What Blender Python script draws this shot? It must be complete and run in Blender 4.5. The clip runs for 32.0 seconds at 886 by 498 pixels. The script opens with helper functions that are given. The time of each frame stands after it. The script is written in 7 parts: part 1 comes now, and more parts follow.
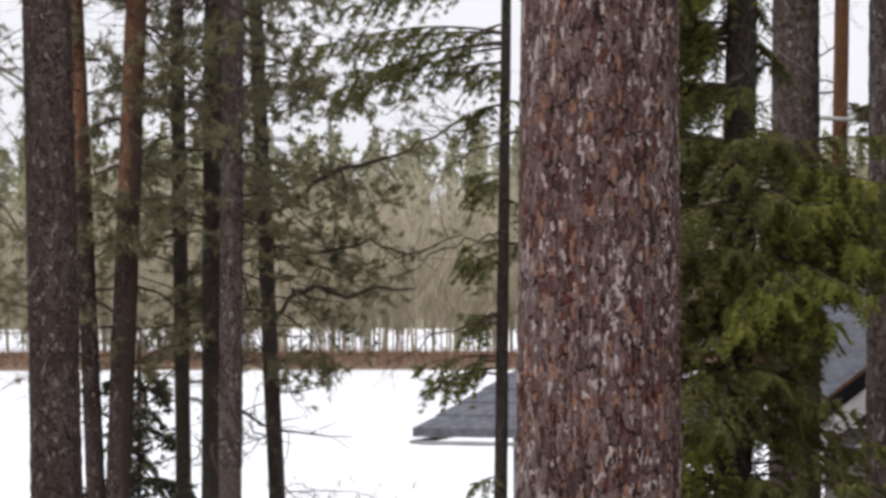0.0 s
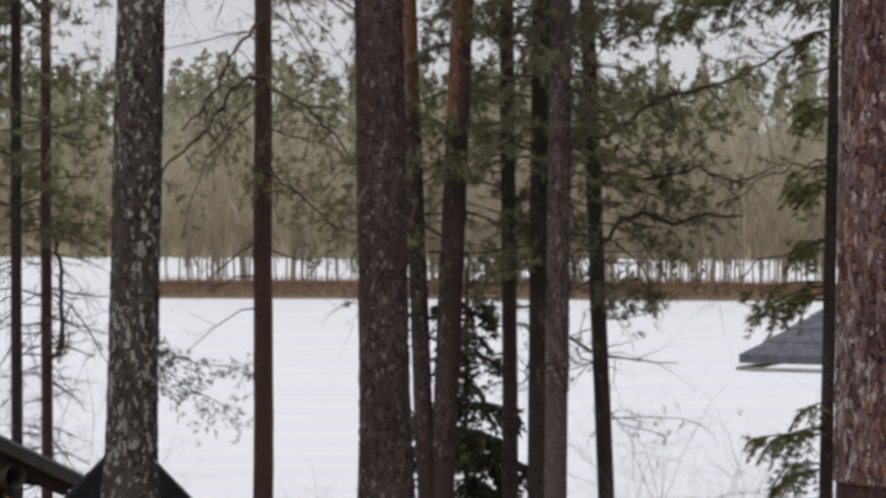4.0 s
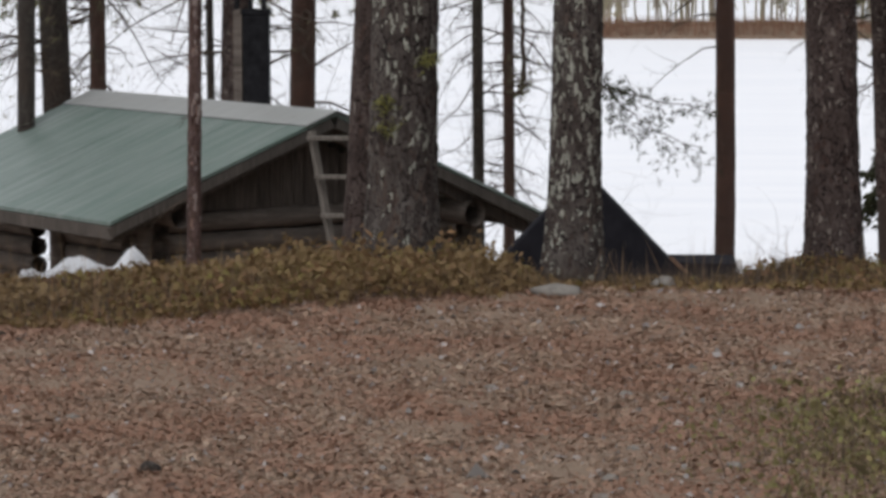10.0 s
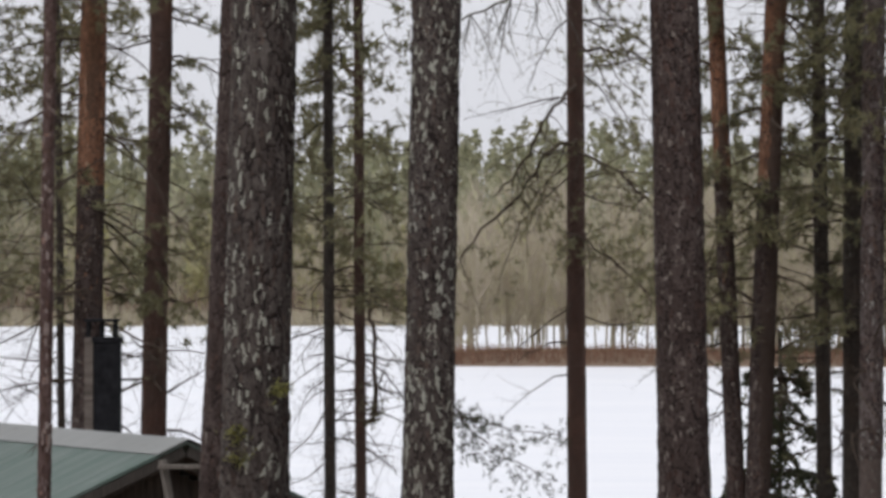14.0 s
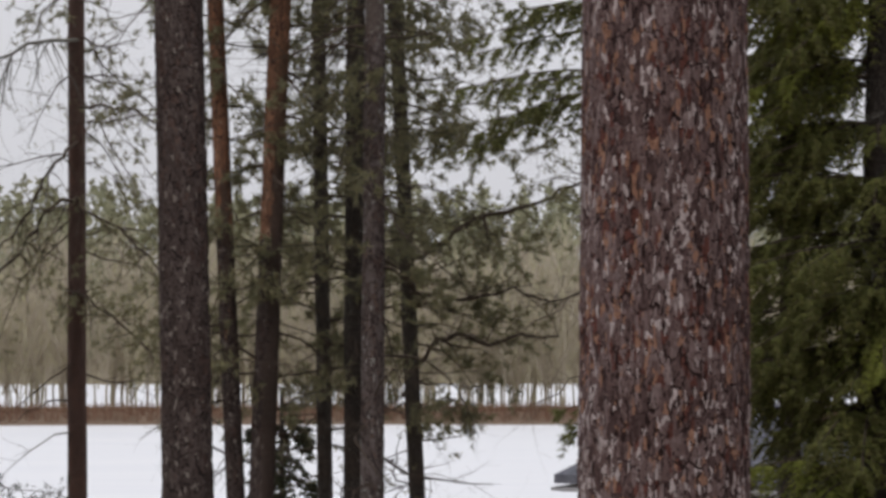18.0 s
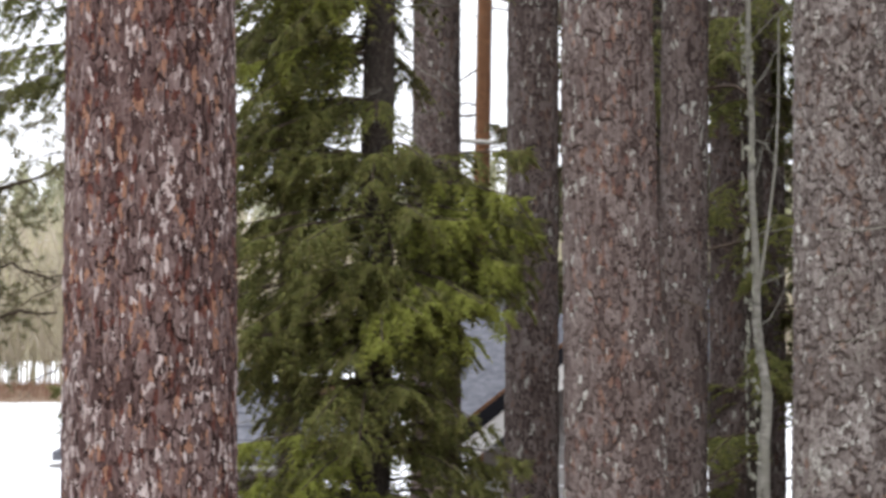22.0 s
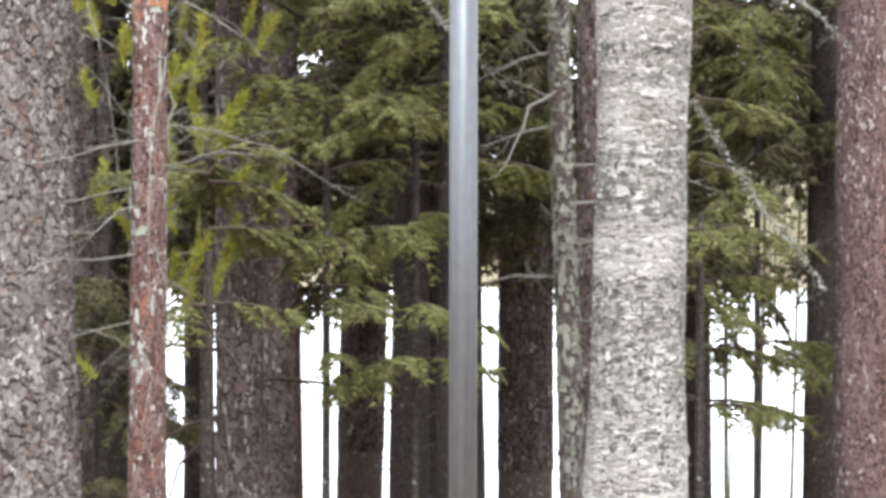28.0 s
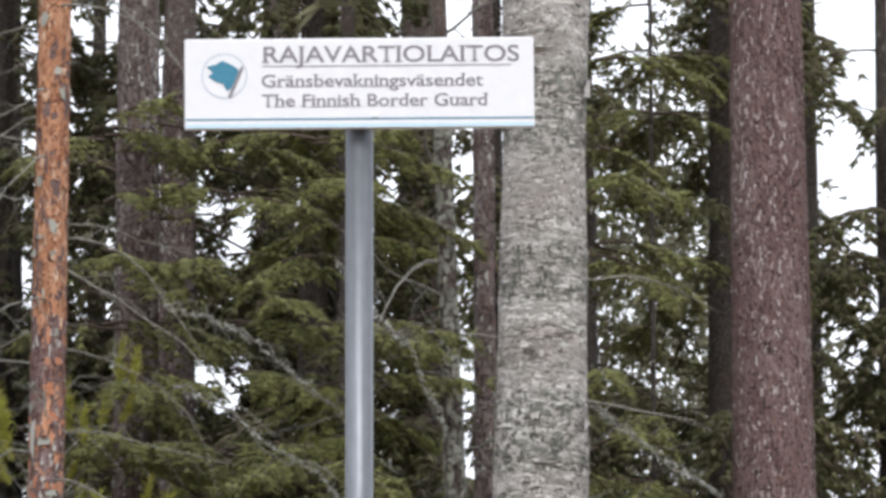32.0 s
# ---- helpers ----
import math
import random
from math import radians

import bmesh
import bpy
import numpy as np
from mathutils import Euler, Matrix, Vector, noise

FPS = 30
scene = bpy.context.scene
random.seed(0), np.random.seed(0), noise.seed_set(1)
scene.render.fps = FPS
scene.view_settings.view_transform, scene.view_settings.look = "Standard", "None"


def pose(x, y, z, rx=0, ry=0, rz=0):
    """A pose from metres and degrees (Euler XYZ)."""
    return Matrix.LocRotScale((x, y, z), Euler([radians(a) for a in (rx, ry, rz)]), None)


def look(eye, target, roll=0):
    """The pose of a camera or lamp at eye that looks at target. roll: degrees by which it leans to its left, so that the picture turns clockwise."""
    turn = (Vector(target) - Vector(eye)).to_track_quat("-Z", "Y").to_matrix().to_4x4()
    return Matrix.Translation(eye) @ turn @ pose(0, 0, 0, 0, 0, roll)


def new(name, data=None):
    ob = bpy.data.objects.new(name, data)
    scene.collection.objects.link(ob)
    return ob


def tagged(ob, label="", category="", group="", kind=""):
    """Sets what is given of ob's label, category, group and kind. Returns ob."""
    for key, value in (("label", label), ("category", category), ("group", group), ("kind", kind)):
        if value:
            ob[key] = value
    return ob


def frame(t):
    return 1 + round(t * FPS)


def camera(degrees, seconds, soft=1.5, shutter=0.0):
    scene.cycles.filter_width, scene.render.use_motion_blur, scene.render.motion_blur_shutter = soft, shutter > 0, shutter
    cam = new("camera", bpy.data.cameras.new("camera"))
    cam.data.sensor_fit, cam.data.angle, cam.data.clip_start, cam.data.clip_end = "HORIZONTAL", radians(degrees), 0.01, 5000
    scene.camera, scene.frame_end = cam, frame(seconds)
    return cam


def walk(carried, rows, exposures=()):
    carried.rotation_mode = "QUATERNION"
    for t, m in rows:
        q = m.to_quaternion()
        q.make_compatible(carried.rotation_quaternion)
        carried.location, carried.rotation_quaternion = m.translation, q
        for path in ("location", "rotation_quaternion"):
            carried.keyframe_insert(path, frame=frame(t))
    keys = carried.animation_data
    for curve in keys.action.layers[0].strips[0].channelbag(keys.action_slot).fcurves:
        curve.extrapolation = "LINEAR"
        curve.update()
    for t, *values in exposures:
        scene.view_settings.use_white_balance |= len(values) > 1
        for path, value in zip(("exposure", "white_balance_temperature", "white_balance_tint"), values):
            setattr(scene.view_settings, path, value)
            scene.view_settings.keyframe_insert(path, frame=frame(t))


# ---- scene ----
# ---- the camera: one spot, a long lens, turning by hand ----
cam = camera(15.0, 32.0, soft=3.45)
# seconds, heading to the right of north, tilt, roll in degrees, and the eye in metres
PATH = [
    (0.0, 11.170, -0.027, -0.028, -0.0926, -0.0523, 1.5730),
    (0.5, 10.408, -0.138, 0.007, -0.0940, -0.0517, 1.5757),
    (1.0, 9.599, -0.219, 0.005, -0.1007, -0.0604, 1.5749),
    (1.5, 8.945, -0.285, -0.053, -0.1056, -0.0846, 1.5764),
    (2.0, 8.311, -0.404, -0.018, -0.1058, -0.0727, 1.5701),
    (2.5, 7.782, -0.641, 0.028, -0.1098, -0.0765, 1.5653),
    (4.5, 4.608, -1.286, 0.299, -0.0893, -0.1190, 1.5113),
    (5.0, 3.526, -1.306, 0.309, -0.0826, -0.1265, 1.5039),
    (5.5, 2.505, -1.336, 0.311, -0.0828, -0.1114, 1.5017),
    (6.0, 1.521, -1.532, 0.265, -0.0830, -0.0798, 1.4927),
    (6.5, 0.808, -1.924, 0.223, -0.0819, -0.0553, 1.4874),
    (7.0, 0.070, -2.676, 0.246, -0.0898, -0.0149, 1.4796),
    (7.5, -0.466, -3.336, 0.126, -0.0830, 0.0207, 1.4791),
    (8.0, -0.892, -4.208, 0.089, -0.0633, 0.0281, 1.4769),
    (8.5, -1.255, -4.897, 0.022, -0.0402, 0.0346, 1.4734),
    (9.0, -1.762, -5.432, -0.018, -0.0152, 0.0248, 1.4775),
    (9.5, -2.161, -5.599, -0.140, 0.0047, 0.0198, 1.4790),
    (10.0, -2.410, -5.613, -0.111, 0.0156, 0.0163, 1.4830),
    (10.5, -2.539, -5.147, -0.136, 0.0151, 0.0372, 1.4922),
    (11.0, -2.427, -3.848, -0.109, 0.0207, 0.0398, 1.4997),
    (11.5, -2.183, -2.425, -0.170, 0.0184, 0.0198, 1.5003),
    (12.0, -1.937, -1.488, -0.169, 0.0182, 0.0236, 1.4998),
    (12.5, -1.658, -1.066, -0.128, 0.0165, 0.0186, 1.4969),
    (13.0, -1.199, -0.672, -0.100, 0.0156, 0.0225, 1.4979),
    (13.5, -0.647, -0.313, -0.040, 0.0168, 0.0228, 1.4961),
    (15.5, 3.478, 0.384, -0.032, -0.0036, 0.0368, 1.4901),
    (16.0, 4.745, 0.526, -0.010, -0.0086, 0.0210, 1.4887),
    (16.5, 5.881, 0.655, -0.010, -0.0155, 0.0041, 1.4878),
    (17.0, 6.824, 0.765, -0.094, -0.0090, 0.0341, 1.4895),
    (17.5, 7.707, 0.843, -0.018, -0.0027, 0.0400, 1.4850),
    (18.0, 8.620, 0.938, 0.004, -0.0066, 0.0289, 1.4822),
    (18.5, 9.309, 0.941, 0.009, -0.0058, 0.0498, 1.4832),
    (19.0, 10.207, 0.974, -0.076, -0.0084, 0.0464, 1.4829),
    (19.5, 11.003, 1.016, -0.092, -0.0061, 0.0520, 1.4763),
    (20.0, 12.160, 1.010, -0.120, 0.0021, 0.0597, 1.4744),
    (20.5, 13.245, 0.921, -0.126, 0.0076, 0.0681, 1.4721),
    (21.0, 14.468, 0.786, -0.113, 0.0075, 0.0523, 1.4721),
    (21.5, 15.603, 0.718, -0.099, 0.0111, 0.0635, 1.4715),
    (22.0, 17.106, 0.545, -0.035, 0.0136, 0.0688, 1.4731),
    (22.5, 18.445, 0.327, -0.016, 0.0079, 0.0739, 1.4710),
    (23.0, 19.613, 0.168, 0.006, 0.0093, 0.0755, 1.4713),
    (23.5, 20.677, 0.048, 0.005, 0.0416, 0.0886, 1.4651),
    (24.0, 21.734, -0.112, 0.050, 0.0703, 0.0928, 1.4622),
    (24.5, 22.771, -0.216, 0.011, 0.0920, 0.0723, 1.4652),
    (25.0, 24.231, -0.296, 0.002, 0.1060, 0.0273, 1.4626),
    (25.5, 25.418, -0.397, -0.091, 0.1197, 0.0420, 1.4579),
    (26.0, 26.761, -0.534, 0.083, 0.1267, 0.0331, 1.4620),
    (26.5, 28.153, -0.650, 0.192, 0.1144, 0.0203, 1.4648),
    (28.5, 31.151, -0.396, 0.127, 0.0431, -0.0667, 1.5094),
    (29.0, 31.333, 0.658, 0.050, 0.0434, -0.0543, 1.5250),
    (29.5, 31.394, 1.969, -0.017, 0.0414, -0.0556, 1.5361),
    (30.0, 31.408, 3.443, -0.038, 0.0418, -0.0564, 1.5434),
    (30.5, 31.514, 4.762, -0.049, 0.0498, -0.0389, 1.5486),
    (31.0, 31.752, 5.707, -0.031, 0.0603, -0.0408, 1.5489),
    (31.5, 32.160, 6.338, -0.055, 0.0657, -0.0512, 1.5509),
    (32.0, 32.485, 7.225, -0.127, 0.0596, -0.0557, 1.5558),
]


def aim(yaw, tilt, roll, x, y, z):
    a, e = radians(yaw), radians(tilt)
    return look((x, y, z), (x + 10 * math.sin(a) * math.cos(e), y + 10 * math.cos(a) * math.cos(e), z + 10 * math.sin(e)), roll)


EXPOSURES = [(0, 0.38, 6500, 13), (1, 0.08, 6500, 13), (2.5, -0.05, 6500, 13), (5, -0.2, 6500, 13), (8, -0.15, 6500, 13), (9.5, 0.0, 6450, 11), (13, 0.11, 6400, 12), (16, -0.2, 6450, 13), (18, -0.12, 6500, 13), (19, 0.56, 6500, 13), (20, 1.02, 6500, 13), (21, 1.0, 6450, 12), (21.9, 1.0, 6400, 11), (22.5, 2.18, 6250, 8), (24, 2.2, 6250, 8), (26, 2.12, 6250, 8), (29, 1.92, 6300, 9), (30.3, 2.08, 6250, 9), (31, 1.44, 6250, 10), (31.5, 1.3, 6250, 10), (32, 1.1, 6200, 11)]
walk(cam, [(t, aim(*v)) for t, *v in PATH], EXPOSURES)


# ---- sky and light: a white overcast day ----
world = bpy.data.worlds.new("overcast")
scene.world = world
world.use_nodes = True
wn, wl = world.node_tree.nodes, world.node_tree.links
sky = wn.new("ShaderNodeTexSky")
sky.sky_type, sky.sun_disc = "NISHITA", False
sky.sun_elevation, sky.sun_rotation = radians(53), radians(218)
sky.dust_density, sky.air_density = 4.0, 1.0
pale = wn.new("ShaderNodeHueSaturation")
pale.inputs["Saturation"].default_value = 0.12
blend = wn.new("ShaderNodeMix")
blend.data_type = "RGBA"
blend.inputs[0].default_value = 0.8
blend.inputs[7].default_value = (7.6, 7.75, 8.1, 1)
wl.new(sky.outputs[0], pale.inputs["Color"])
wl.new(pale.outputs[0], blend.inputs[6])
wl.new(blend.outputs[2], wn["Background"].inputs["Color"])
wn["Background"].inputs["Strength"].default_value = 0.108
sun = new("sun", bpy.data.lights.new("sun", "SUN"))
sun.data.energy, sun.data.angle, sun.data.color = 1.0, radians(25), (1.0, 0.97, 0.93)
sun.matrix_world = look((-14, -18, 34), (0, 5, 0))


# ---- materials ----
def material(name, rough=0.85, metal=0.0, spec=0.3):
    m = bpy.data.materials.new(name)
    m.use_nodes = True
    b = m.node_tree.nodes["Principled BSDF"]
    b.inputs["Roughness"].default_value, b.inputs["Metallic"].default_value = rough, metal
    b.inputs["Specular IOR Level"].default_value = spec
    return m, m.node_tree.nodes, m.node_tree.links, b


def coords(n, l, scale, space="Object"):
    c, mp = n.new("ShaderNodeTexCoord"), n.new("ShaderNodeMapping")
    mp.inputs["Scale"].default_value = scale
    l.new(c.outputs[space], mp.inputs["Vector"])
    return mp.outputs[0]


def noise_tex(n, l, vec, scale=1.0, detail=4.0, rough=0.6):
    t = n.new("ShaderNodeTexNoise")
    t.inputs["Scale"].default_value, t.inputs["Detail"].default_value, t.inputs["Roughness"].default_value = scale, detail, rough
    l.new(vec, t.inputs["Vector"])
    return t.outputs["Fac"]


def ramp(n, l, fac, *stops):
    r = n.new("ShaderNodeValToRGB")
    e = r.color_ramp.elements
    while len(e) < len(stops):
        e.new(0.5)
    for k, (p, c) in zip(e, stops):
        k.position, k.color = p, (*c, 1)
    l.new(fac, r.inputs[0])
    return r.outputs[0]


def mix(n, l, fac, a, b, mode="MIX"):
    m = n.new("ShaderNodeMix")
    m.data_type, m.blend_type = "RGBA", mode
    for socket, v in ((m.inputs[0], fac), (m.inputs[6], a), (m.inputs[7], b)):
        if isinstance(v, (float, int)):
            socket.default_value = v
        elif isinstance(v, tuple):
            socket.default_value = (*v, 1)
        else:
            l.new(v, socket)
    return m.outputs[2]


def bump(n, l, b, height, strength=0.5, dist=0.01):
    k = n.new("ShaderNodeBump")
    k.inputs["Strength"].default_value, k.inputs["Distance"].default_value = strength, dist
    l.new(height, k.inputs["Height"])
    l.new(k.outputs[0], b.inputs["Normal"])


def bark_material(name, dark, mid, light, accent, scale=1.0, lichen=0.0, lichen_colour=(0.34, 0.36, 0.3), old=None):
    """Scaly bark: long cells, dark cracks, plates of several tints, patches of an accent colour, lichen."""
    m, n, l, b = material(name, 0.95, 0, 0.15)
    v = coords(n, l, (38 * scale, 38 * scale, 15 * scale))
    wob = n.new("ShaderNodeVectorMath")
    wob.operation = "MULTIPLY_ADD"
    nz = n.new("ShaderNodeTexNoise")
    nz.inputs["Scale"].default_value = 1.3
    l.new(v, nz.inputs["Vector"])
    l.new(nz.outputs["Color"], wob.inputs[0])
    wob.inputs[1].default_value = (1.4, 1.4, 1.4)
    l.new(v, wob.inputs[2])
    cell, edge = n.new("ShaderNodeTexVoronoi"), n.new("ShaderNodeTexVoronoi")
    edge.feature = "DISTANCE_TO_EDGE"
    for t in (cell, edge):
        l.new(wob.outputs[0], t.inputs["Vector"])
    sep = n.new("ShaderNodeSeparateColor")
    l.new(cell.outputs["Color"], sep.inputs[0])
    col = ramp(n, l, sep.outputs[0], (0.0, dark), (0.45, mid), (0.9, light))
    big = noise_tex(n, l, coords(n, l, (2.2, 2.2, 1.2)), 1.0, 5)
    col = mix(n, l, ramp(n, l, big, (0.52, (0, 0, 0)), (0.68, (1, 1, 1))), col, mix(n, l, 0.6, col, accent))
    if lichen:
        li = noise_tex(n, l, coords(n, l, (30 * scale, 30 * scale, 18 * scale)), 1.0, 3)
        col = mix(n, l, ramp(n, l, li, (0.72 - 0.25 * lichen, (0, 0, 0)), (0.76 - 0.22 * lichen, (1, 1, 1))), col, lichen_colour)
    if old:
        # thick grey bark on the lower stem gives way to the thin orange skin of the upper
        foot, height = old
        zc = n.new("ShaderNodeSeparateXYZ")
        l.new(coords(n, l, (1, 1, 1)), zc.inputs[0])
        up = n.new("ShaderNodeMath")
        up.operation = "MULTIPLY_ADD"
        up.inputs[1].default_value = 2.4
        l.new(big, up.inputs[0])
        l.new(zc.outputs[2], up.inputs[2])
        rg = n.new("ShaderNodeMapRange")
        rg.inputs["From Min"].default_value, rg.inputs["From Max"].default_value = height + 0.4, height + 2.2
        l.new(up.outputs[0], rg.inputs["Value"])
        grey = ramp(n, l, sep.outputs[0], (0.0, tuple(c * 0.5 for c in foot)), (0.9, foot))
        col = mix(n, l, rg.outputs[0], grey, col)
    crack = ramp(n, l, edge.outputs["Distance"], (0.0, (0, 0, 0)), (0.16, (1, 1, 1)))
    col = mix(n, l, crack, dark, col)
    l.new(col, b.inputs["Base Color"])
    fine = noise_tex(n, l, coords(n, l, (180, 180, 90)), 1.0, 3)
    bump(n, l, b, mix(n, l, 0.35, crack, mix(n, l, 0.5, sep.outputs[1], fine)), 0.9, 0.008)
    return m


def speckled(name, dark, light, scale=(20, 20, 20), rough=0.9, third=None, strength=0.4, spec=0.2):
    """A plain rough surface with tints at two scales."""
    m, n, l, b = material(name, rough, 0, spec)
    a = noise_tex(n, l, coords(n, l, scale), 1.0, 6, 0.65)
    big = noise_tex(n, l, coords(n, l, tuple(s * 0.11 for s in scale)), 1.0, 3)
    col = ramp(n, l, a, (0.3, dark), (0.7, light))
    if third:
        col = mix(n, l, ramp(n, l, big, (0.42, (0, 0, 0)), (0.62, (1, 1, 1))), col, third)
    l.new(col, b.inputs["Base Color"])
    bump(n, l, b, a, strength, 0.01)
    return m


def pieces(name, *tints, rough=0.85, spec=0.2, through_light=0.0, patches=None, grain=None, mottle=None):
    """Loose small pieces, each with a tint of its own."""
    m, n, l, b = material(name, rough, 0, spec)
    g = n.new("ShaderNodeNewGeometry")
    col = ramp(n, l, g.outputs["Random Per Island"], *[(i / max(1, len(tints) - 1), c) for i, c in enumerate(tints)])
    if mottle:
        # smaller scales on each piece, with tints of their own and dark joints
        v = coords(n, l, mottle)
        nz, wv = n.new("ShaderNodeTexNoise"), n.new("ShaderNodeVectorMath")
        nz.inputs["Scale"].default_value, nz.inputs["Detail"].default_value = 1.3, 4
        wv.operation, wv.inputs[1].default_value = "MULTIPLY_ADD", (1.1, 1.1, 1.1)
        l.new(v, nz.inputs["Vector"])
        l.new(nz.outputs["Color"], wv.inputs[0])
        l.new(v, wv.inputs[2])
        cell, rim = n.new("ShaderNodeTexVoronoi"), n.new("ShaderNodeTexVoronoi")
        rim.feature = "DISTANCE_TO_EDGE"
        sc = n.new("ShaderNodeSeparateColor")
        for t in (cell, rim):
            l.new(wv.outputs[0], t.inputs["Vector"])
        l.new(cell.outputs["Color"], sc.inputs[0])
        second = ramp(n, l, sc.outputs[0], *[(0.05 + 0.9 * i / max(1, len(tints) - 1), c) for i, c in enumerate(tints[::-1])])
        col = mix(n, l, 0.62, col, second)
        col = mix(n, l, ramp(n, l, rim.outputs["Distance"], (0.0, (0.75, 0.75, 0.75)), (0.11, (0, 0, 0))), col, tuple(c * 0.45 for c in tints[0]))
    if patches:
        where = noise_tex(n, l, coords(n, l, (1.6, 1.6, 1.6)), 1.0, 4, 0.6)
        col = mix(n, l, ramp(n, l, where, (0.42, (0, 0, 0)), (0.58, (0.85, 0.85, 0.85))), col, patches)
    if grain:
        g1 = noise_tex(n, l, coords(n, l, grain), 1.0, 5, 0.7)
        g2 = noise_tex(n, l, coords(n, l, (3, 3, 1.4)), 1.0, 4, 0.6)
        col = mix(n, l, 1.0, col, ramp(n, l, g1, (0.32, (0.42, 0.4, 0.39)), (0.46, (0.9, 0.9, 0.9)), (0.7, (1.4, 1.4, 1.4))), "MULTIPLY")
        col = mix(n, l, 1.0, col, ramp(n, l, g2, (0.35, (0.78, 0.77, 0.78)), (0.65, (1.18, 1.15, 1.12))), "MULTIPLY")
        bump(n, l, b, g1, 0.6, 0.004)
    l.new(col, b.inputs["Base Color"])
    if through_light:
        tr, ad = n.new("ShaderNodeBsdfTranslucent"), n.new("ShaderNodeMixShader")
        ad.inputs[0].default_value = through_light
        l.new(col, tr.inputs["Color"])
        l.new(b.outputs[0], ad.inputs[1])
        l.new(tr.outputs[0], ad.inputs[2])
        l.new(ad.outputs[0], n["Material Output"].inputs["Surface"])
    return m


def scaly_bark(name, tints, crack, size=1.0, contrast=0.6, lichen=0.0, lichen_colour=(0.42, 0.43, 0.38)):
    """Close view of pine bark: blocky scales in several tints over longer plates, with thin dark cracks."""
    m, n, l, b = material(name, 0.95, 0, 0.12)

    def cells(scale, feature, metric, wobble):
        v = coords(n, l, scale)
        nz, w = n.new("ShaderNodeTexNoise"), n.new("ShaderNodeVectorMath")
        nz.inputs["Scale"].default_value, nz.inputs["Detail"].default_value = 1.6, 3
        w.operation = "MULTIPLY_ADD"
        w.inputs[1].default_value = (wobble, wobble, wobble)
        l.new(v, nz.inputs["Vector"])
        l.new(nz.outputs["Color"], w.inputs[0])
        l.new(v, w.inputs[2])
        t = n.new("ShaderNodeTexVoronoi")
        t.feature = feature
        if metric:
            t.distance = metric
        l.new(w.outputs[0], t.inputs["Vector"])
        return t

    small = cells((62 / size, 62 / size, 22 / size), "F1", "CHEBYCHEV", 0.45)
    plate = cells((27 / size, 27 / size, 7.5 / size), "F1", "MANHATTAN", 0.6)
    edge = cells((27 / size, 27 / size, 7.5 / size), "DISTANCE_TO_EDGE", None, 0.6)
    s1, s2 = n.new("ShaderNodeSeparateColor"), n.new("ShaderNodeSeparateColor")
    l.new(small.outputs["Color"], s1.inputs[0])
    l.new(plate.outputs["Color"], s2.inputs[0])
    k = len(tints) - 1
    c1 = ramp(n, l, s1.outputs[0], *[(0.08 + 0.84 * i / k, c) for i, c in enumerate(tints)])
    c2 = ramp(n, l, s2.outputs[0], *[(0.08 + 0.84 * i / k, c) for i, c in enumerate(tints[::-1])])
    col = mix(n, l, contrast, c2, c1)
    grain = noise_tex(n, l, coords(n, l, (160 / size, 160 / size, 45 / size)), 1.0, 5, 0.7)
    col = mix(n, l, ramp(n, l, grain, (0.3, (0.6, 0.6, 0.6)), (0.48, (0, 0, 0))), col, crack)
    if lichen:
        li = noise_tex(n, l, coords(n, l, (34 / size, 34 / size, 24 / size)), 1.0, 4, 0.6)
        col = mix(n, l, ramp(n, l, li, (0.7 - 0.2 * lichen, (0, 0, 0)), (0.74 - 0.2 * lichen, (0.9, 0.9, 0.9))), col, lichen_colour)
    gap = ramp(n, l, edge.outputs["Distance"], (0.0, (0, 0, 0)), (0.13, (1, 1, 1)))
    col = mix(n, l, gap, tuple(c * 0.8 for c in crack), col)
    l.new(col, b.inputs["Base Color"])
    bump(n, l, b, mix(n, l, 0.5, gap, mix(n, l, 0.5, s1.outputs[1], grain)), 0.8, 0.006)
    return m


SCALY_NEAR = scaly_bark("scaly_bark_near", [(0.06, 0.034, 0.03), (0.105, 0.058, 0.05), (0.14, 0.082, 0.07), (0.09, 0.06, 0.055)], (0.04, 0.026, 0.024), 0.3, 0.6)
SCALY_BROWN = scaly_bark("scaly_bark_brown", [(0.1, 0.08, 0.073), (0.15, 0.12, 0.108), (0.19, 0.155, 0.142), (0.2, 0.145, 0.12), (0.24, 0.205, 0.19)], (0.065, 0.05, 0.046), 1.1, 0.55, 0.5)
SCALY_RED = scaly_bark("scaly_bark_red", [(0.085, 0.06, 0.055), (0.13, 0.092, 0.084), (0.16, 0.115, 0.105), (0.19, 0.13, 0.11), (0.2, 0.165, 0.155)], (0.05, 0.036, 0.034), 1.1, 0.6, 0.3)
SCALY_DARK = scaly_bark("scaly_bark_dark", [(0.05, 0.042, 0.038), (0.075, 0.063, 0.057), (0.1, 0.085, 0.077), (0.11, 0.085, 0.072), (0.14, 0.125, 0.112)], (0.032, 0.027, 0.025), 1.15, 0.6, 0.3, (0.2, 0.2, 0.17))
BARK_GREY = bark_material("bark_grey", (0.05, 0.042, 0.038), (0.14, 0.115, 0.103), (0.24, 0.205, 0.185), (0.21, 0.135, 0.1), 1.0, 0.4)
BARK_DARK = bark_material("bark_dark", (0.03, 0.025, 0.022), (0.085, 0.072, 0.063), (0.15, 0.13, 0.115), (0.13, 0.085, 0.06), 1.0, 0.25)
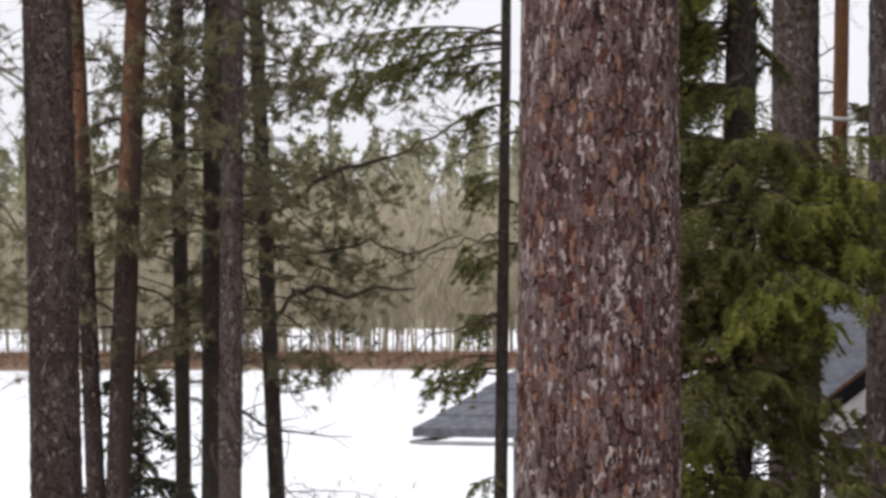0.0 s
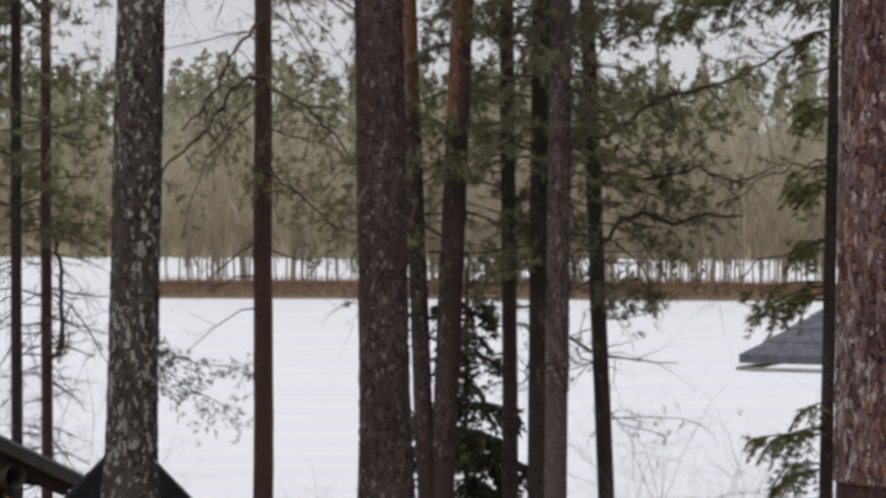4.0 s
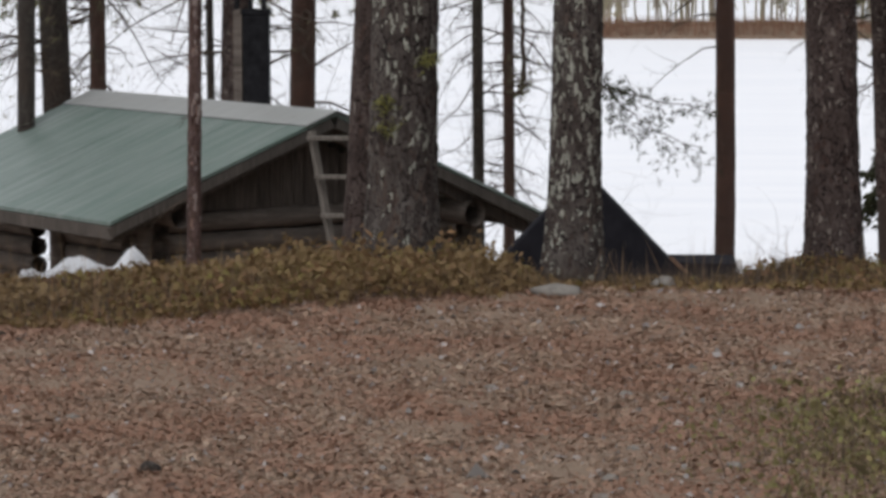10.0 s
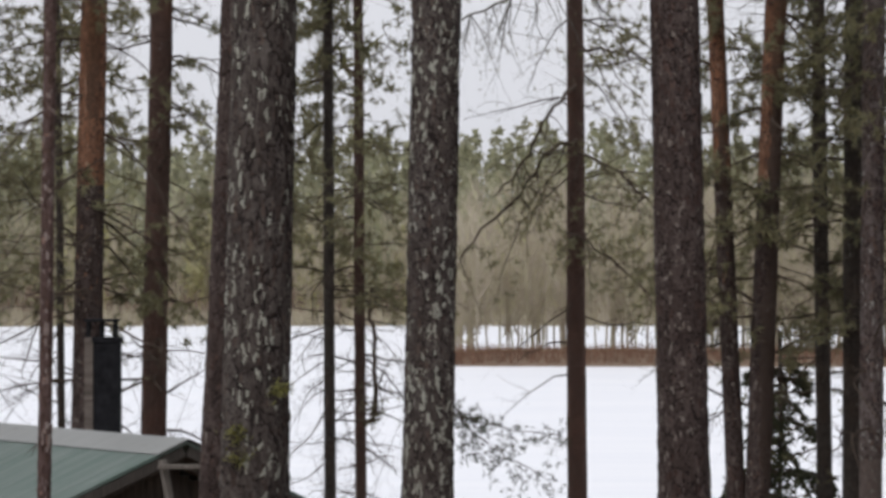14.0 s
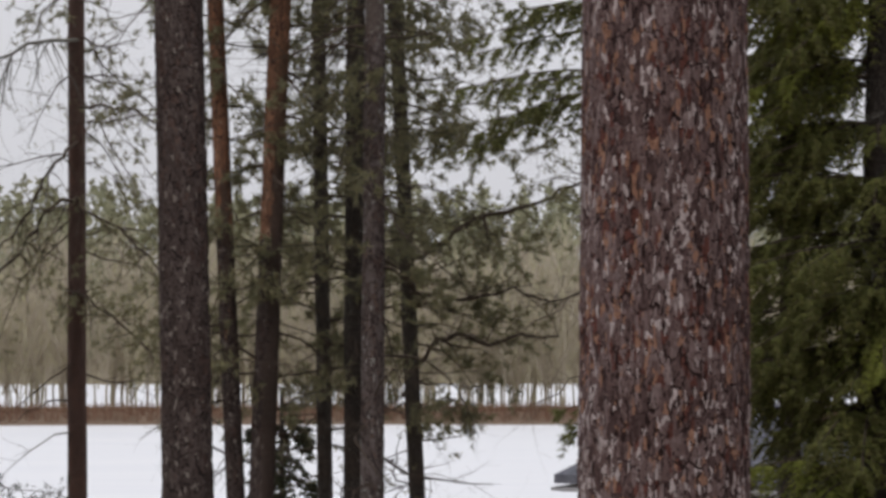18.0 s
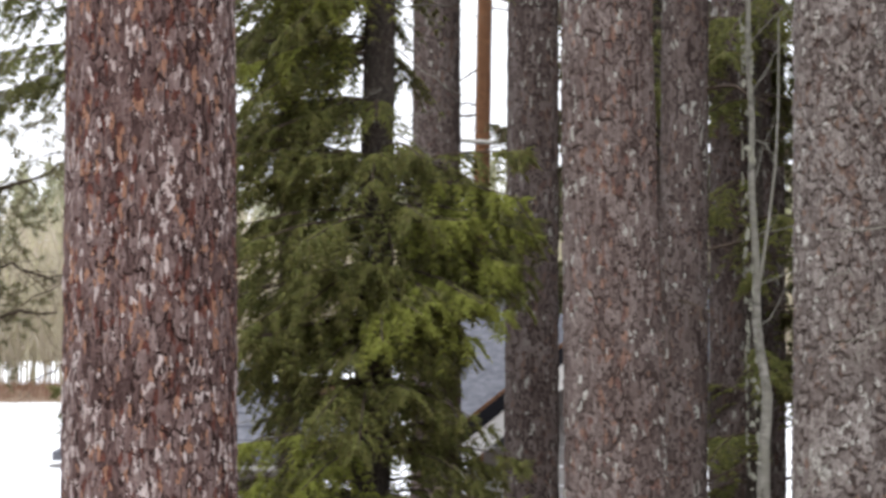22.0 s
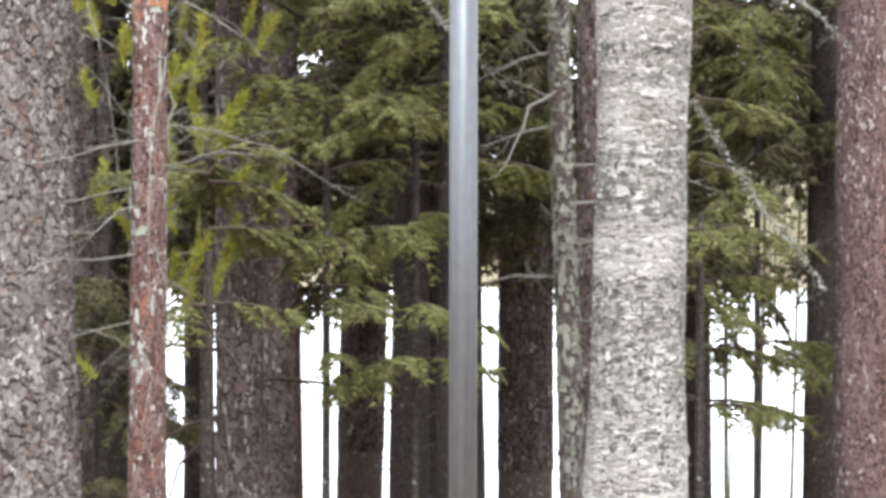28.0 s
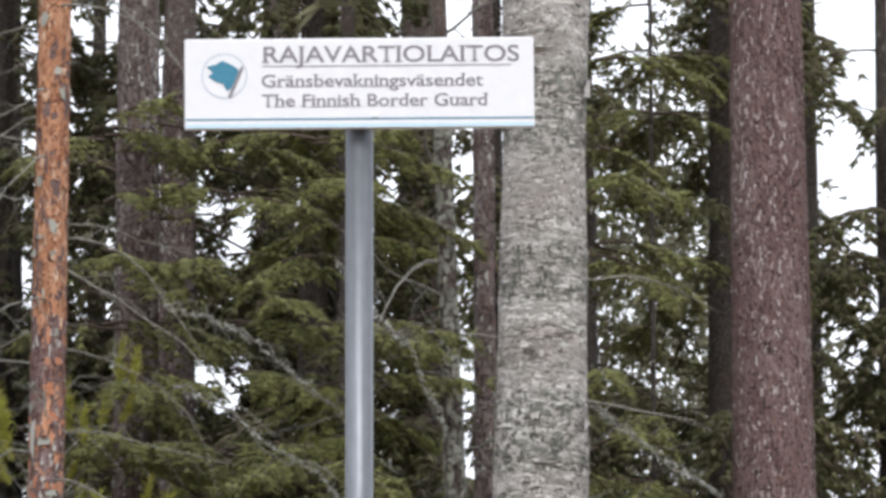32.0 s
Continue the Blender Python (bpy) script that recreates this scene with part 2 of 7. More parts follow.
BARK_RED = bark_material("bark_red", (0.045, 0.028, 0.024), (0.145, 0.086, 0.07), (0.22, 0.148, 0.122), (0.26, 0.135, 0.095), 1.2, 0.22)
BARK_SKIN = bark_material("bark_orange", (0.1, 0.05, 0.03), (0.3, 0.145, 0.075), (0.42, 0.22, 0.12), (0.44, 0.2, 0.1), 1.3, 0.15)
BARK_ORANGE = bark_material("bark_grey_to_orange", (0.08, 0.045, 0.03), (0.24, 0.12, 0.065), (0.36, 0.19, 0.11), (0.4, 0.19, 0.1), 1.3, 0.12, old=((0.12, 0.097, 0.087), 5.6))
FLAKE_GRAIN = (170, 170, 45)
PLATES_RED = pieces("bark_flakes_red", (0.095, 0.062, 0.058), (0.14, 0.093, 0.086), (0.12, 0.08, 0.075), (0.17, 0.118, 0.108), (0.11, 0.075, 0.07), (0.2, 0.15, 0.14), (0.155, 0.1, 0.09), rough=0.95, grain=FLAKE_GRAIN, mottle=(90, 90, 40))
SLIVERS_RED = pieces("bark_slivers_red", (0.28, 0.235, 0.22), (0.22, 0.17, 0.158), (0.34, 0.3, 0.285), (0.24, 0.15, 0.12), rough=0.95, grain=FLAKE_GRAIN)
SLIVERS_LICHEN = pieces("bark_lichen_streaks", (0.2, 0.205, 0.17), (0.26, 0.27, 0.225), (0.16, 0.16, 0.135), (0.3, 0.31, 0.265), rough=0.95, grain=FLAKE_GRAIN)
PLATES_RUST = pieces("bark_plates_rusty", (0.15, 0.08, 0.05), (0.19, 0.1, 0.062), (0.11, 0.062, 0.042), rough=0.9, grain=FLAKE_GRAIN)
PLATES_ORANGE = pieces("bark_plates_orange", (0.32, 0.13, 0.07), (0.4, 0.19, 0.11), (0.46, 0.26, 0.16), (0.24, 0.11, 0.07), rough=0.9, grain=FLAKE_GRAIN)
PLATES_BIRCH = pieces("birch_bark_curls", (0.288, 0.284, 0.264), (0.4, 0.392, 0.372), (0.48, 0.472, 0.452), (0.24, 0.238, 0.216), (0.36, 0.352, 0.328), (0.448, 0.44, 0.42), (0.512, 0.504, 0.484), (0.32, 0.316, 0.292), (0.464, 0.456, 0.436), (0.216, 0.216, 0.192), rough=0.85, grain=(60, 60, 160))
LICHEN_PALE = pieces("pale_lichen", (0.26, 0.265, 0.23), (0.35, 0.355, 0.315), (0.2, 0.205, 0.175), rough=0.95)
LICHEN_DARK = pieces("dark_lichen", (0.065, 0.065, 0.056), (0.12, 0.122, 0.104), (0.2, 0.204, 0.175), rough=0.95)
TWIG = speckled("twig_bark", (0.045, 0.034, 0.026), (0.12, 0.09, 0.07), (60, 60, 60))
TWIG_GREY = speckled("lichened_twig", (0.08, 0.072, 0.06), (0.27, 0.265, 0.23), (50, 50, 50))
NEEDLE_PINE = pieces("pine_needles", (0.14, 0.14, 0.084), (0.224, 0.217, 0.119), (0.196, 0.189, 0.126), (0.294, 0.28, 0.14), (0.21, 0.168, 0.119), rough=0.6, through_light=0.4)
NEEDLE_SPRUCE = pieces("spruce_needles", (0.1, 0.113, 0.036), (0.168, 0.182, 0.052), (0.142, 0.146, 0.052), (0.22, 0.234, 0.064), (0.165, 0.146, 0.06), (0.118, 0.127, 0.04), rough=0.6, through_light=0.25)
NEEDLE_FRESH = pieces("fresh_spruce_needles", (0.18, 0.208, 0.042), (0.258, 0.286, 0.058), (0.21, 0.222, 0.054), (0.3, 0.322, 0.068), rough=0.6, through_light=0.25)
NEEDLE_DARK = pieces("old_spruce_needles", (0.0871, 0.0889, 0.0495), (0.138, 0.142, 0.0659), (0.188, 0.193, 0.0866), (0.175, 0.138, 0.0988), (0.116, 0.117, 0.0535), rough=0.65, through_light=0.25)
NEEDLE_BLACK = pieces("dark_spruce_needles", (0.04, 0.045, 0.028), (0.065, 0.072, 0.04), (0.09, 0.095, 0.05), rough=0.7, through_light=0.15)
NEEDLE_OLIVE = pieces("olive_spruce_needles", (0.14, 0.15, 0.0572), (0.206, 0.222, 0.081), (0.257, 0.272, 0.0952), (0.182, 0.175, 0.0857), (0.124, 0.125, 0.0572), (0.305, 0.318, 0.109), rough=0.6, through_light=0.25)
NEEDLE_YOUNG = pieces("young_pine_needles", (0.24, 0.25, 0.05), (0.36, 0.37, 0.07), (0.46, 0.45, 0.085), (0.3, 0.27, 0.08), rough=0.6, through_light=0.35)
LICHEN_YELLOW = pieces("yellow_lichen", (0.13, 0.125, 0.045), (0.2, 0.195, 0.06), (0.26, 0.25, 0.075), rough=0.9)
HEATH = pieces("dwarf_shrub_leaves", (0.13, 0.09, 0.045), (0.2, 0.145, 0.06), (0.24, 0.13, 0.07), (0.14, 0.08, 0.05), (0.22, 0.19, 0.06), (0.18, 0.095, 0.055), rough=0.7, through_light=0.2, patches=(0.2, 0.135, 0.068))
HEATH_LOW = pieces("low_dry_heather", (0.12, 0.085, 0.06), (0.18, 0.13, 0.08), (0.24, 0.2, 0.08), (0.1, 0.07, 0.05), (0.26, 0.27, 0.09), rough=0.8, through_light=0.15, patches=(0.19, 0.17, 0.075))
STALK = pieces("dry_stalks", (0.2, 0.13, 0.08), (0.3, 0.21, 0.12), (0.15, 0.09, 0.06), rough=0.85)
LITTER = pieces("leaf_litter", (0.14, 0.085, 0.06), (0.25, 0.165, 0.12), (0.34, 0.25, 0.18), (0.2, 0.105, 0.075), (0.42, 0.33, 0.25), (0.17, 0.125, 0.1), (0.3, 0.2, 0.13), rough=0.9, patches=(0.26, 0.15, 0.105))
GRAVEL = pieces("gravel_chips", (0.2, 0.19, 0.18), (0.33, 0.31, 0.3), (0.42, 0.38, 0.36), (0.14, 0.13, 0.13), rough=0.9)
# distance haze is put into these pine tints: paler than near needles
FAR_PINE_HAZED = pieces("hazed_distant_pines", (0.311, 0.317, 0.212), (0.367, 0.371, 0.23), (0.339, 0.335, 0.247), (0.412, 0.401, 0.255), through_light=0.35)
FAR_SPRUCE = pieces("deeper_woods", (0.075, 0.078, 0.05), (0.11, 0.11, 0.065), (0.09, 0.08, 0.06), (0.15, 0.145, 0.085), through_light=0.3)
# birch and willow tints also hold the haze, much paler than near twigs
FAR_BIRCH_HAZED = pieces("hazed_distant_bare_birches", (0.43, 0.371, 0.296), (0.494, 0.435, 0.344), (0.483, 0.452, 0.301), (0.398, 0.339, 0.28), through_light=0.35)
FAR_WILLOW_HAZED = pieces("hazed_distant_budding_willows", (0.475, 0.475, 0.248), (0.537, 0.516, 0.279), (0.433, 0.402, 0.258), through_light=0.35)
REEDS = pieces("dry_reeds", (0.16, 0.085, 0.055), (0.22, 0.12, 0.08), (0.27, 0.17, 0.12), (0.12, 0.075, 0.05))
SNOW = speckled("lake_snow", (0.80, 0.82, 0.86), (0.88, 0.89, 0.91), (0.05, 0.6, 1), 0.6, None, 0.15, 0.3)
SOIL = speckled("forest_floor", (0.13, 0.092, 0.066), (0.25, 0.187, 0.135), (34, 34, 34), 0.95, (0.21, 0.15, 0.11), 0.6)
STONE = speckled("granite_stone", (0.124, 0.112, 0.099), (0.248, 0.229, 0.205), (30, 30, 30), 0.9)


def wood_material(name, dark, light, grain=(60, 60, 3), rough=0.85):
    m, n, l, b = material(name, rough, 0, 0.2)
    g = noise_tex(n, l, coords(n, l, grain), 1.0, 6, 0.7)
    stain = noise_tex(n, l, coords(n, l, (3, 3, 1.2)), 1.0, 4)
    col = mix(n, l, ramp(n, l, stain, (0.35, (0, 0, 0)), (0.7, (0.6, 0.6, 0.6))), ramp(n, l, g, (0.3, dark), (0.7, light)), dark)
    l.new(col, b.inputs["Base Color"])
    bump(n, l, b, g, 0.5, 0.004)
    return m


WOOD_GREY = wood_material("weathered_grey_wood", (0.09, 0.08, 0.07), (0.24, 0.215, 0.19))
WOOD_BLACK = wood_material("old_dark_boards", (0.04, 0.035, 0.031), (0.16, 0.136, 0.118))
WOOD_BARGE = wood_material("dark_weathered_boards", (0.045, 0.04, 0.036), (0.13, 0.115, 0.1))
LOG_WOOD = wood_material("old_logs", (0.065, 0.054, 0.047), (0.22, 0.185, 0.16), (3, 3, 30))
WHITE_PAINT = speckled("white_paint", (0.66, 0.66, 0.66), (0.8, 0.8, 0.8), (14, 14, 14), 0.6)


def metal_sheet(name, colour, rust, rough=0.45):
    m, n, l, b = material(name, rough, 0.2, 0.5)
    along = n.new("ShaderNodeMapping")
    along.vector_type = "TEXTURE"
    along.inputs["Rotation"].default_value = (0, 0, radians(126.9))
    along.inputs["Scale"].default_value = (0.07, 1.1, 1.1)
    l.new(coords(n, l, (1, 1, 1)), along.inputs["Vector"])
    streak = noise_tex(n, l, along.outputs[0], 1.0, 6, 0.7)
    spots = noise_tex(n, l, coords(n, l, (5, 5, 5)), 1.0, 6, 0.7)
    col = mix(n, l, ramp(n, l, streak, (0.42, (0, 0, 0)), (0.62, (0.85, 0.85, 0.85))), colour, tuple(c * 0.7 + 0.13 for c in colour))
    col = mix(n, l, ramp(n, l, spots, (0.6, (0, 0, 0)), (0.75, (0.8, 0.8, 0.8))), col, rust)
    l.new(col, b.inputs["Base Color"])
    bump(n, l, b, spots, 0.15, 0.004)
    return m


ROOF_GREEN = metal_sheet("pale_green_roof_sheet", (0.115, 0.165, 0.142), (0.21, 0.245, 0.22))
ROOF_RIDGE = metal_sheet("grey_ridge_sheet", (0.3, 0.31, 0.3), (0.22, 0.21, 0.19))
SOOT = speckled("sooty_steel", (0.008, 0.008, 0.009), (0.024, 0.024, 0.027), (10, 10, 10), 0.9, None, 0.3, 0.08)
TARP = speckled("black_roofing_felt", (0.012, 0.012, 0.015), (0.022, 0.022, 0.027), (8, 8, 8), 0.95, None, 0.3, 0.05)
PLASTIC = speckled("milky_plastic_sheet", (0.4, 0.41, 0.43), (0.62, 0.63, 0.65), (5, 5, 5), 0.35, None, 0.6, 0.5)
SHINGLE = speckled("grey_roof_felt", (0.10, 0.105, 0.125), (0.21, 0.215, 0.25), (14, 14, 14), 0.85)
SIDING = speckled("grey_painted_boards", (0.34, 0.34, 0.35), (0.5, 0.5, 0.51), (6, 6, 20), 0.7)


def shell_bark(name, crack, red, tan, dark, mid, light, pale, grain=(170, 170, 60)):
    """Bark by the kind of scale: cracks, freshly flaked red and tan spots, weathered plates from dark to light, pale lichened scales."""
    m, n, l, b = material(name, 0.95, 0, 0.12)
    kind = n.new("ShaderNodeAttribute")
    kind.attribute_name = "tint"
    col = ramp(n, l, kind.outputs["Fac"], (0.0, crack), (0.1, crack), (0.16, red), (0.29, red), (0.3, tan), (0.4, tan), (0.42, dark), (0.62, mid), (0.84, light), (0.91, pale), (1.0, tuple(c * 1.25 for c in pale)))
    g1 = noise_tex(n, l, coords(n, l, grain), 1.0, 5, 0.7)
    g2 = noise_tex(n, l, coords(n, l, tuple(c * 0.035 for c in grain)), 1.0, 4, 0.6)
    col = mix(n, l, 1.0, col, ramp(n, l, g1, (0.32, (0.7, 0.69, 0.68)), (0.66, (1.25, 1.25, 1.25))), "MULTIPLY")
    col = mix(n, l, 1.0, col, ramp(n, l, g2, (0.34, (0.84, 0.8, 0.79)), (0.66, (1.14, 1.15, 1.16))), "MULTIPLY")
    l.new(col, b.inputs["Base Color"])
    bump(n, l, b, g1, 0.5, 0.003)
    return m


SHELL_NEAR = shell_bark("bark_near_pine", (0.026, 0.015, 0.014), (0.1, 0.041, 0.033), (0.25, 0.142, 0.098), (0.048, 0.03, 0.029), (0.115, 0.077, 0.073), (0.195, 0.15, 0.145), (0.335, 0.29, 0.283), (420, 420, 150))
SHELL_GREY = shell_bark("bark_grey_pine", (0.0542, 0.0434, 0.0403), (0.1, 0.072, 0.0635), (0.147, 0.105, 0.0852), (0.0736, 0.0604, 0.0558), (0.139, 0.121, 0.114), (0.209, 0.191, 0.181), (0.246, 0.242, 0.226))
SHELL_BROWN = shell_bark("bark_brown_pine", (0.046, 0.034, 0.031), (0.115, 0.07, 0.06), (0.18, 0.115, 0.09), (0.062, 0.046, 0.043), (0.117, 0.093, 0.087), (0.175, 0.147, 0.139), (0.25, 0.248, 0.23))
SHELL_UMBER = shell_bark("bark_umber_pine", (0.042, 0.032, 0.03), (0.09, 0.06, 0.052), (0.13, 0.09, 0.074), (0.058, 0.044, 0.041), (0.105, 0.085, 0.08), (0.155, 0.134, 0.127), (0.24, 0.24, 0.222))
SHELL_RED = shell_bark("bark_red_pine", (0.046, 0.0313, 0.0294), (0.12, 0.0718, 0.0644), (0.156, 0.101, 0.0902), (0.0874, 0.058, 0.0543), (0.127, 0.0883, 0.0828), (0.165, 0.122, 0.114), (0.265, 0.232, 0.221))
SHELL_DARK = shell_bark("bark_dark_pine", (0.0235, 0.0177, 0.0166), (0.0541, 0.0353, 0.0307), (0.0812, 0.0539, 0.045), (0.0406, 0.0303, 0.0275), (0.0659, 0.0505, 0.0457), (0.0949, 0.0757, 0.0692), (0.154, 0.135, 0.12))
SHELL_LICHEN = shell_bark("bark_lichened_pine", (0.0248, 0.02, 0.019), (0.0571, 0.0428, 0.0371), (0.0857, 0.0647, 0.0543), (0.0438, 0.0362, 0.0324), (0.0715, 0.0609, 0.0552), (0.0999, 0.0885, 0.08), (0.241, 0.246, 0.211))
SHELL_SLIM = shell_bark("bark_slim_red_pine", (0.0398, 0.0225, 0.0199), (0.0859, 0.045, 0.0384), (0.179, 0.0926, 0.0663), (0.0926, 0.0564, 0.0497), (0.136, 0.0926, 0.0848), (0.192, 0.143, 0.133), (0.304, 0.304, 0.281))
SHELL_SKIN = shell_bark("bark_orange_skin", (0.085, 0.0425, 0.0298), (0.187, 0.085, 0.051), (0.391, 0.196, 0.102), (0.246, 0.115, 0.0638), (0.315, 0.162, 0.0935), (0.374, 0.212, 0.132), (0.425, 0.315, 0.23))
SHELL_RUST = shell_bark("bark_rusty_pine", (0.05, 0.03, 0.024), (0.12, 0.062, 0.04), (0.24, 0.12, 0.07), (0.125, 0.067, 0.045), (0.18, 0.096, 0.06), (0.23, 0.13, 0.085), (0.26, 0.17, 0.12))
SHELL_BIRCH = shell_bark("bark_birch", (0.081, 0.0761, 0.0679), (0.135, 0.13, 0.113), (0.189, 0.188, 0.163), (0.225, 0.217, 0.198), (0.275, 0.266, 0.247), (0.324, 0.312, 0.293), (0.36, 0.347, 0.327), (40, 40, 150))


# ---- building helpers ----
def part(name, data, mat, parent=None, label="", smooth=False):
    """Links a bmesh or a mesh as one object, under a thing where one is given."""
    if isinstance(data, bmesh.types.BMesh):
        me = bpy.data.meshes.new(name)
        data.to_mesh(me)
        data.free()
    else:
        me = data
    me.materials.append(mat)
    if smooth:
        me.shade_smooth()
    ob = new(name, me)
    ob.parent = parent
    return tagged(ob, label)


def thing(name, at, label, category, group="", kind=""):
    ob = new(name)
    ob.location = at
    ob.empty_display_size = 0.1
    return tagged(ob, label, category, group, kind)


def soup(name, verts, faces):
    """A mesh from arrays: verts n x 3, faces m x 3 or m x 4."""
    me = bpy.data.meshes.new(name)
    v, f = np.asarray(verts, "f"), np.asarray(faces, "i")
    k = f.shape[1]
    me.vertices.add(len(v))
    me.vertices.foreach_set("co", v.ravel())
    me.loops.add(len(f) * k)
    me.loops.foreach_set("vertex_index", f.ravel())
    me.polygons.add(len(f))
    me.polygons.foreach_set("loop_start", np.arange(0, len(f) * k, k))
    me.polygons.foreach_set("loop_total", np.full(len(f), k))
    me.update(calc_edges=True)
    return me


def box_bm(x0, x1, y0, y1, z0, z1, bevel=0.0, bm=None):
    bm = bm or bmesh.new()
    r = bmesh.ops.create_cube(bm, size=1, matrix=Matrix.LocRotScale(((x0 + x1) / 2, (y0 + y1) / 2, (z0 + z1) / 2), None, (x1 - x0, y1 - y0, z1 - z0)))
    if bevel:
        edges = list({e for v in r["verts"] for e in v.link_edges})
        bmesh.ops.bevel(bm, geom=edges, offset=bevel, segments=1, affect="EDGES")
    return bm


def beam_bm(a, b, w, h, bevel=0.004, bm=None):
    """A squared timber from a to b."""
    bm = bm or bmesh.new()
    a, b = Vector(a), Vector(b)
    m = Matrix.Translation((a + b) / 2) @ (b - a).to_track_quat("Z", "Y").to_matrix().to_4x4()
    r = bmesh.ops.create_cube(bm, size=1, matrix=m @ Matrix.Diagonal((w, h, (b - a).length, 1)))
    if bevel:
        edges = list({e for v in r["verts"] for e in v.link_edges})
        bmesh.ops.bevel(bm, geom=edges, offset=bevel, segments=1, affect="EDGES")
    return bm


def tubes(paths, sides=4):
    """Tapered tubes along paths of (points, radii), in one pair of arrays."""
    vs, fs, base = [], [], 0
    ang = np.arange(sides) * 2 * np.pi / sides
    for pts, rad in paths:
        p = np.asarray(pts, float)
        d = np.gradient(p, axis=0)
        d /= np.linalg.norm(d, axis=1)[:, None] + 1e-9
        up = np.where(np.abs(d[:, 2:3]) > 0.9, np.array([[1.0, 0, 0]]), np.array([[0, 0, 1.0]]))
        u = np.cross(d, up)
        u /= np.linalg.norm(u, axis=1)[:, None] + 1e-9
        w = np.cross(d, u)
        ring = p[:, None] + np.asarray(rad)[:, None, None] * (np.cos(ang)[None, :, None] * u[:, None] + np.sin(ang)[None, :, None] * w[:, None])
        vs.append(ring.reshape(-1, 3))
        n = len(p)
        i, j = np.meshgrid(np.arange(n - 1), np.arange(sides), indexing="ij")
        j2 = (j + 1) % sides
        fs.append(np.stack([base + i * sides + j, base + i * sides + j2, base + (i + 1) * sides + j2, base + (i + 1) * sides + j], -1).reshape(-1, 4))
        base += n * sides
    return np.concatenate(vs), np.concatenate(fs)


def spikes(origins, axes, rng, count, length, width, spread, bias=0.35):
    """Needles as slim triangles fanned round each axis."""
    o, a = np.repeat(np.asarray(origins, float), count, 0), np.repeat(np.asarray(axes, float), count, 0)
    d = a * bias + rng.normal(0, spread, a.shape)
    d /= np.linalg.norm(d, axis=1)[:, None] + 1e-9
    s = np.cross(d, rng.normal(0, 1, d.shape))
    s /= np.linalg.norm(s, axis=1)[:, None] + 1e-9
    ln = length * rng.uniform(0.6, 1.25, (len(o), 1))
    v = np.stack([o - s * width / 2, o + s * width / 2, o + d * ln], 1).reshape(-1, 3)
    return v, np.arange(len(v)).reshape(-1, 3)


def ground_height(x, y):
    """The plot: level near the camera, a low bank, then a slope to the lake and the far shores."""
    d, az = np.hypot(x, y), np.degrees(np.arctan2(x, y))
    z = np.interp(d, [0, 12.3, 13.2, 14.2, 16, 28, 46, 50, 226, 236, 320, 700, 4500], [0, 0, 0.03, -0.08, -0.5, -2.7, -4.0, -4.5, -4.5, -3.9, 1.5, 6, 6])
    side = np.clip((np.abs(az - 15) - 75) / 15, 0, 1)
    z = z * (1 - side) + side * np.interp(d, [0, 60, 4500], [0, 0.5, 6])
    spit = np.interp(az, [-0.2, 0.6, 22, 25], [0, 1, 1, 0]) * np.interp(d, [152, 154.5, 166, 169], [0, 1, 1, 0])
    return np.where((d > 140) & (d < 180), np.maximum(z, -4.5 + 1.0 * spit), z)


def gz(x, y):
    return float(ground_height(np.float64(x), np.float64(y)))


# ---- ground, lake and far shore ----
az = np.radians(np.concatenate([np.arange(-180, -14, 6), np.arange(-14, 44, 0.5), np.arange(44, 180, 6)]))
rad = np.concatenate([[0.01], np.arange(1, 8, 1.0), np.arange(8, 17, 0.25), np.arange(17, 52, 1.5), [60, 100, 140, 151, 153, 154, 155, 158, 164, 167, 170, 190, 222, 228, 232, 238, 250, 275, 320, 400, 700, 1500, 4500]])
gx, gy = rad[:, None] * np.sin(az)[None], rad[:, None] * np.cos(az)[None]
gzz = ground_height(gx, gy)
rng = np.random.default_rng(5)
gzz = gzz + np.where((rad[:, None] > 14.2) & (rad[:, None] < 50), rng.normal(0, 0.02, gzz.shape), rng.normal(0, 0.004, gzz.shape))
na = len(az)
ii, jj = np.meshgrid(np.arange(len(rad) - 1), np.arange(na), indexing="ij")
gf = np.stack([ii * na + jj, ii * na + (jj + 1) % na, (ii + 1) * na + (jj + 1) % na, (ii + 1) * na + jj], -1).reshape(-1, 4)[:, ::-1]
ground = part("ground", soup("ground", np.stack([gx, gy, gzz], -1).reshape(-1, 3), gf), SOIL, None, "brown gravelly yard under dry leaf and needle litter", True)
tagged(ground, category="ground", kind="structure")

la, lr = np.radians(np.arange(-75, 106, 1.0)), np.array([44, 60, 90, 130, 180, 245.0])
lx, ly = lr[:, None] * np.sin(la)[None], lr[:, None] * np.cos(la)[None]
ii, jj = np.meshgrid(np.arange(len(lr) - 1), np.arange(len(la) - 1), indexing="ij")
lf = np.stack([ii * len(la) + jj, ii * len(la) + jj + 1, (ii + 1) * len(la) + jj + 1, (ii + 1) * len(la) + jj], -1).reshape(-1, 4)[:, ::-1]
lake = part("frozen_lake", soup("frozen_lake", np.stack([lx, ly, np.full(lx.shape, -4.0)], -1).reshape(-1, 3), lf), SNOW, None, "frozen lake under wind-packed white snow")
tagged(lake, category="water", kind="structure")


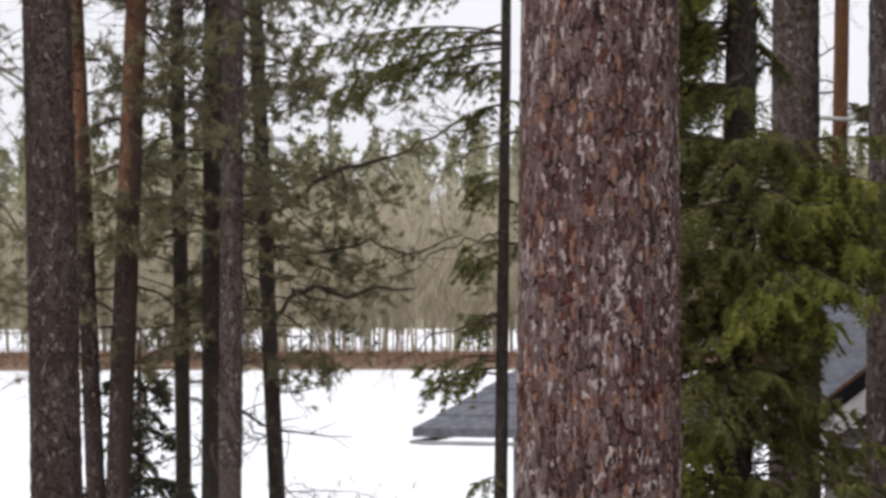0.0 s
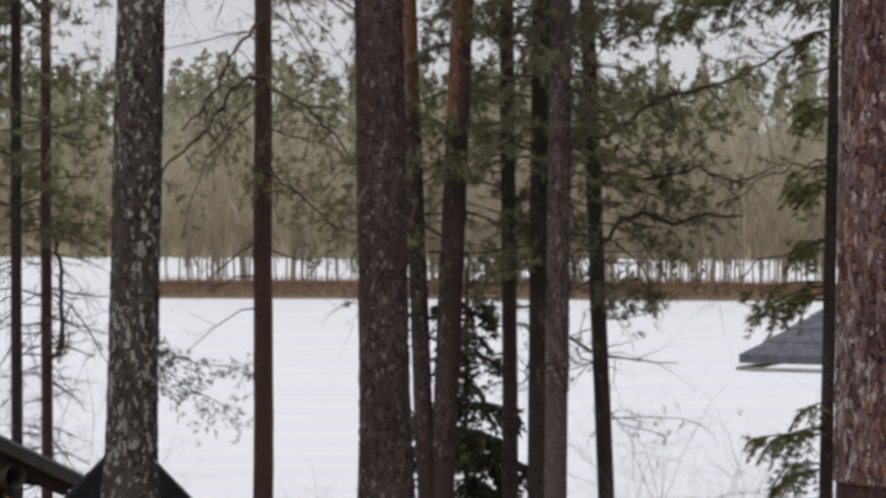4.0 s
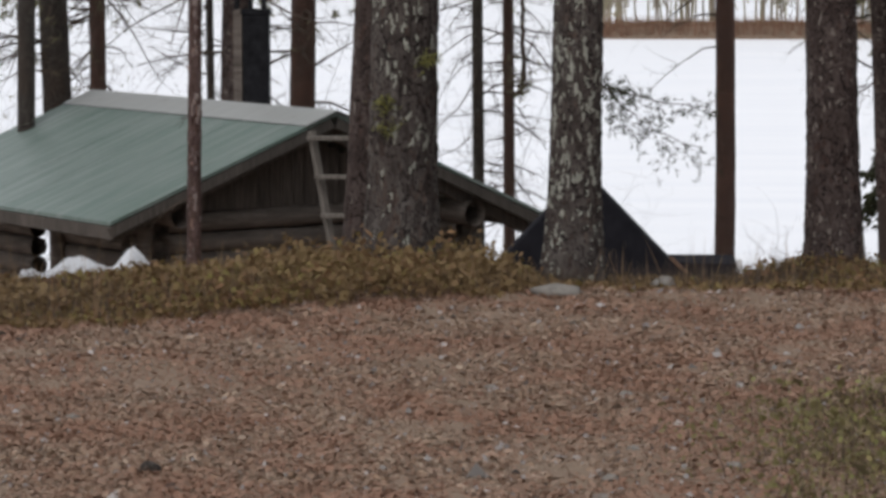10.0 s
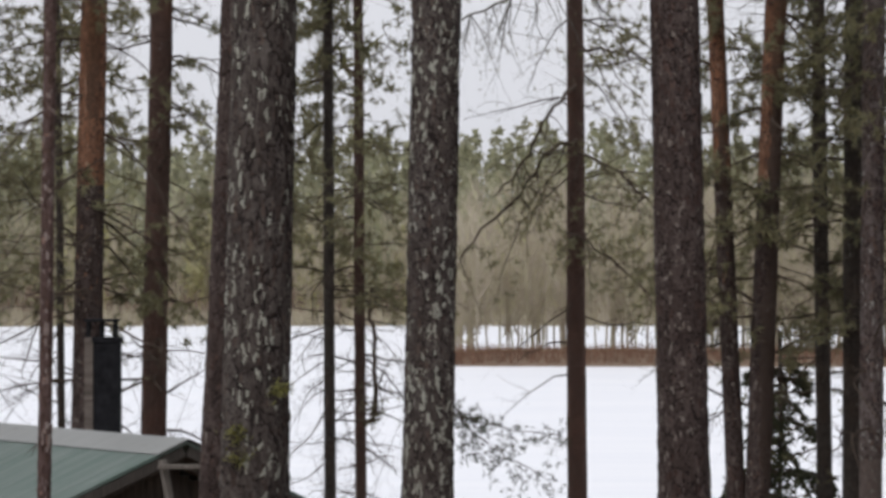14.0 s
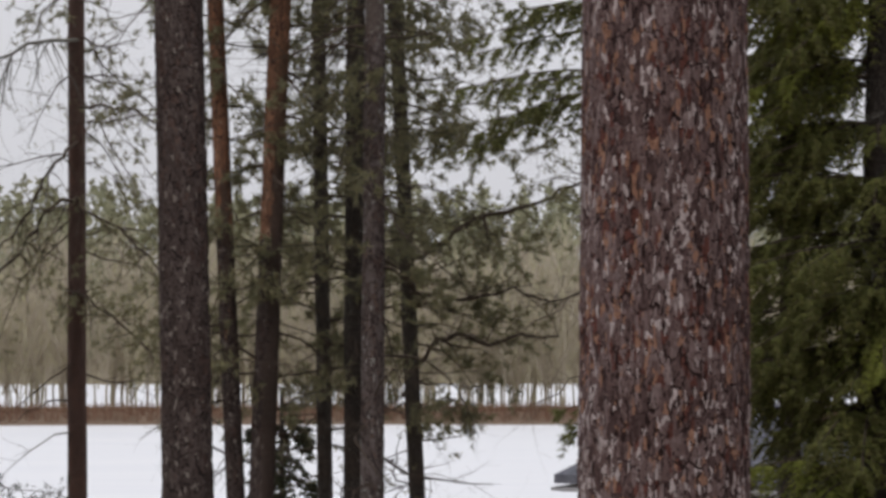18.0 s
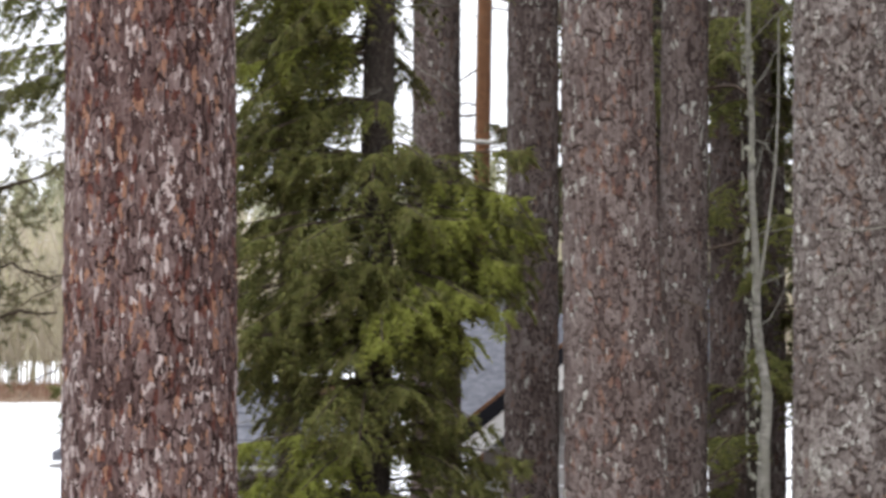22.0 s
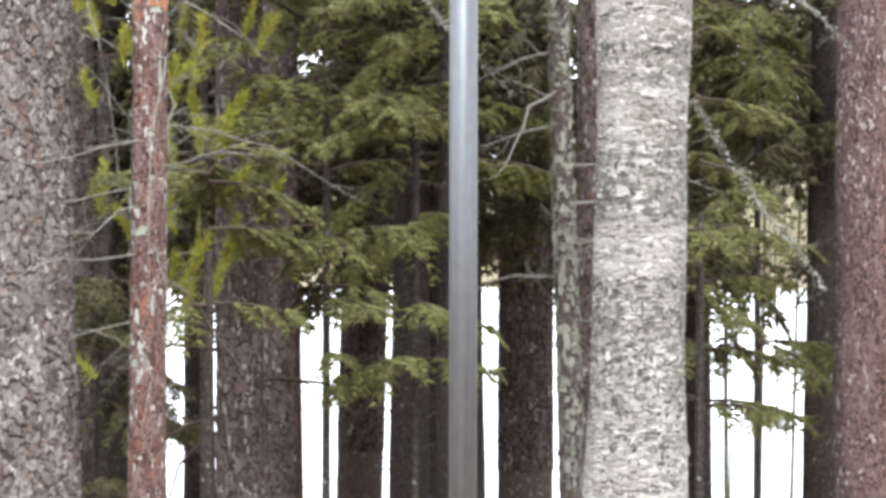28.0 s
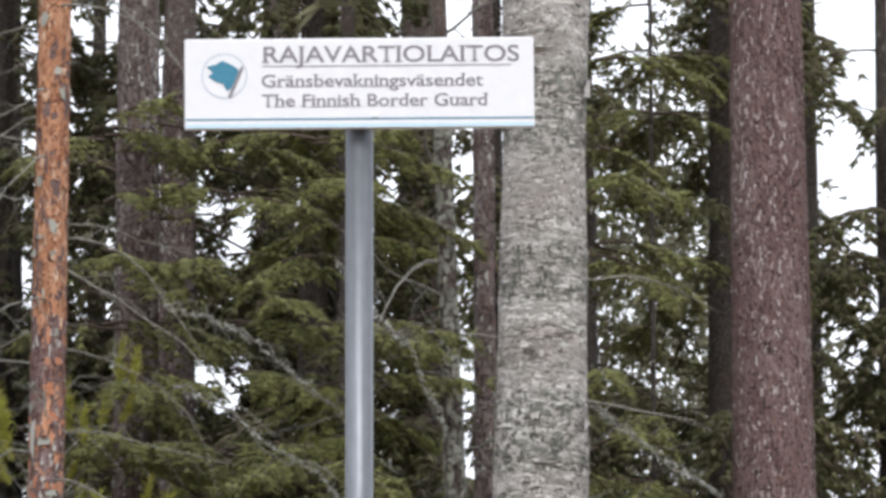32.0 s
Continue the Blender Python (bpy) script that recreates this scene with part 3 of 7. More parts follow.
def far_wood(name, label, mat, rng, count, az_range, d_range, height, n_tri, size, shape, trunk_w=0.0, low=0.12):
    """A wood far off: every tree a spray of small pieces round its stem."""
    vs, fs, base = [], [], 0
    a = np.radians(rng.uniform(*az_range, count))
    d = rng.uniform(*d_range, count)
    x, y = d * np.sin(a), d * np.cos(a)
    z = ground_height(x, y)
    h = rng.uniform(*height, count)
    t = rng.uniform(0, 1, (count, n_tri)) ** 0.8
    if shape == "cone":
        lo, wid = low, 0.17 * h[:, None] * (1.02 - t) ** 0.7
    else:
        lo, wid = 0.25, 0.24 * h[:, None] * np.sin(np.clip(t, 0.05, 1) * 2.9)
    th = rng.uniform(0, 2 * np.pi, t.shape)
    rr = wid * np.sqrt(rng.uniform(0, 1, t.shape))
    c = np.stack([x[:, None] + rr * np.cos(th), y[:, None] + rr * np.sin(th), z[:, None] + h[:, None] * (lo + (1 - lo) * t)], -1).reshape(-1, 3)
    k = len(c)
    if shape == "cone":
        e1, e2 = rng.normal(0, size, (k, 3)), rng.normal(0, size, (k, 3))
    else:
        out = np.stack([np.cos(th), np.sin(th), rng.uniform(0.6, 2.2, th.shape)], -1).reshape(-1, 3)
        e1, e2 = out * size * 2.2 * rng.uniform(0.4, 1, (k, 1)), np.cross(out, rng.normal(0, 1, (k, 3))) * size * 0.05
    v = np.stack([c - e1 / 2 - e2 / 2, c - e1 / 2 + e2 / 2, c + e1 / 2], 1).reshape(-1, 3)
    vs.append(v)
    fs.append(np.arange(len(v)).reshape(-1, 3))
    base = len(v)
    if trunk_w:
        w = trunk_w * rng.uniform(0.6, 1.3, count)
        cx, sx = np.cos(a) * w / 2, -np.sin(a) * w / 2
        lean = rng.normal(0, 0.25, (count, 2))
        q = np.stack([np.stack([x - cx, y - sx, z - 0.3], 1), np.stack([x + cx, y + sx, z - 0.3], 1), np.stack([x + lean[:, 0], y + lean[:, 1], z + h], 1),
                      np.stack([x - np.sin(a) * w / 2, y - np.cos(a) * w / 2, z - 0.3], 1)], 1).reshape(-1, 3)
        i4 = np.arange(count)[:, None] * 4 + base
        fs.append(np.concatenate([i4 + np.array([[0, 3, 2]]), i4 + np.array([[3, 1, 2]])]))
        vs.append(q)
    ob = part(name, soup(name, np.concatenate(vs), np.concatenate(fs)), mat, None, label)
    return tagged(ob, category="forest", kind="stuff")


rng = np.random.default_rng(11)
# shore and spit woods look hazy by their lightened colours alone
far_wood("far_pine_forest", "grey-green pine forest on the far lake shore", FAR_PINE_HAZED, rng, 1000, (-14, 45), (236, 330), (8.5, 12.5), 135, 0.36, "cone", 0.2)
far_wood("far_birch_wood", "bare brown birch wood on the far lake shore", FAR_BIRCH_HAZED, rng, 700, (-14, 45), (233, 270), (5, 9.5), 150, 0.46, "spray", 0.14)
far_wood("far_willow_thicket", "yellow-green budding willows on the far lake shore", FAR_WILLOW_HAZED, rng, 420, (-14, 45), (233, 275), (4, 8.5), 160, 0.25, "cone", 0.1)
far_wood("spit_birch_wood", "bare brown birches on a low spit in the frozen lake", FAR_BIRCH_HAZED, rng, 420, (0.3, 24), (156, 168), (4, 9.0), 170, 0.4, "spray", 0.11)
far_wood("woods_behind_stand", "dark spruces and pines deeper in the woods", FAR_SPRUCE, np.random.default_rng(15), 14, (34.2, 38.6), (30, 43), (10, 14), 1500, 0.06, "cone", 0.05, 0.42)
n = 9000
a, d = np.radians(rng.uniform(0.2, 24.5, n)), rng.uniform(153.6, 158, n)
o = np.stack([d * np.sin(a), d * np.cos(a), np.full(n, -4.05)], 1)
rv, rf = spikes(o, np.tile([[0, 0, 1.0]], (n, 1)), rng, 3, 0.95, 0.05, 0.25, 1.0)
tagged(part("spit_reeds", soup("spit_reeds", rv, rf), REEDS, None, "reddish-brown dry reeds along a low spit"), category="reeds", kind="stuff")
n = 9000
a, d = np.radians(rng.uniform(-14, 45, n)), rng.uniform(230, 236, n)
o = np.stack([d * np.sin(a), d * np.cos(a), np.full(n, -4.1)], 1)
rv, rf = spikes(o, np.tile([[0, 0, 1.0]], (n, 1)), rng, 3, 1.5, 0.09, 0.3, 1.0)
tagged(part("shore_scrub", soup("shore_scrub", rv, rf), FAR_BIRCH_HAZED, None, "brown leafless scrub along the far shore"), category="scrub", kind="stuff")


# ---- trees ----
def trunk_mesh(x, y, lean, r, z0, z1, rng, sides=28, step=0.12, wobble=0.02, taper=0.025, flare=0.5, bulge=0.0, rough=0.02):
    """A tapered, slightly uneven stem with a root flare; lean in metres per metre from z = 0, r at z = 1.5."""
    zs = np.arange(z0 - 0.15, z1 + step, step)
    th = np.linspace(0, 2 * np.pi, sides, endpoint=False)
    rr = r * np.clip(1 - taper * (zs - 1.5), 0.12, 1.6) * (1 + flare * np.exp(-np.clip(zs - z0, 0, None) / 0.22))
    wob = np.zeros((len(zs), 2)) if wobble == 0 else np.cumsum(rng.normal(0, wobble * r, (len(zs), 2)), 0)
    wob = wob - np.linspace(0, 1, len(zs))[:, None] * wob[-1]
    rr = rr * (1 + bulge * (np.sin(zs * 2.6 + 1.2) + 0.6 * np.sin(zs * 5.9)))
    bumps = 1 + rough * (np.sin(th[None] * 3 + zs[:, None] * 1.7 + rng.uniform(0, 6)) + rng.normal(0, 0.4, (len(zs), sides)))
    px = x + lean[0] * zs[:, None] + wob[:, :1] + rr[:, None] * bumps * np.cos(th)[None]
    py = y + lean[1] * zs[:, None] + wob[:, 1:] + rr[:, None] * bumps * np.sin(th)[None]
    v = np.stack([px, py, np.repeat(zs[:, None], sides, 1)], -1)
    i, j = np.meshgrid(np.arange(len(zs) - 1), np.arange(sides), indexing="ij")
    f = np.stack([i * sides + j, i * sides + (j + 1) % sides, (i + 1) * sides + (j + 1) % sides, (i + 1) * sides + j], -1).reshape(-1, 4)
    return v.reshape(-1, 3) - np.array([x, y, z0]), f


def flakes(x, y, lean, r, z0, za, zb, rng, w, h, taper=0.02, lift=0.004, cover=0.95, half=1.6, k=8, spread=0.4, bulge=0.0):
    """Jagged scales of bark laid column by column over the side of a stem that faces the yard."""
    cols, rows = max(4, int(2 * half * r / w)), int((zb - za) / h * 1.25) + 2
    hh = h * rng.lognormal(0, spread, (cols, rows))
    zc = za - h + np.cumsum(hh, 1) - hh / 2 + rng.uniform(0, h, (cols, 1))
    th = math.atan2(-y, -x) - half + (np.arange(cols)[:, None] + 0.5 + rng.normal(0, 0.2, hh.shape) + 0.6 * np.sin(zc * 2.3 + np.arange(cols)[:, None] * 0.21)) * 2 * half / cols
    ww = w * rng.lognormal(0, spread * 0.75, hh.shape)
    keep = (zc < zb) & (rng.random(hh.shape) < cover)
    z, th, ww, hh = zc[keep], th[keep], ww[keep], hh[keep]
    n = len(z)
    rr = (r * np.clip(1 - taper * (z - 1.5), 0.12, 1.6) * (1 + bulge * (np.sin(z * 2.6 + 1.2) + 0.6 * np.sin(z * 5.9))))[:, None]
    # a blocky outline with ragged ends
    ph = np.linspace(0, 2 * np.pi, k, endpoint=False)[None] + rng.normal(0, 0.16, (n, k)) + rng.uniform(0, 1, (n, 1))
    jit = rng.uniform(0.5, 1.55, (n, k))
    c, s = np.cos(ph), np.sin(ph)
    du, dv = np.sign(c) * np.abs(c) ** 0.65 * jit * ww[:, None] / 2, np.sign(s) * np.abs(s) ** 0.65 * jit * hh[:, None] / 2
    off = lift * rng.uniform(0.15, 1.2, (n, 1)) + np.abs(dv * rng.normal(0, 0.03, (n, 1)) + du * rng.normal(0, 0.07, (n, 1))) * np.sign(dv + du) + 0.001
    off = np.clip(off, 0.0003, None)
    ang = th[:, None] + du / rr
    R = rr + off
    v = np.stack([x + lean[0] * z[:, None] + R * np.cos(ang), y + lean[1] * z[:, None] + R * np.sin(ang), z[:, None] + dv], -1).reshape(-1, 3) - np.array([x, y, z0])
    b = np.arange(n)[:, None] * k
    return v, np.concatenate([b + np.array([[0, i, i + 1]]) for i in range(1, k - 1)])


def clad(tree, at, x, y, lean, r, za, zb, rng, mat, w, h, taper=0.02, lift=0.0025, cover=0.97, name="loose_bark", label="", spread=0.4, bulge=0.0):
    v, f = flakes(x, y, lean, r, at[2], za, zb, rng, w, h, taper, lift, cover, spread=spread, bulge=bulge)
    return tagged(part(name, soup(name, v, f), mat, tree, label), kind="stuff")


def field(rng, u, v, octaves=3):
    """Smooth uneven values between about -1 and 1 over a sheet."""
    out, amp, size = np.zeros_like(u), 1.0, 1.0
    for i in range(octaves):
        tab = rng.uniform(-1, 1, (64, 64))
        a, b = u * size + 31.7, v * size + 17.3
        i0, j0 = np.floor(a).astype(int), np.floor(b).astype(int)
        fa, fb = a - i0, b - j0
        fa, fb = fa * fa * (3 - 2 * fa), fb * fb * (3 - 2 * fb)
        g = lambda p, q: tab[(i0 + p) % 64, (j0 + q) % 64]
        out += amp * ((g(0, 0) * (1 - fa) + g(1, 0) * fa) * (1 - fb) + (g(0, 1) * (1 - fa) + g(1, 1) * fa) * fb)
        amp, size = amp * 0.5, size * 2.03
    return out / 1.3


def scales(rng, u, v):
    """Uneven cells over a sheet: how far each point lies inside its cell, and three chances that belong to the cell."""
    tab = rng.random((5, 97, 97))
    iu, iv = np.floor(u).astype(int), np.floor(v).astype(int)
    d1, d2 = np.full(u.shape, 9.0), np.full(u.shape, 9.0)
    pick = [np.zeros(u.shape) for _ in range(3)]
    for p in (-1, 0, 1):
        for q in (-1, 0, 1):
            a, b = (iu + p) % 97, (iv + q) % 97
            d = np.hypot(iu + p + tab[0, a, b] - u, iv + q + tab[1, a, b] - v)
            near = d < d1
            d2 = np.where(near, d1, np.minimum(d2, d))
            d1 = np.where(near, d, d1)
            for i in range(3):
                pick[i] = np.where(near, tab[2 + i, a, b], pick[i])
    return d2 - d1, pick


def bark_shell(tree, at, x, y, lean, r, za, zb, rng, mat, w, h, res, taper=0.02, relief=0.004, crack=0.16, peel=0.14, pale=0.1, bulge=0.0, half=1.6, tall=1.2, flare=0.5, name="bark", label=""):
    """The side of a stem that faces the yard as a sheet of bark: plates with cracks between them, flaked spots, pale scales."""
    nu, nz = int(2 * half * r / res) + 2, int((zb - za) / (res * tall)) + 2
    th0 = math.atan2(-y, -x)
    th, zs = np.meshgrid(np.linspace(th0 - half, th0 + half, nu), np.linspace(za, zb, nz))
    u = th * r
    wu = u / w + 0.45 * field(rng, u / w * 0.7, zs / h * 0.9)
    wv = zs / h + 0.4 * field(rng, u / w * 0.6, zs / h * 0.8)
    edge, (c1, c2, c3) = scales(rng, wu, wv)
    fu, fv = u / (w * 0.4) + 0.7 * field(rng, u / w * 2, zs / h * 2), zs / (h * 0.42) + 0.6 * field(rng, u / w * 2, zs / h * 2)
    rim, (q1, q2, q3) = scales(rng, fu, fv)
    rough = field(rng, u / w * 5, zs / h * 5, 3)
    where = field(rng, u / w * 0.24, zs / h * 0.24, 2)
    gap = np.clip(edge / (crack * np.clip(0.6 + 1.1 * field(rng, u / w * 0.8, zs / h * 0.8), 0.05, 1.8)), 0, 1)
    high = relief * (gap * (0.45 + 0.55 * c2) + 0.3 * np.clip(rim / 0.3, 0, 1) * q2 + 0.22 * rough)
    tint = np.clip(0.42 + 0.42 * (0.62 * c1 + 0.5 * q1 - 0.06 + 0.2 * rough), 0.42, 0.84)
    high = high + relief * 0.5 * np.clip(edge, 0, 0.8) * (c3 - 0.5) + relief * 0.35 * (q1 - 0.5)
    flaked = q3 < peel * np.clip(0.6 + 1.3 * where, 0.1, 2.4)
    tint = np.where(flaked, np.where(q1 < 0.55, 0.15 + 0.08 * q2, 0.3), tint)
    high = np.where(flaked, high - 0.3 * relief, high)
    light = (q3 > 1 - pale * np.clip(0.6 - 1.6 * where, 0.15, 2.4)) & (rim > 0.08)
    tint = np.where(light, 0.92 + 0.08 * q1, tint)
    high = np.where(light, high + 0.15 * relief, high)
    thin, (p1, p2, p3) = scales(rng, u / (w * 0.27) + 0.5 * field(rng, u / w * 3, zs / h * 3), zs / (h * 0.36) + 0.5 * field(rng, u / w * 3, zs / h * 3))
    sliver = (p3 > 1 - pale * 0.9) & (thin > 0.12)
    tint = np.where(sliver, np.where(p1 < 0.35, 0.04, np.where(p1 < 0.55, 0.3, 0.84 + 0.14 * p2)), tint)
    tint = np.where((gap < 0.42) & ~(light & (q2 > 0.5)), 0.02, np.where((rim < 0.07) & (q2 > 0.55) & ~light, 0.08, tint))
    sink = np.clip((half - np.abs(th - th0)) / 0.12, 0, 1) * np.clip(np.minimum(zs - za, zb - zs) / (3 * res), 0, 1)
    rr = r * np.clip(1 - taper * (zs - 1.5), 0.12, 1.6) * (1 + bulge * (np.sin(zs * 2.6 + 1.2) + 0.6 * np.sin(zs * 5.9))) * (1 + flare * np.exp(-np.clip(zs - at[2], 0, None) / 0.22)) - 0.012 * (1 - sink) * (r > 0.05) + high + 0.0008
    v = np.stack([x + lean[0] * zs + rr * np.cos(th), y + lean[1] * zs + rr * np.sin(th), zs], -1).reshape(-1, 3) - np.array([x, y, at[2]])
    i, j = np.meshgrid(np.arange(nz - 1), np.arange(nu - 1), indexing="ij")
    f = np.stack([i * nu + j, i * nu + j + 1, (i + 1) * nu + j + 1, (i + 1) * nu + j], -1).reshape(-1, 4)
    me = soup(name, v, f)
    me.attributes.new("tint", "FLOAT", "FACE").data.foreach_set("value", tint[:-1, :-1].astype("f").ravel())
    ob = part(name, me, mat, tree, label)
    ob["kind"] = "stuff"
    return ob


def limb(rng, start, heading, length, rise, r, segs=7, curl=0.25):
    """The points and radii of one crooked limb."""
    p, h = [np.array(start, float)], heading
    pitch = rise
    for i in range(segs):
        h += rng.normal(0, curl)
        pitch += rng.normal(0, curl * 0.7)
        pitch = np.clip(pitch, -1.2, 1.2)
        p.append(p[-1] + length / segs * np.array([math.sin(h) * math.cos(pitch), math.cos(h) * math.cos(pitch), math.sin(pitch)]))
    return np.array(p), np.linspace(r, r * 0.25, segs + 1)


def branching(rng, x, y, lean, z_list, length, r, rise=0.0, twigs=6, subtwigs=3, droop=0.0, headings=None):
    """Limbs with side twigs. Gives the tubes, and the ends and directions where needles sit."""
    paths, ends, dirs = [], [], []
    for i, z in enumerate(z_list):
        h = rng.uniform(0, 2 * np.pi) if headings is None else headings[i % len(headings)] + rng.normal(0, 0.15)
        ln = length * rng.uniform(0.55, 1.2)
        p, q = limb(rng, (x + lean[0] * z, y + lean[1] * z, z), h, ln, rise + rng.normal(0, 0.15), r * rng.uniform(0.7, 1.2))
        p[:, 2] -= droop * (np.linspace(0, 1, len(p)) ** 2) * ln
        paths.append((p, q))
        for k in range(twigs):
            s = rng.integers(1, len(p))
            hh = h + rng.choice([-1, 1]) * rng.uniform(0.4, 1.1)
            tp, tq = limb(rng, p[s], hh, ln * rng.uniform(0.18, 0.45), rise + rng.normal(0, 0.45), q[s] * 0.5, 4, 0.35)
            tp[:, 2] -= droop * (np.linspace(0, 1, len(tp)) ** 2) * ln * 0.3
            paths.append((tp, tq))
            ends.append(tp[-1]), dirs.append(tp[-1] - tp[-2])
            for m in range(subtwigs):
                s2 = rng.integers(1, len(tp))
                up, uq = limb(rng, tp[s2], hh + rng.uniform(-1.2, 1.2), ln * rng.uniform(0.06, 0.18), rise + rng.normal(0, 0.6), tq[s2] * 0.6, 3, 0.4)
                paths.append((up, uq))
                ends.append(up[-1]), dirs.append(up[-1] - up[-2])
        ends.append(p[-1]), dirs.append(p[-1] - p[-2])
    d = np.array(dirs)
    return paths, np.array(ends), d / (np.linalg.norm(d, axis=1)[:, None] + 1e-9)


def add_branches(tree, name, mat, at, paths, sides=4, label=""):
    v, f = tubes(paths, sides)
    return tagged(part(name, soup(name, v - np.array(at), f), mat, tree, label, True), kind="stuff")


def add_needles(tree, mat, at, ends, dirs, rng, count, length, width, spread=0.6, label="", name="crown"):
    v, f = spikes(ends, dirs, rng, count, length, width, spread)
    return tagged(part(name, soup(name, v - np.array(at), f), mat, tree, label), kind="stuff")


def stem(kind, x, y, lean, r, mat, label, rng, top=12.0, group="", taper=0.03, sides=28, flare=0.5, wobble=0.02, bulge=0.0, rough=0.02):
    z0 = gz(x, y)
    tree = thing(kind, (x, y, z0), label, "tree", group)
    v, f = trunk_mesh(x, y, lean, r, z0, top, rng, sides=sides, step=0.12 if bulge or y < 12 else 0.3, taper=taper, flare=flare, wobble=wobble, bulge=bulge, rough=rough)
    part("trunk", soup("trunk", v, f), mat, tree, smooth=True)
    return tree, (x, y, z0)


crown_rng = np.random.default_rng(64)


def crown_on_top(tree, at, x, y, lean, top, spread, needle_mat):
    """The high crown, far above the eye: crooked limbs with tufts at their ends."""
    paths, ends, dirs = branching(crown_rng, x, y, lean, np.linspace(top - 0.4 * (top - at[2]), top - 0.1, 10), spread, 0.025, 0.3, 4, 1)
    paths.append((np.array([[x + lean[0] * (top - 0.1), y + lean[1] * (top - 0.1), top - 0.1], [x + lean[0] * top, y + lean[1] * top, top + 0.8]]), np.array([0.03, 0.008])))
    add_branches(tree, "upper_branchwork", TWIG, at, paths, 3)
    add_needles(tree, needle_mat, at, ends, dirs, crown_rng, 9, 0.26, 0.05, 0.7, name="upper_crown")


rng = np.random.default_rng(21)


def spindles(b, d, ln, fat, rng, needles, needle, width):
    """Needled shoots: a slim three-sided body from b along d, and single needles that stand out from it."""
    k = len(b)
    s = np.cross(d, rng.normal(0, 1, d.shape))
    s /= np.linalg.norm(s, axis=1)[:, None] + 1e-9
    w = np.cross(d, s)
    c = b + d * (ln * 0.2)[:, None]
    f = (fat * rng.uniform(0.6, 1.25, k))[:, None]
    ring = [c + f * (math.cos(a) * s + math.sin(a) * w) for a in (0.3, 2.4, 4.5)]
    v = np.stack(ring + [b + d * ln[:, None]], 1).reshape(-1, 3)
    q = np.arange(k)[:, None] * 4
    tri = np.concatenate([q + np.array([[3, j, i]]) for i, j in ((0, 1), (1, 2), (2, 0))])
    o = np.repeat(b, needles, 0) + np.repeat(d * ln[:, None], needles, 0) * rng.uniform(0.05, 1, (k * needles, 1))
    nd = np.repeat(d, needles, 0) * 0.8 + rng.normal(0, 0.6, (k * needles, 3))
    nd /= np.linalg.norm(nd, axis=1)[:, None]
    sv = np.cross(nd, rng.normal(0, 1, nd.shape))
    sv /= np.linalg.norm(sv, axis=1)[:, None] + 1e-9
    nv = np.stack([o - sv * width / 2, o + sv * width / 2, o + nd * needle * rng.uniform(0.7, 1.3, (len(o), 1))], 1).reshape(-1, 3)
    return np.concatenate([v, nv]), np.concatenate([tri, len(v) + np.arange(len(nv)).reshape(-1, 3)])


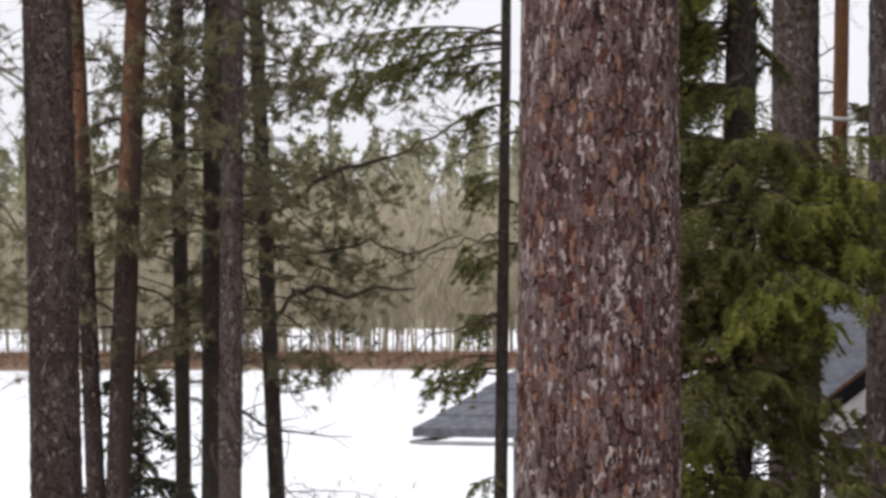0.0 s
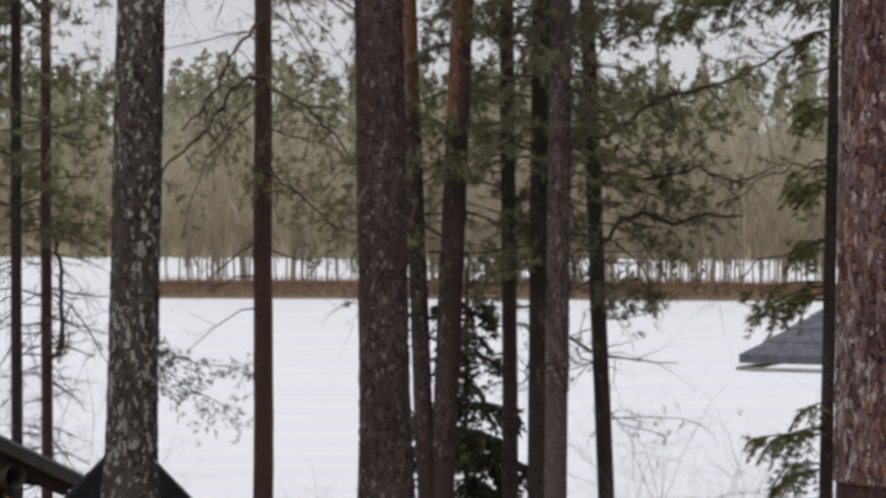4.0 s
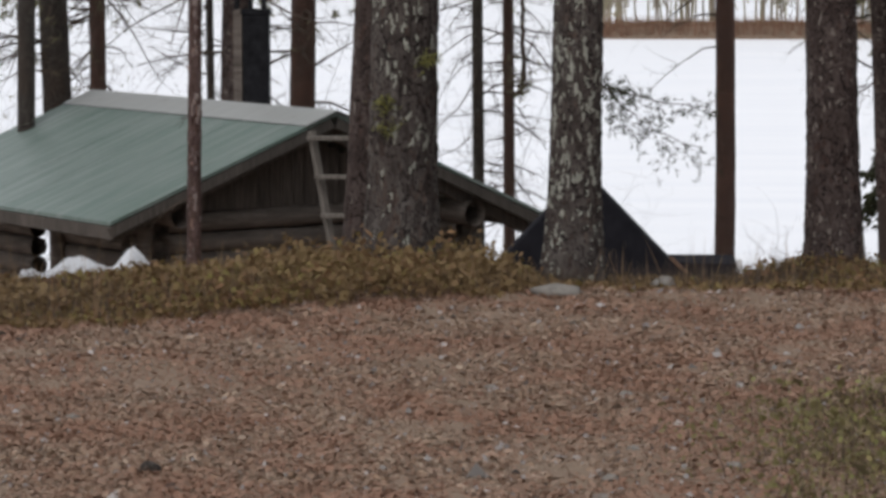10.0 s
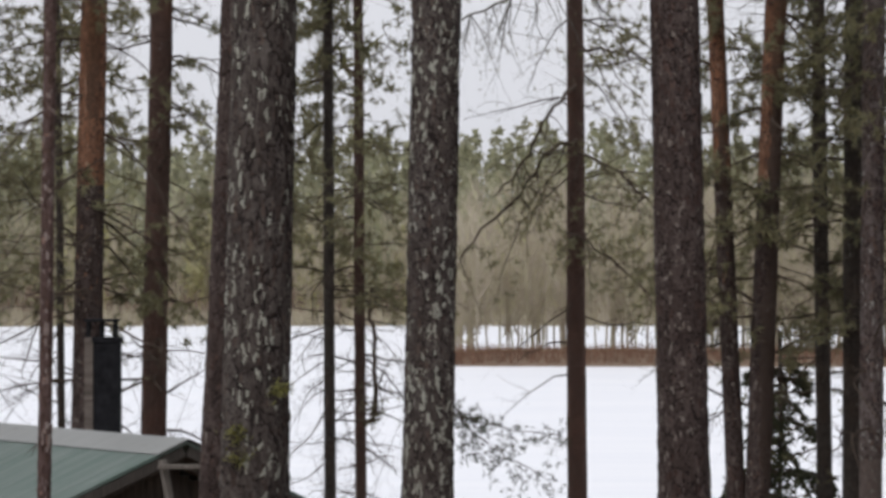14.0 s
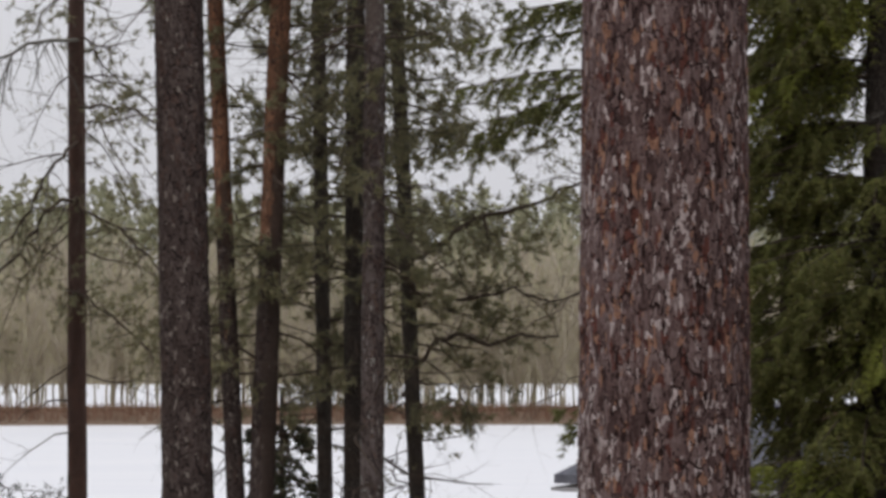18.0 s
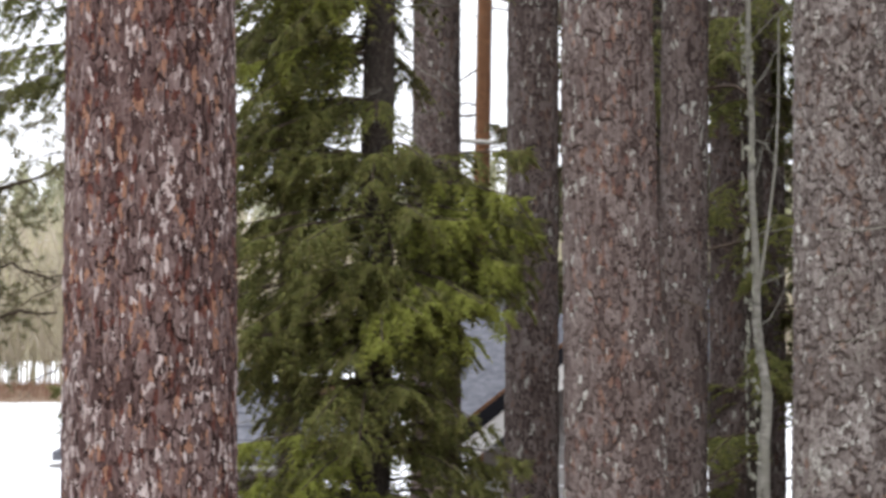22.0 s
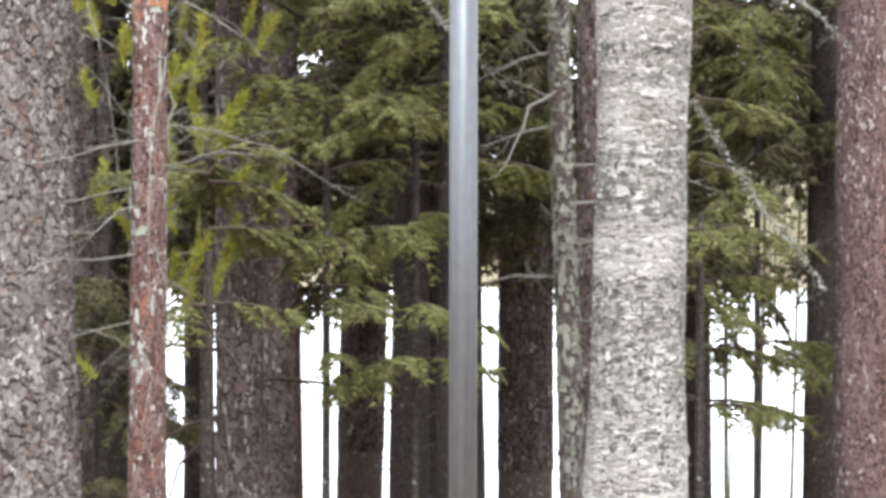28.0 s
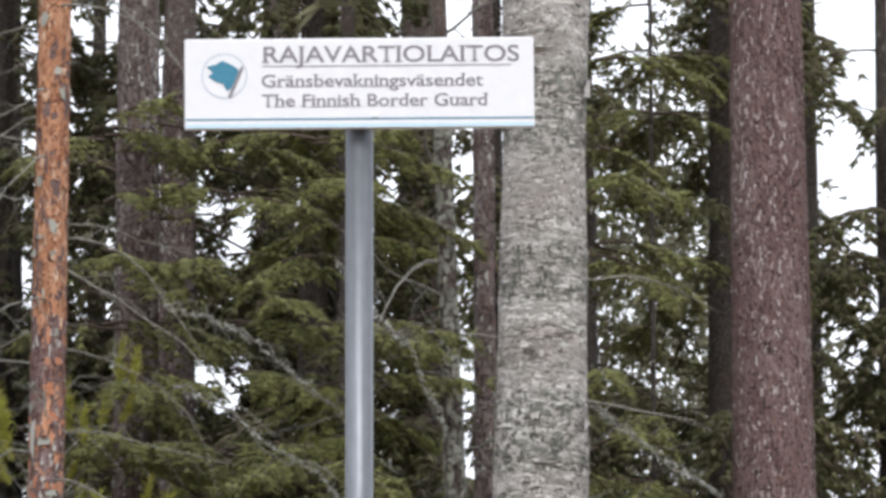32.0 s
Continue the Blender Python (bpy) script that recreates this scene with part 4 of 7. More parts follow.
def bough_arrays(rng, start, heading, length, rise, droop, gap, twig_len, shoot, fat, needles, needle, hang=0.5, thick=0.011, bare=0.15):
    """One spruce bough: a bowed axis, a flat fan of side twigs with hanging ends, needled shoots on both sides of each."""
    n = max(5, int(length / 0.1))
    s = np.linspace(0, 1, n)
    h = heading + np.cumsum(rng.normal(0, 0.05, n))
    el = rise - droop * s * 1.6 + 0.35 * droop * np.clip(s - 0.65, 0, 1) * 6
    d = np.stack([np.sin(h) * np.cos(el), np.cos(h) * np.cos(el), np.sin(el)], 1)
    ax = np.array(start) + np.concatenate([[[0, 0, 0]], np.cumsum(d[:-1] * length / (n - 1), 0)])
    m = max(6, int(length / gap))
    t = np.sort(rng.uniform(bare, 1, m))
    k = np.clip((t * (n - 1)).astype(int), 0, n - 2)
    fr = (t * (n - 1) - k)[:, None]
    o = ax[k] * (1 - fr) + ax[k + 1] * fr
    side = np.stack([np.cos(h[k]), -np.sin(h[k]), np.zeros(m)], 1) * np.where(np.arange(m) % 2, 1, -1)[:, None]
    td = side * rng.uniform(0.55, 1.0, (m, 1)) + d[k] * rng.uniform(0.5, 1.0, (m, 1)) + rng.normal(0, 0.12, (m, 3))
    td /= np.linalg.norm(td, axis=1)[:, None]
    tl = twig_len * (1.15 - 0.8 * t) * rng.uniform(0.5, 1.2, m)
    q = max(3, int(twig_len / (shoot * 0.62)))
    u = np.linspace(0.12, 1, q)
    pts = o[:, None] + td[:, None] * (tl[:, None] * u)[..., None]
    pts[..., 2] -= hang * tl[:, None] * (u ** 1.7)[None]
    tang = np.gradient(pts, axis=1)
    tang /= np.linalg.norm(tang, axis=2)[..., None] + 1e-9
    tw = [(np.concatenate([o[i:i + 1], pts[i, [q // 2, q - 1]]]), np.array([0.0035, 0.0028, 0.0015])) for i in range(m)]
    across = np.cross(tang, [0, 0, 1.0])
    across /= np.linalg.norm(across, axis=2)[..., None] + 1e-9
    sb, sd, sl = [], [], []
    for sgn in (-1, 0, 1):
        dd = tang * (1.0 if sgn == 0 else 0.75) + across * sgn * rng.uniform(0.5, 1.0, (m, q, 1)) + rng.normal(0, 0.12, tang.shape)
        dd[..., 2] -= 0.12 * hang
        sb.append(pts.reshape(-1, 3))
        sd.append(dd.reshape(-1, 3))
        sl.append((shoot * rng.uniform(0.6, 1.25, (m, q)) * (1.15 - 0.35 * u)[None] * (0.8 if sgn == 0 else 1)).ravel())
    tip = np.repeat(ax[-1:], 5, 0)
    sb.append(tip)
    sd.append(d[-1] + rng.normal(0, 0.35, (5, 3)))
    sl.append(np.full(5, shoot * 1.2))
    sb, sd, sl = np.concatenate(sb), np.concatenate(sd), np.concatenate(sl)
    sd /= np.linalg.norm(sd, axis=1)[:, None]
    v, f = spindles(sb, sd, sl, fat, rng, needles, needle, needle * 0.2)
    return [(ax, np.linspace(thick, 0.003, n))] + tw, v, f


def spruce(x, y, lean, r, top, boughs, label, rng, needle_mat, gap=0.03, twig=0.26, shoot=0.06, fat=0.008, needles=7, needle=0.02, hang=0.5, bark=None, fresh=(), twigwork=True, droop=0.55, rise=0.1, whorl=0.26, dead=0, name="spruce_tree", group="spruces"):
    """boughs: rows of (count, z low, z high, length low, length high, heading low, heading high) in metres and degrees."""
    tree, at = stem(name, x, y, lean, r, bark or BARK_DARK, label, rng, top, group, sides=16, taper=0.09)
    for row, (count, za, zb, la, lb, ha, hb) in enumerate(list(boughs) + list(fresh)):
        for i in range(count):
            z = rng.uniform(za, zb)
            if zb - za > 2 * whorl:
                z = round(z / whorl) * whorl + rng.normal(0, 0.035)
            p, v, f = bough_arrays(rng, (x + lean[0] * z, y + lean[1] * z, z), radians(rng.uniform(ha, hb)), rng.uniform(la, lb), rise + rng.normal(0, 0.12), droop * rng.uniform(0.6, 1.3),
                                   gap, twig, shoot, fat, needles, needle, hang)
            new_growth = row >= len(boughs)
            foliage = part("bough", soup("bough", v - np.array(at), f), NEEDLE_FRESH if new_growth else needle_mat, tree, "bough with yellow-green tips" if new_growth else "")
            foliage["kind"] = "stuff"
            tv, tf = tubes(p if twigwork else p[:1], 3)
            part("twigwork", soup("twigwork", tv - np.array(at), tf), TWIG, foliage)["kind"] = "stuff"
    if dead:
        paths, ends, dirs = branching(rng, x, y, lean, np.linspace(gz(x, y) + 0.3, gz(x, y) + 4.5, dead), 0.55, 0.006, 0.0, 5, 3, 0.2)
        add_branches(tree, "dead_branchwork", TWIG_GREY, at, paths, 3, "dead grey lower twigs")
    return tree


rng = np.random.default_rng(21)
# x, y at z = 0, lean in metres per metre, radius, bark, height, label, and its limbs:
# rows of (count, z low, z high, length, rise, side twigs, needles at a tip)
PINES = [
    (-5.08, 30.59, (0.014, 0.002), 0.078, BARK_DARK, 12, "dark slim pine beside a green-roofed hut", [(14, 1.0, 5.0, 1.1, 0.0, 7, 9)]),
    (-5.12, 32.62, (-0.035, -0.006), 0.135, BARK_DARK, 12, "dark-barked pine beside a green-roofed hut", [(34, 0.9, 5.5, 1.5, 0.0, 8, 12), (8, -0.8, 0.9, 1.0, -0.2, 6, 2)]),
    (-5.44, 37.63, (-0.005, 0), 0.087, BARK_RED, 11, "slim reddish pine near the frozen lake", [(30, 1.0, 5.5, 1.5, 0.05, 8, 12), (14, -1.2, 0.8, 1.0, -0.2, 8, 1)]),
    (-4.42, 39.78, (-0.01, 0), 0.043, BARK_DARK, 8, "thin dark pine stem near the frozen lake", [(16, 0.6, 5.5, 1.0, 0.1, 6, 10), (12, -1.4, 0.6, 1.0, -0.1, 8, 0)]),
    (-3.29, 31.85, (0.019, 0.002), 0.13, BARK_ORANGE, 13, "pine with flaking orange upper bark behind a hut", [(16, 1.0, 5.0, 1.2, -0.1, 8, 12)]),
    (-2.89, 34.9, (0.017, 0.001), 0.125, BARK_RED, 13, "reddish-brown pine behind a hut", [(7, 1.2, 4.5, 0.7, 0.0, 5, 8), (5, -0.8, 1, 0.9, -0.1, 8, 1)]),
    (-1.09, 35.01, (-0.004, 0), 0.056, BARK_DARK, 8, "thin dark pine with many bare twigs", [(44, 0.9, 7.0, 0.95, 0.1, 7, 9), (20, -1.6, 0.9, 0.9, -0.15, 9, 0)]),
    (-0.84, 38.01, (-0.005, 0), 0.06, BARK_RED, 8, "thin reddish pine with a kinked side stem", [(40, 0.8, 7.0, 1.1, 0.08, 7, 9), (22, -1.8, 0.8, 1.0, -0.2, 9, 0)]),
    (1.68, 39.99, (-0.004, 0), 0.109, BARK_RED, 12, "slim straight reddish-brown pine by the lake", [(12, 1.6, 5.5, 1.9, -0.3, 9, 8)]),
    (2.64, 29.8, (-0.042, 0.004), 0.075, BARK_ORANGE, 11, "slender orange-barked pine leaning slightly", [(22, 0.8, 5.0, 1.0, 0.0, 7, 9)]),
    (2.88, 29.78, (0.038, -0.004), 0.098, BARK_ORANGE, 12, "leaning pine, grey below and orange above", [(20, 0.6, 5.0, 1.0, 0.0, 7, 9)]),
    (3.66, 31.71, (-0.015, 0.002), 0.07, BARK_DARK, 10, "thin dark pine among close-set stems", [(40, 0.4, 6.0, 1.0, 0.05, 8, 9), (8, -0.9, 0.4, 0.6, -0.2, 6, 1)]),
    (3.82, 30.68, (0, 0), 0.094, BARK_DARK, 12, "dark pine in a tight pair of stems", [(30, 0.6, 5.5, 1.1, 0.05, 8, 10)]),
    (3.85, 29.67, (0.006, -0.001), 0.095, BARK_GREY, 12, "brown pine in a tight pair of stems", [(14, 1.5, 5.5, 0.9, 0.05, 7, 10)]),
    (4.8, 33.57, (-0.044, 0.006), 0.078, BARK_DARK, 9, "crooked dark pine with long bare limbs", [(34, 1.1, 4.6, 1.6, 0.1, 9, 14), (9, -0.9, 0.8, 1.3, 0.1, 8, 3)]),
    (7.02, 23.01, (0.002, -0.001), 0.171, BARK_GREY, 13, "brown-barked pine behind a spruce", [(4, 3.0, 6.0, 0.4, 0.0, 3, 0)]),
    (9.13, 28.64, (0.016, -0.005), 0.07, BARK_SKIN, 11, "thin orange pine stem before white sky", [(4, 3.0, 6.0, 0.4, 0.0, 3, 0)]),
    (6.39, 19.01, (0.004, -0.001), 0.152, BARK_GREY, 13, "grey-brown pine stem behind a larger pine", [(4, 3.0, 6.0, 0.4, 0.0, 3, 0)]),
    (6.512, 16.86, (0.007, -0.003), 0.126, BARK_GREY, 13, "brown-grey pine stem beside a thin birch", [(8, 0.5, 3.6, 0.5, 0.1, 4, 0)]),
    (9.22, 20.0, (-0.002, 0.001), 0.1, BARK_GREY, 12, "grey-brown stem behind a grey pine", [(10, 0.4, 3.0, 0.7, 0.0, 5, 0)]),
    (8.36, 16.04, (-0.002, 0.001), 0.12, BARK_GREY, 12, "greyish stem full of dead twigs", [(22, 0.3, 4.6, 0.8, -0.1, 7, 0)]),
    (10.4, 19.46, (0.002, -0.001), 0.125, BARK_GREY, 12, "grey-brown stem among spruces with dead twigs", [(18, 0.3, 5.0, 1.0, -0.1, 7, 0)]),
    (10.74, 19.86, (-0.024, 0.0), 0.052, BARK_SKIN, 11, "thin orange-barked pine among spruces", [(8, 1.5, 6.0, 0.7, -0.1, 5, 0)]),
    (12.86, 22.7, (0.02, -0.011), 0.17, BARK_GREY, 12, "grey-brown leaning stem among spruces", [(12, 1.0, 5.0, 1.0, -0.1, 6, 0)]),
    (12.28, 20.73, (-0.002, 0.001), 0.141, BARK_GREY, 13, "grey-brown stem behind a metal signpost", [(12, 1.0, 6.0, 1.0, -0.1, 6, 0)]),
    (12.89, 20.36, (0, 0), 0.187, BARK_GREY, 13, "thick grey-brown stem among spruces", [(12, 1.0, 6.0, 1.0, -0.1, 6, 0)]),
    (10.47, 15.83, (-0.003, 0.002), 0.062, BARK_GREY, 10, "thin grey-brown stem beside a birch", [(10, 0.6, 4.5, 0.6, 0.0, 5, 0)]),
    (8.43, 20.3, (0, 0), 0.12, BARK_GREY, 11, "brown stem behind a thin birch", [(6, 0.2, 3.0, 0.6, 0.0, 5, 0)]),
    (7.93, 19.5, (0.0, 0.0), 0.19, BARK_GREY, 12, "pale grey stem behind a thin birch", [(4, 3.0, 6.0, 0.4, 0.0, 3, 0)]),
]
for x, y, lean, r, bark, top, label, rows in PINES:
    tree, at = stem("pine_tree", x, y, lean, r, SCALY_BROWN if bark is BARK_GREY else bark, label, rng, top, "pines round the yard", sides=20, rough=0.004 if bark is BARK_GREY else 0.02, wobble=0.0 if bark is BARK_GREY else 0.02)
    if bark is BARK_GREY:
        bark_shell(tree, at, x, y, lean, r, -0.4, min(top - 1, 5.6 if x > 8 else 3.9), rng, SHELL_UMBER, 0.036, 0.1, 0.0115, 0.03, 0.008, 0.18, 0.12, 0.06 if x > 8 else 0.05, half=1.6)
    elif y < 33 and bark is BARK_ORANGE:
        bark_shell(tree, at, x, y, lean, r, -1.0, 2.1, rng, SHELL_DARK, 0.04, 0.1, 0.014, 0.03, 0.006, 0.16, 0.2, 0.06)
        bark_shell(tree, at, x, y, lean, r, 2.0, 5.2, rng, SHELL_RUST, 0.05, 0.13, 0.014, 0.03, 0.004, 0.1, 0.25, 0.06, name="upper_bark", label="flaking orange bark")
        clad(tree, at, x, y, lean, r, 1.0, 2.2, rng, PLATES_RUST, 0.04, 0.09, 0.03, 0.003, 0.3, "flaked_bark", "patches of rusty bark")
    elif y < 24:
        clad(tree, at, x, y, lean, r, 0.2, 5.5, rng, SLIVERS_LICHEN, 0.03, 0.07, 0.03, 0.006, 0.22, "lichen", "grey-green lichen")
    crown_on_top(tree, at, x, y, lean, top, 1.5 if r > 0.08 else 0.9, NEEDLE_PINE)
    tips, ways, wood = [], [], []
    if y > 28:
        rows = rows + [(26 if x < -2.5 else 14, 0.0, 5.0, 1.3, -0.1, 8, 0)]
    for count, za, zb, length, rise, twigs, needles in rows:
        count = int(count * 1.15)
        paths, ends, dirs = branching(rng, x, y, lean, np.linspace(za, zb, count) + rng.normal(0, 0.08, count), length, 0.016 if r > 0.08 else 0.011, rise, twigs, 3, 0.15)
        wood += paths
        if needles:
            keep = rng.random(len(ends)) < (0.85 if needles > 3 else 0.4)
            tips.append(np.repeat(ends[keep], needles, 0))
            ways.append(np.repeat(dirs[keep], needles, 0))
    if wood:
        add_branches(tree, "branchwork", TWIG, at, wood, 3)
    if tips:
        o, d = np.concatenate(tips), np.concatenate(ways)
        o = o - d * rng.uniform(0, 0.09, (len(o), 1))
        add_needles(tree, NEEDLE_PINE, at, o, d, rng, 2, 0.075, 0.013, 0.55)

# stems near enough to show their scales of bark: x, y, lean, radius, under-bark, label, z low, z high,
# bark, width and height of a plate, fineness, relief, shares of cracks, flaked spots and pale scales, taper
PLATED = [
    (0.541, 2.538, (0.002, -0.001), 0.0625, SCALY_NEAR, "slim near pine with flaky mauve-brown bark", 1.28, 1.86, SHELL_NEAR, 0.0072, 0.021, 0.00105, 0.0017, 0.17, 0.22, 0.15, 0.12),
    (-0.92, 14.5, (0.044, 0.003), 0.094, SCALY_DARK, "dark rough-barked pine in a close pair", -0.1, 3.0, SHELL_DARK, 0.03, 0.085, 0.006, 0.008, 0.2, 0.15, 0.02, 0.02),
    (-0.75, 14.0, (0.021, 0.001), 0.13, SCALY_DARK, "dark furrowed pine with yellow lichen tufts, in a close pair", -0.1, 3.0, SHELL_LICHEN, 0.03, 0.1, 0.006, 0.009, 0.24, 0.18, 0.09, 0.02),
    (-0.03, 13.7, (0.019, 0), 0.095, SCALY_DARK, "pine stem flecked with pale grey lichen", -0.1, 3.0, SHELL_LICHEN, 0.03, 0.075, 0.006, 0.007, 0.2, 0.14, 0.15, 0.02),
    (1.07, 14.2, (-0.02, 0), 0.1, SCALY_DARK, "dark brown pine on a small mound", -0.1, 3.0, SHELL_DARK, 0.026, 0.06, 0.0065, 0.007, 0.16, 0.15, 0.05, 0.02),
    (5.306, 14.54, (-0.02, 0.003), 0.212, SCALY_BROWN, "thick grey-brown pine with pale lichen spots", -0.1, 3.6, SHELL_BROWN, 0.038, 0.095, 0.0065, 0.014, 0.18, 0.15, 0.06, 0.065),
    (5.14, 11.58, (-0.005, 0.002), 0.191, SCALY_BROWN, "thick grey flaky-barked pine", 0.2, 3.8, SHELL_GREY, 0.038, 0.066, 0.0055, 0.015, 0.17, 0.13, 0.07, 0.04),
    (12.41, 15.68, (-0.003, 0.003), 0.249, SCALY_RED, "thick reddish-brown pine at the edge of spruces", -0.8, 5.6, SHELL_RED, 0.032, 0.085, 0.0078, 0.008, 0.17, 0.13, 0.09, 0.04),
]
for x, y, lean, r, under, label, za, zb, bark, w, h, res, relief, crack, peel, pale, taper in PLATED:
    tree, at = stem("pine_tree", x, y, lean, r, under, label, rng, 7 if taper > 0.1 else 13, "pines round the yard", taper=taper, wobble=0, sides=56, rough=0.002)
    crown_on_top(tree, at, x, y, lean, 7 if taper > 0.1 else 13, 1.8, NEEDLE_PINE)
    bark_shell(tree, at, x, y, lean, r, za, zb, rng, bark, w, h, res, taper, relief, crack, peel, pale)

SLIM_BARK = bark_material("bark_slim_pine", (0.1, 0.05, 0.03), (0.27, 0.135, 0.075), (0.38, 0.21, 0.125), (0.36, 0.18, 0.1), 1.4, 0.35, (0.4, 0.38, 0.33), old=((0.17, 0.12, 0.11), 2.5))

# the slim red pine: scales below, orange skin above, dead lichened twigs
x, y, lean = 5.52, 11.3, (0.006, -0.003)
tree, at = stem("pine_tree", x, y, lean, 0.066, SLIM_BARK, "slim pine, red-brown below and orange above, with dead twigs", rng, 10, "pines round the yard", taper=0.03, wobble=0, rough=0.004)
crown_on_top(tree, at, x, y, lean, 10, 1.0, NEEDLE_PINE)
bark_shell(tree, at, x, y, lean, 0.064, 0.2, 2.9, rng, SHELL_SLIM, 0.026, 0.06, 0.005, 0.03, 0.004, 0.14, 0.3, 0.08)
bark_shell(tree, at, x, y, lean, 0.064, 2.82, 4.6, rng, SHELL_SKIN, 0.03, 0.07, 0.005, 0.03, 0.003, 0.1, 0.22, 0.08, name="upper_bark", label="flaking orange bark")
clad(tree, at, x, y, lean, 0.066, 2.2, 2.95, rng, PLATES_ORANGE, 0.02, 0.045, 0.03, 0.003, 0.3, "flaked_bark", "patches of orange bark")
clad(tree, at, x, y, lean, 0.066, 2.8, 3.9, rng, PLATES_RED, 0.022, 0.05, 0.03, 0.003, 0.38, "old_bark", "patches of red-brown bark")
clad(tree, at, x, y, lean, 0.066, 0.2, 4.4, rng, LICHEN_PALE, 0.018, 0.022, 0.03, 0.01, 0.04, "lichen", "pale grey lichen", 0.5)
paths, ends, dirs = branching(rng, x, y, lean, np.linspace(1.0, 4.8, 48), 0.85, 0.0045, -0.05, 8, 4, 0.3)
add_branches(tree, "dead_branchwork", TWIG_GREY, at, paths, 4, "dead twigs grey with lichen")

# the slim pine before the hut
x, y, lean = -2.07, 17.9, (0.013, 0.002)
tree, at = stem("pine_tree", x, y, lean, 0.033, BARK_RED, "slim young pine with flaky reddish bark before a hut", rng, 6, "pines round the yard", taper=0.04, wobble=0)
crown_on_top(tree, at, x, y, lean, 6, 0.6, NEEDLE_PINE)
clad(tree, at, x, y, lean, 0.033, -0.4, 3.2, rng, PLATES_RED, 0.016, 0.035, 0.04, 0.003)
clad(tree, at, x, y, lean, 0.033, -0.4, 3.2, rng, SLIVERS_RED, 0.014, 0.03, 0.04, 0.005, 0.22, "pale_bark")
paths, ends, dirs = branching(rng, x, y, lean, np.linspace(0.0, 4.0, 10), 0.45, 0.005, -0.3, 3, 1, 0.3)
add_branches(tree, "dead_branchwork", TWIG, at, paths, 4)

# the thick birch
m, n, l, b = material("birch_bark", 0.8, 0, 0.25)
band = noise_tex(n, l, coords(n, l, (9, 9, 60)), 1.0, 6, 0.75)
blot = noise_tex(n, l, coords(n, l, (22, 22, 34)), 1.0, 5, 0.7)
large = noise_tex(n, l, coords(n, l, (3.2, 3.2, 6)), 1.0, 5, 0.65)
col = ramp(n, l, band, (0.3, (0.27, 0.26, 0.24)), (0.46, (0.48, 0.465, 0.44)), (0.62, (0.62, 0.605, 0.58)))
col = mix(n, l, ramp(n, l, blot, (0.47, (0, 0, 0)), (0.6, (0.85, 0.85, 0.85))), col, (0.31, 0.315, 0.275))
col = mix(n, l, ramp(n, l, large, (0.4, (0.7, 0.7, 0.7)), (0.52, (0, 0, 0))), col, (0.27, 0.265, 0.235))
col = mix(n, l, ramp(n, l, blot, (0.33, (1, 1, 1)), (0.39, (0, 0, 0))), col, (0.1, 0.097, 0.09))
l.new(col, b.inputs["Base Color"])
bump(n, l, b, mix(n, l, 0.5, band, blot), 0.8, 0.012)
BIRCH = m
x, y, lean = 8.44, 12.37, (0.013, -0.009)
tree, at = stem("birch_tree", x, y, lean, 0.209, BIRCH, "thick birch with white-grey lichened bark", rng, 13, taper=0.03, sides=56, flare=0.3, wobble=0, bulge=0.034, rough=0.002)
bark_shell(tree, at, x, y, lean, 0.206, 0.1, 4.9, rng, SHELL_BIRCH, 0.11, 0.034, 0.0058, 0.03, 0.0045, 0.12, 0.2, 0.09, bulge=0.034, tall=0.85, flare=0.3)
for za, zb, share in ((0.3, 1.2, 0.4), (1.45, 1.75, 0.46), (2.05, 2.25, 0.25), (2.45, 2.8, 0.45), (3.2, 3.45, 0.38), (3.9, 4.25, 0.38)):
    clad(tree, at, x, y, lean, 0.209, za, zb, rng, LICHEN_DARK, 0.02, 0.008, 0.03, 0.005, share, "lichen_band", "dark lichened band", 0.7, 0.034)
clad(tree, at, x, y, lean, 0.209, 0.3, 5.2, rng, PLATES_BIRCH, 0.05, 0.02, 0.03, 0.022, 0.05, "peeling_bark", "peeling curls of white bark", 0.6, 0.034)
paths, ends, dirs = branching(rng, x, y, lean, np.linspace(1.2, 4.6, 14), 0.75, 0.006, 0.05, 5, 3, 0.1)
add_branches(tree, "dead_branchwork", TWIG_GREY, at, paths, 4, "dead twigs grey with lichen")

YOUNG_BIRCH = speckled("young_birch_bark", (0.085, 0.08, 0.068), (0.36, 0.35, 0.32), (16, 16, 34), 0.85, (0.2, 0.195, 0.165), 0.8)

# a thin crooked birch and a leaning lichened stem
x, y = 6.5, 15.78
at = (x, y, gz(x, y))
tree = thing("birch_tree", at, "thin crooked young birch with pale lichened bark", "tree")
zs = np.linspace(at[2] - 0.1, 4.4, 44)
cx = x + np.interp(zs, [-1, 0.3, 0.9, 1.25, 1.6, 2.2, 3.0, 4.4], [0.05, 0.035, 0.05, 0.005, -0.01, -0.03, -0.05, -0.02]) + 0.006 * np.sin(zs * 9)
cr = np.interp(zs, [-1, 0.3, 1.2, 2.0, 4.4], [0.044, 0.034, 0.0235, 0.0165, 0.008]) * (1 + 0.08 * np.sin(zs * 17))
fork = np.array([[x + 0.005, y - 0.02, 1.45], [x + 0.05, y - 0.03, 1.75], [x + 0.09, y - 0.03, 2.05], [x + 0.11, y - 0.02, 2.35], [x + 0.12, y, 2.8]])
part("trunk", soup("trunk", *[q if i else q - np.array(at) for i, q in enumerate(tubes([(np.stack([cx, np.full(44, y), zs], 1), cr), (fork, np.linspace(0.01, 0.004, 5))], 12))]), YOUNG_BIRCH, tree, smooth=True)
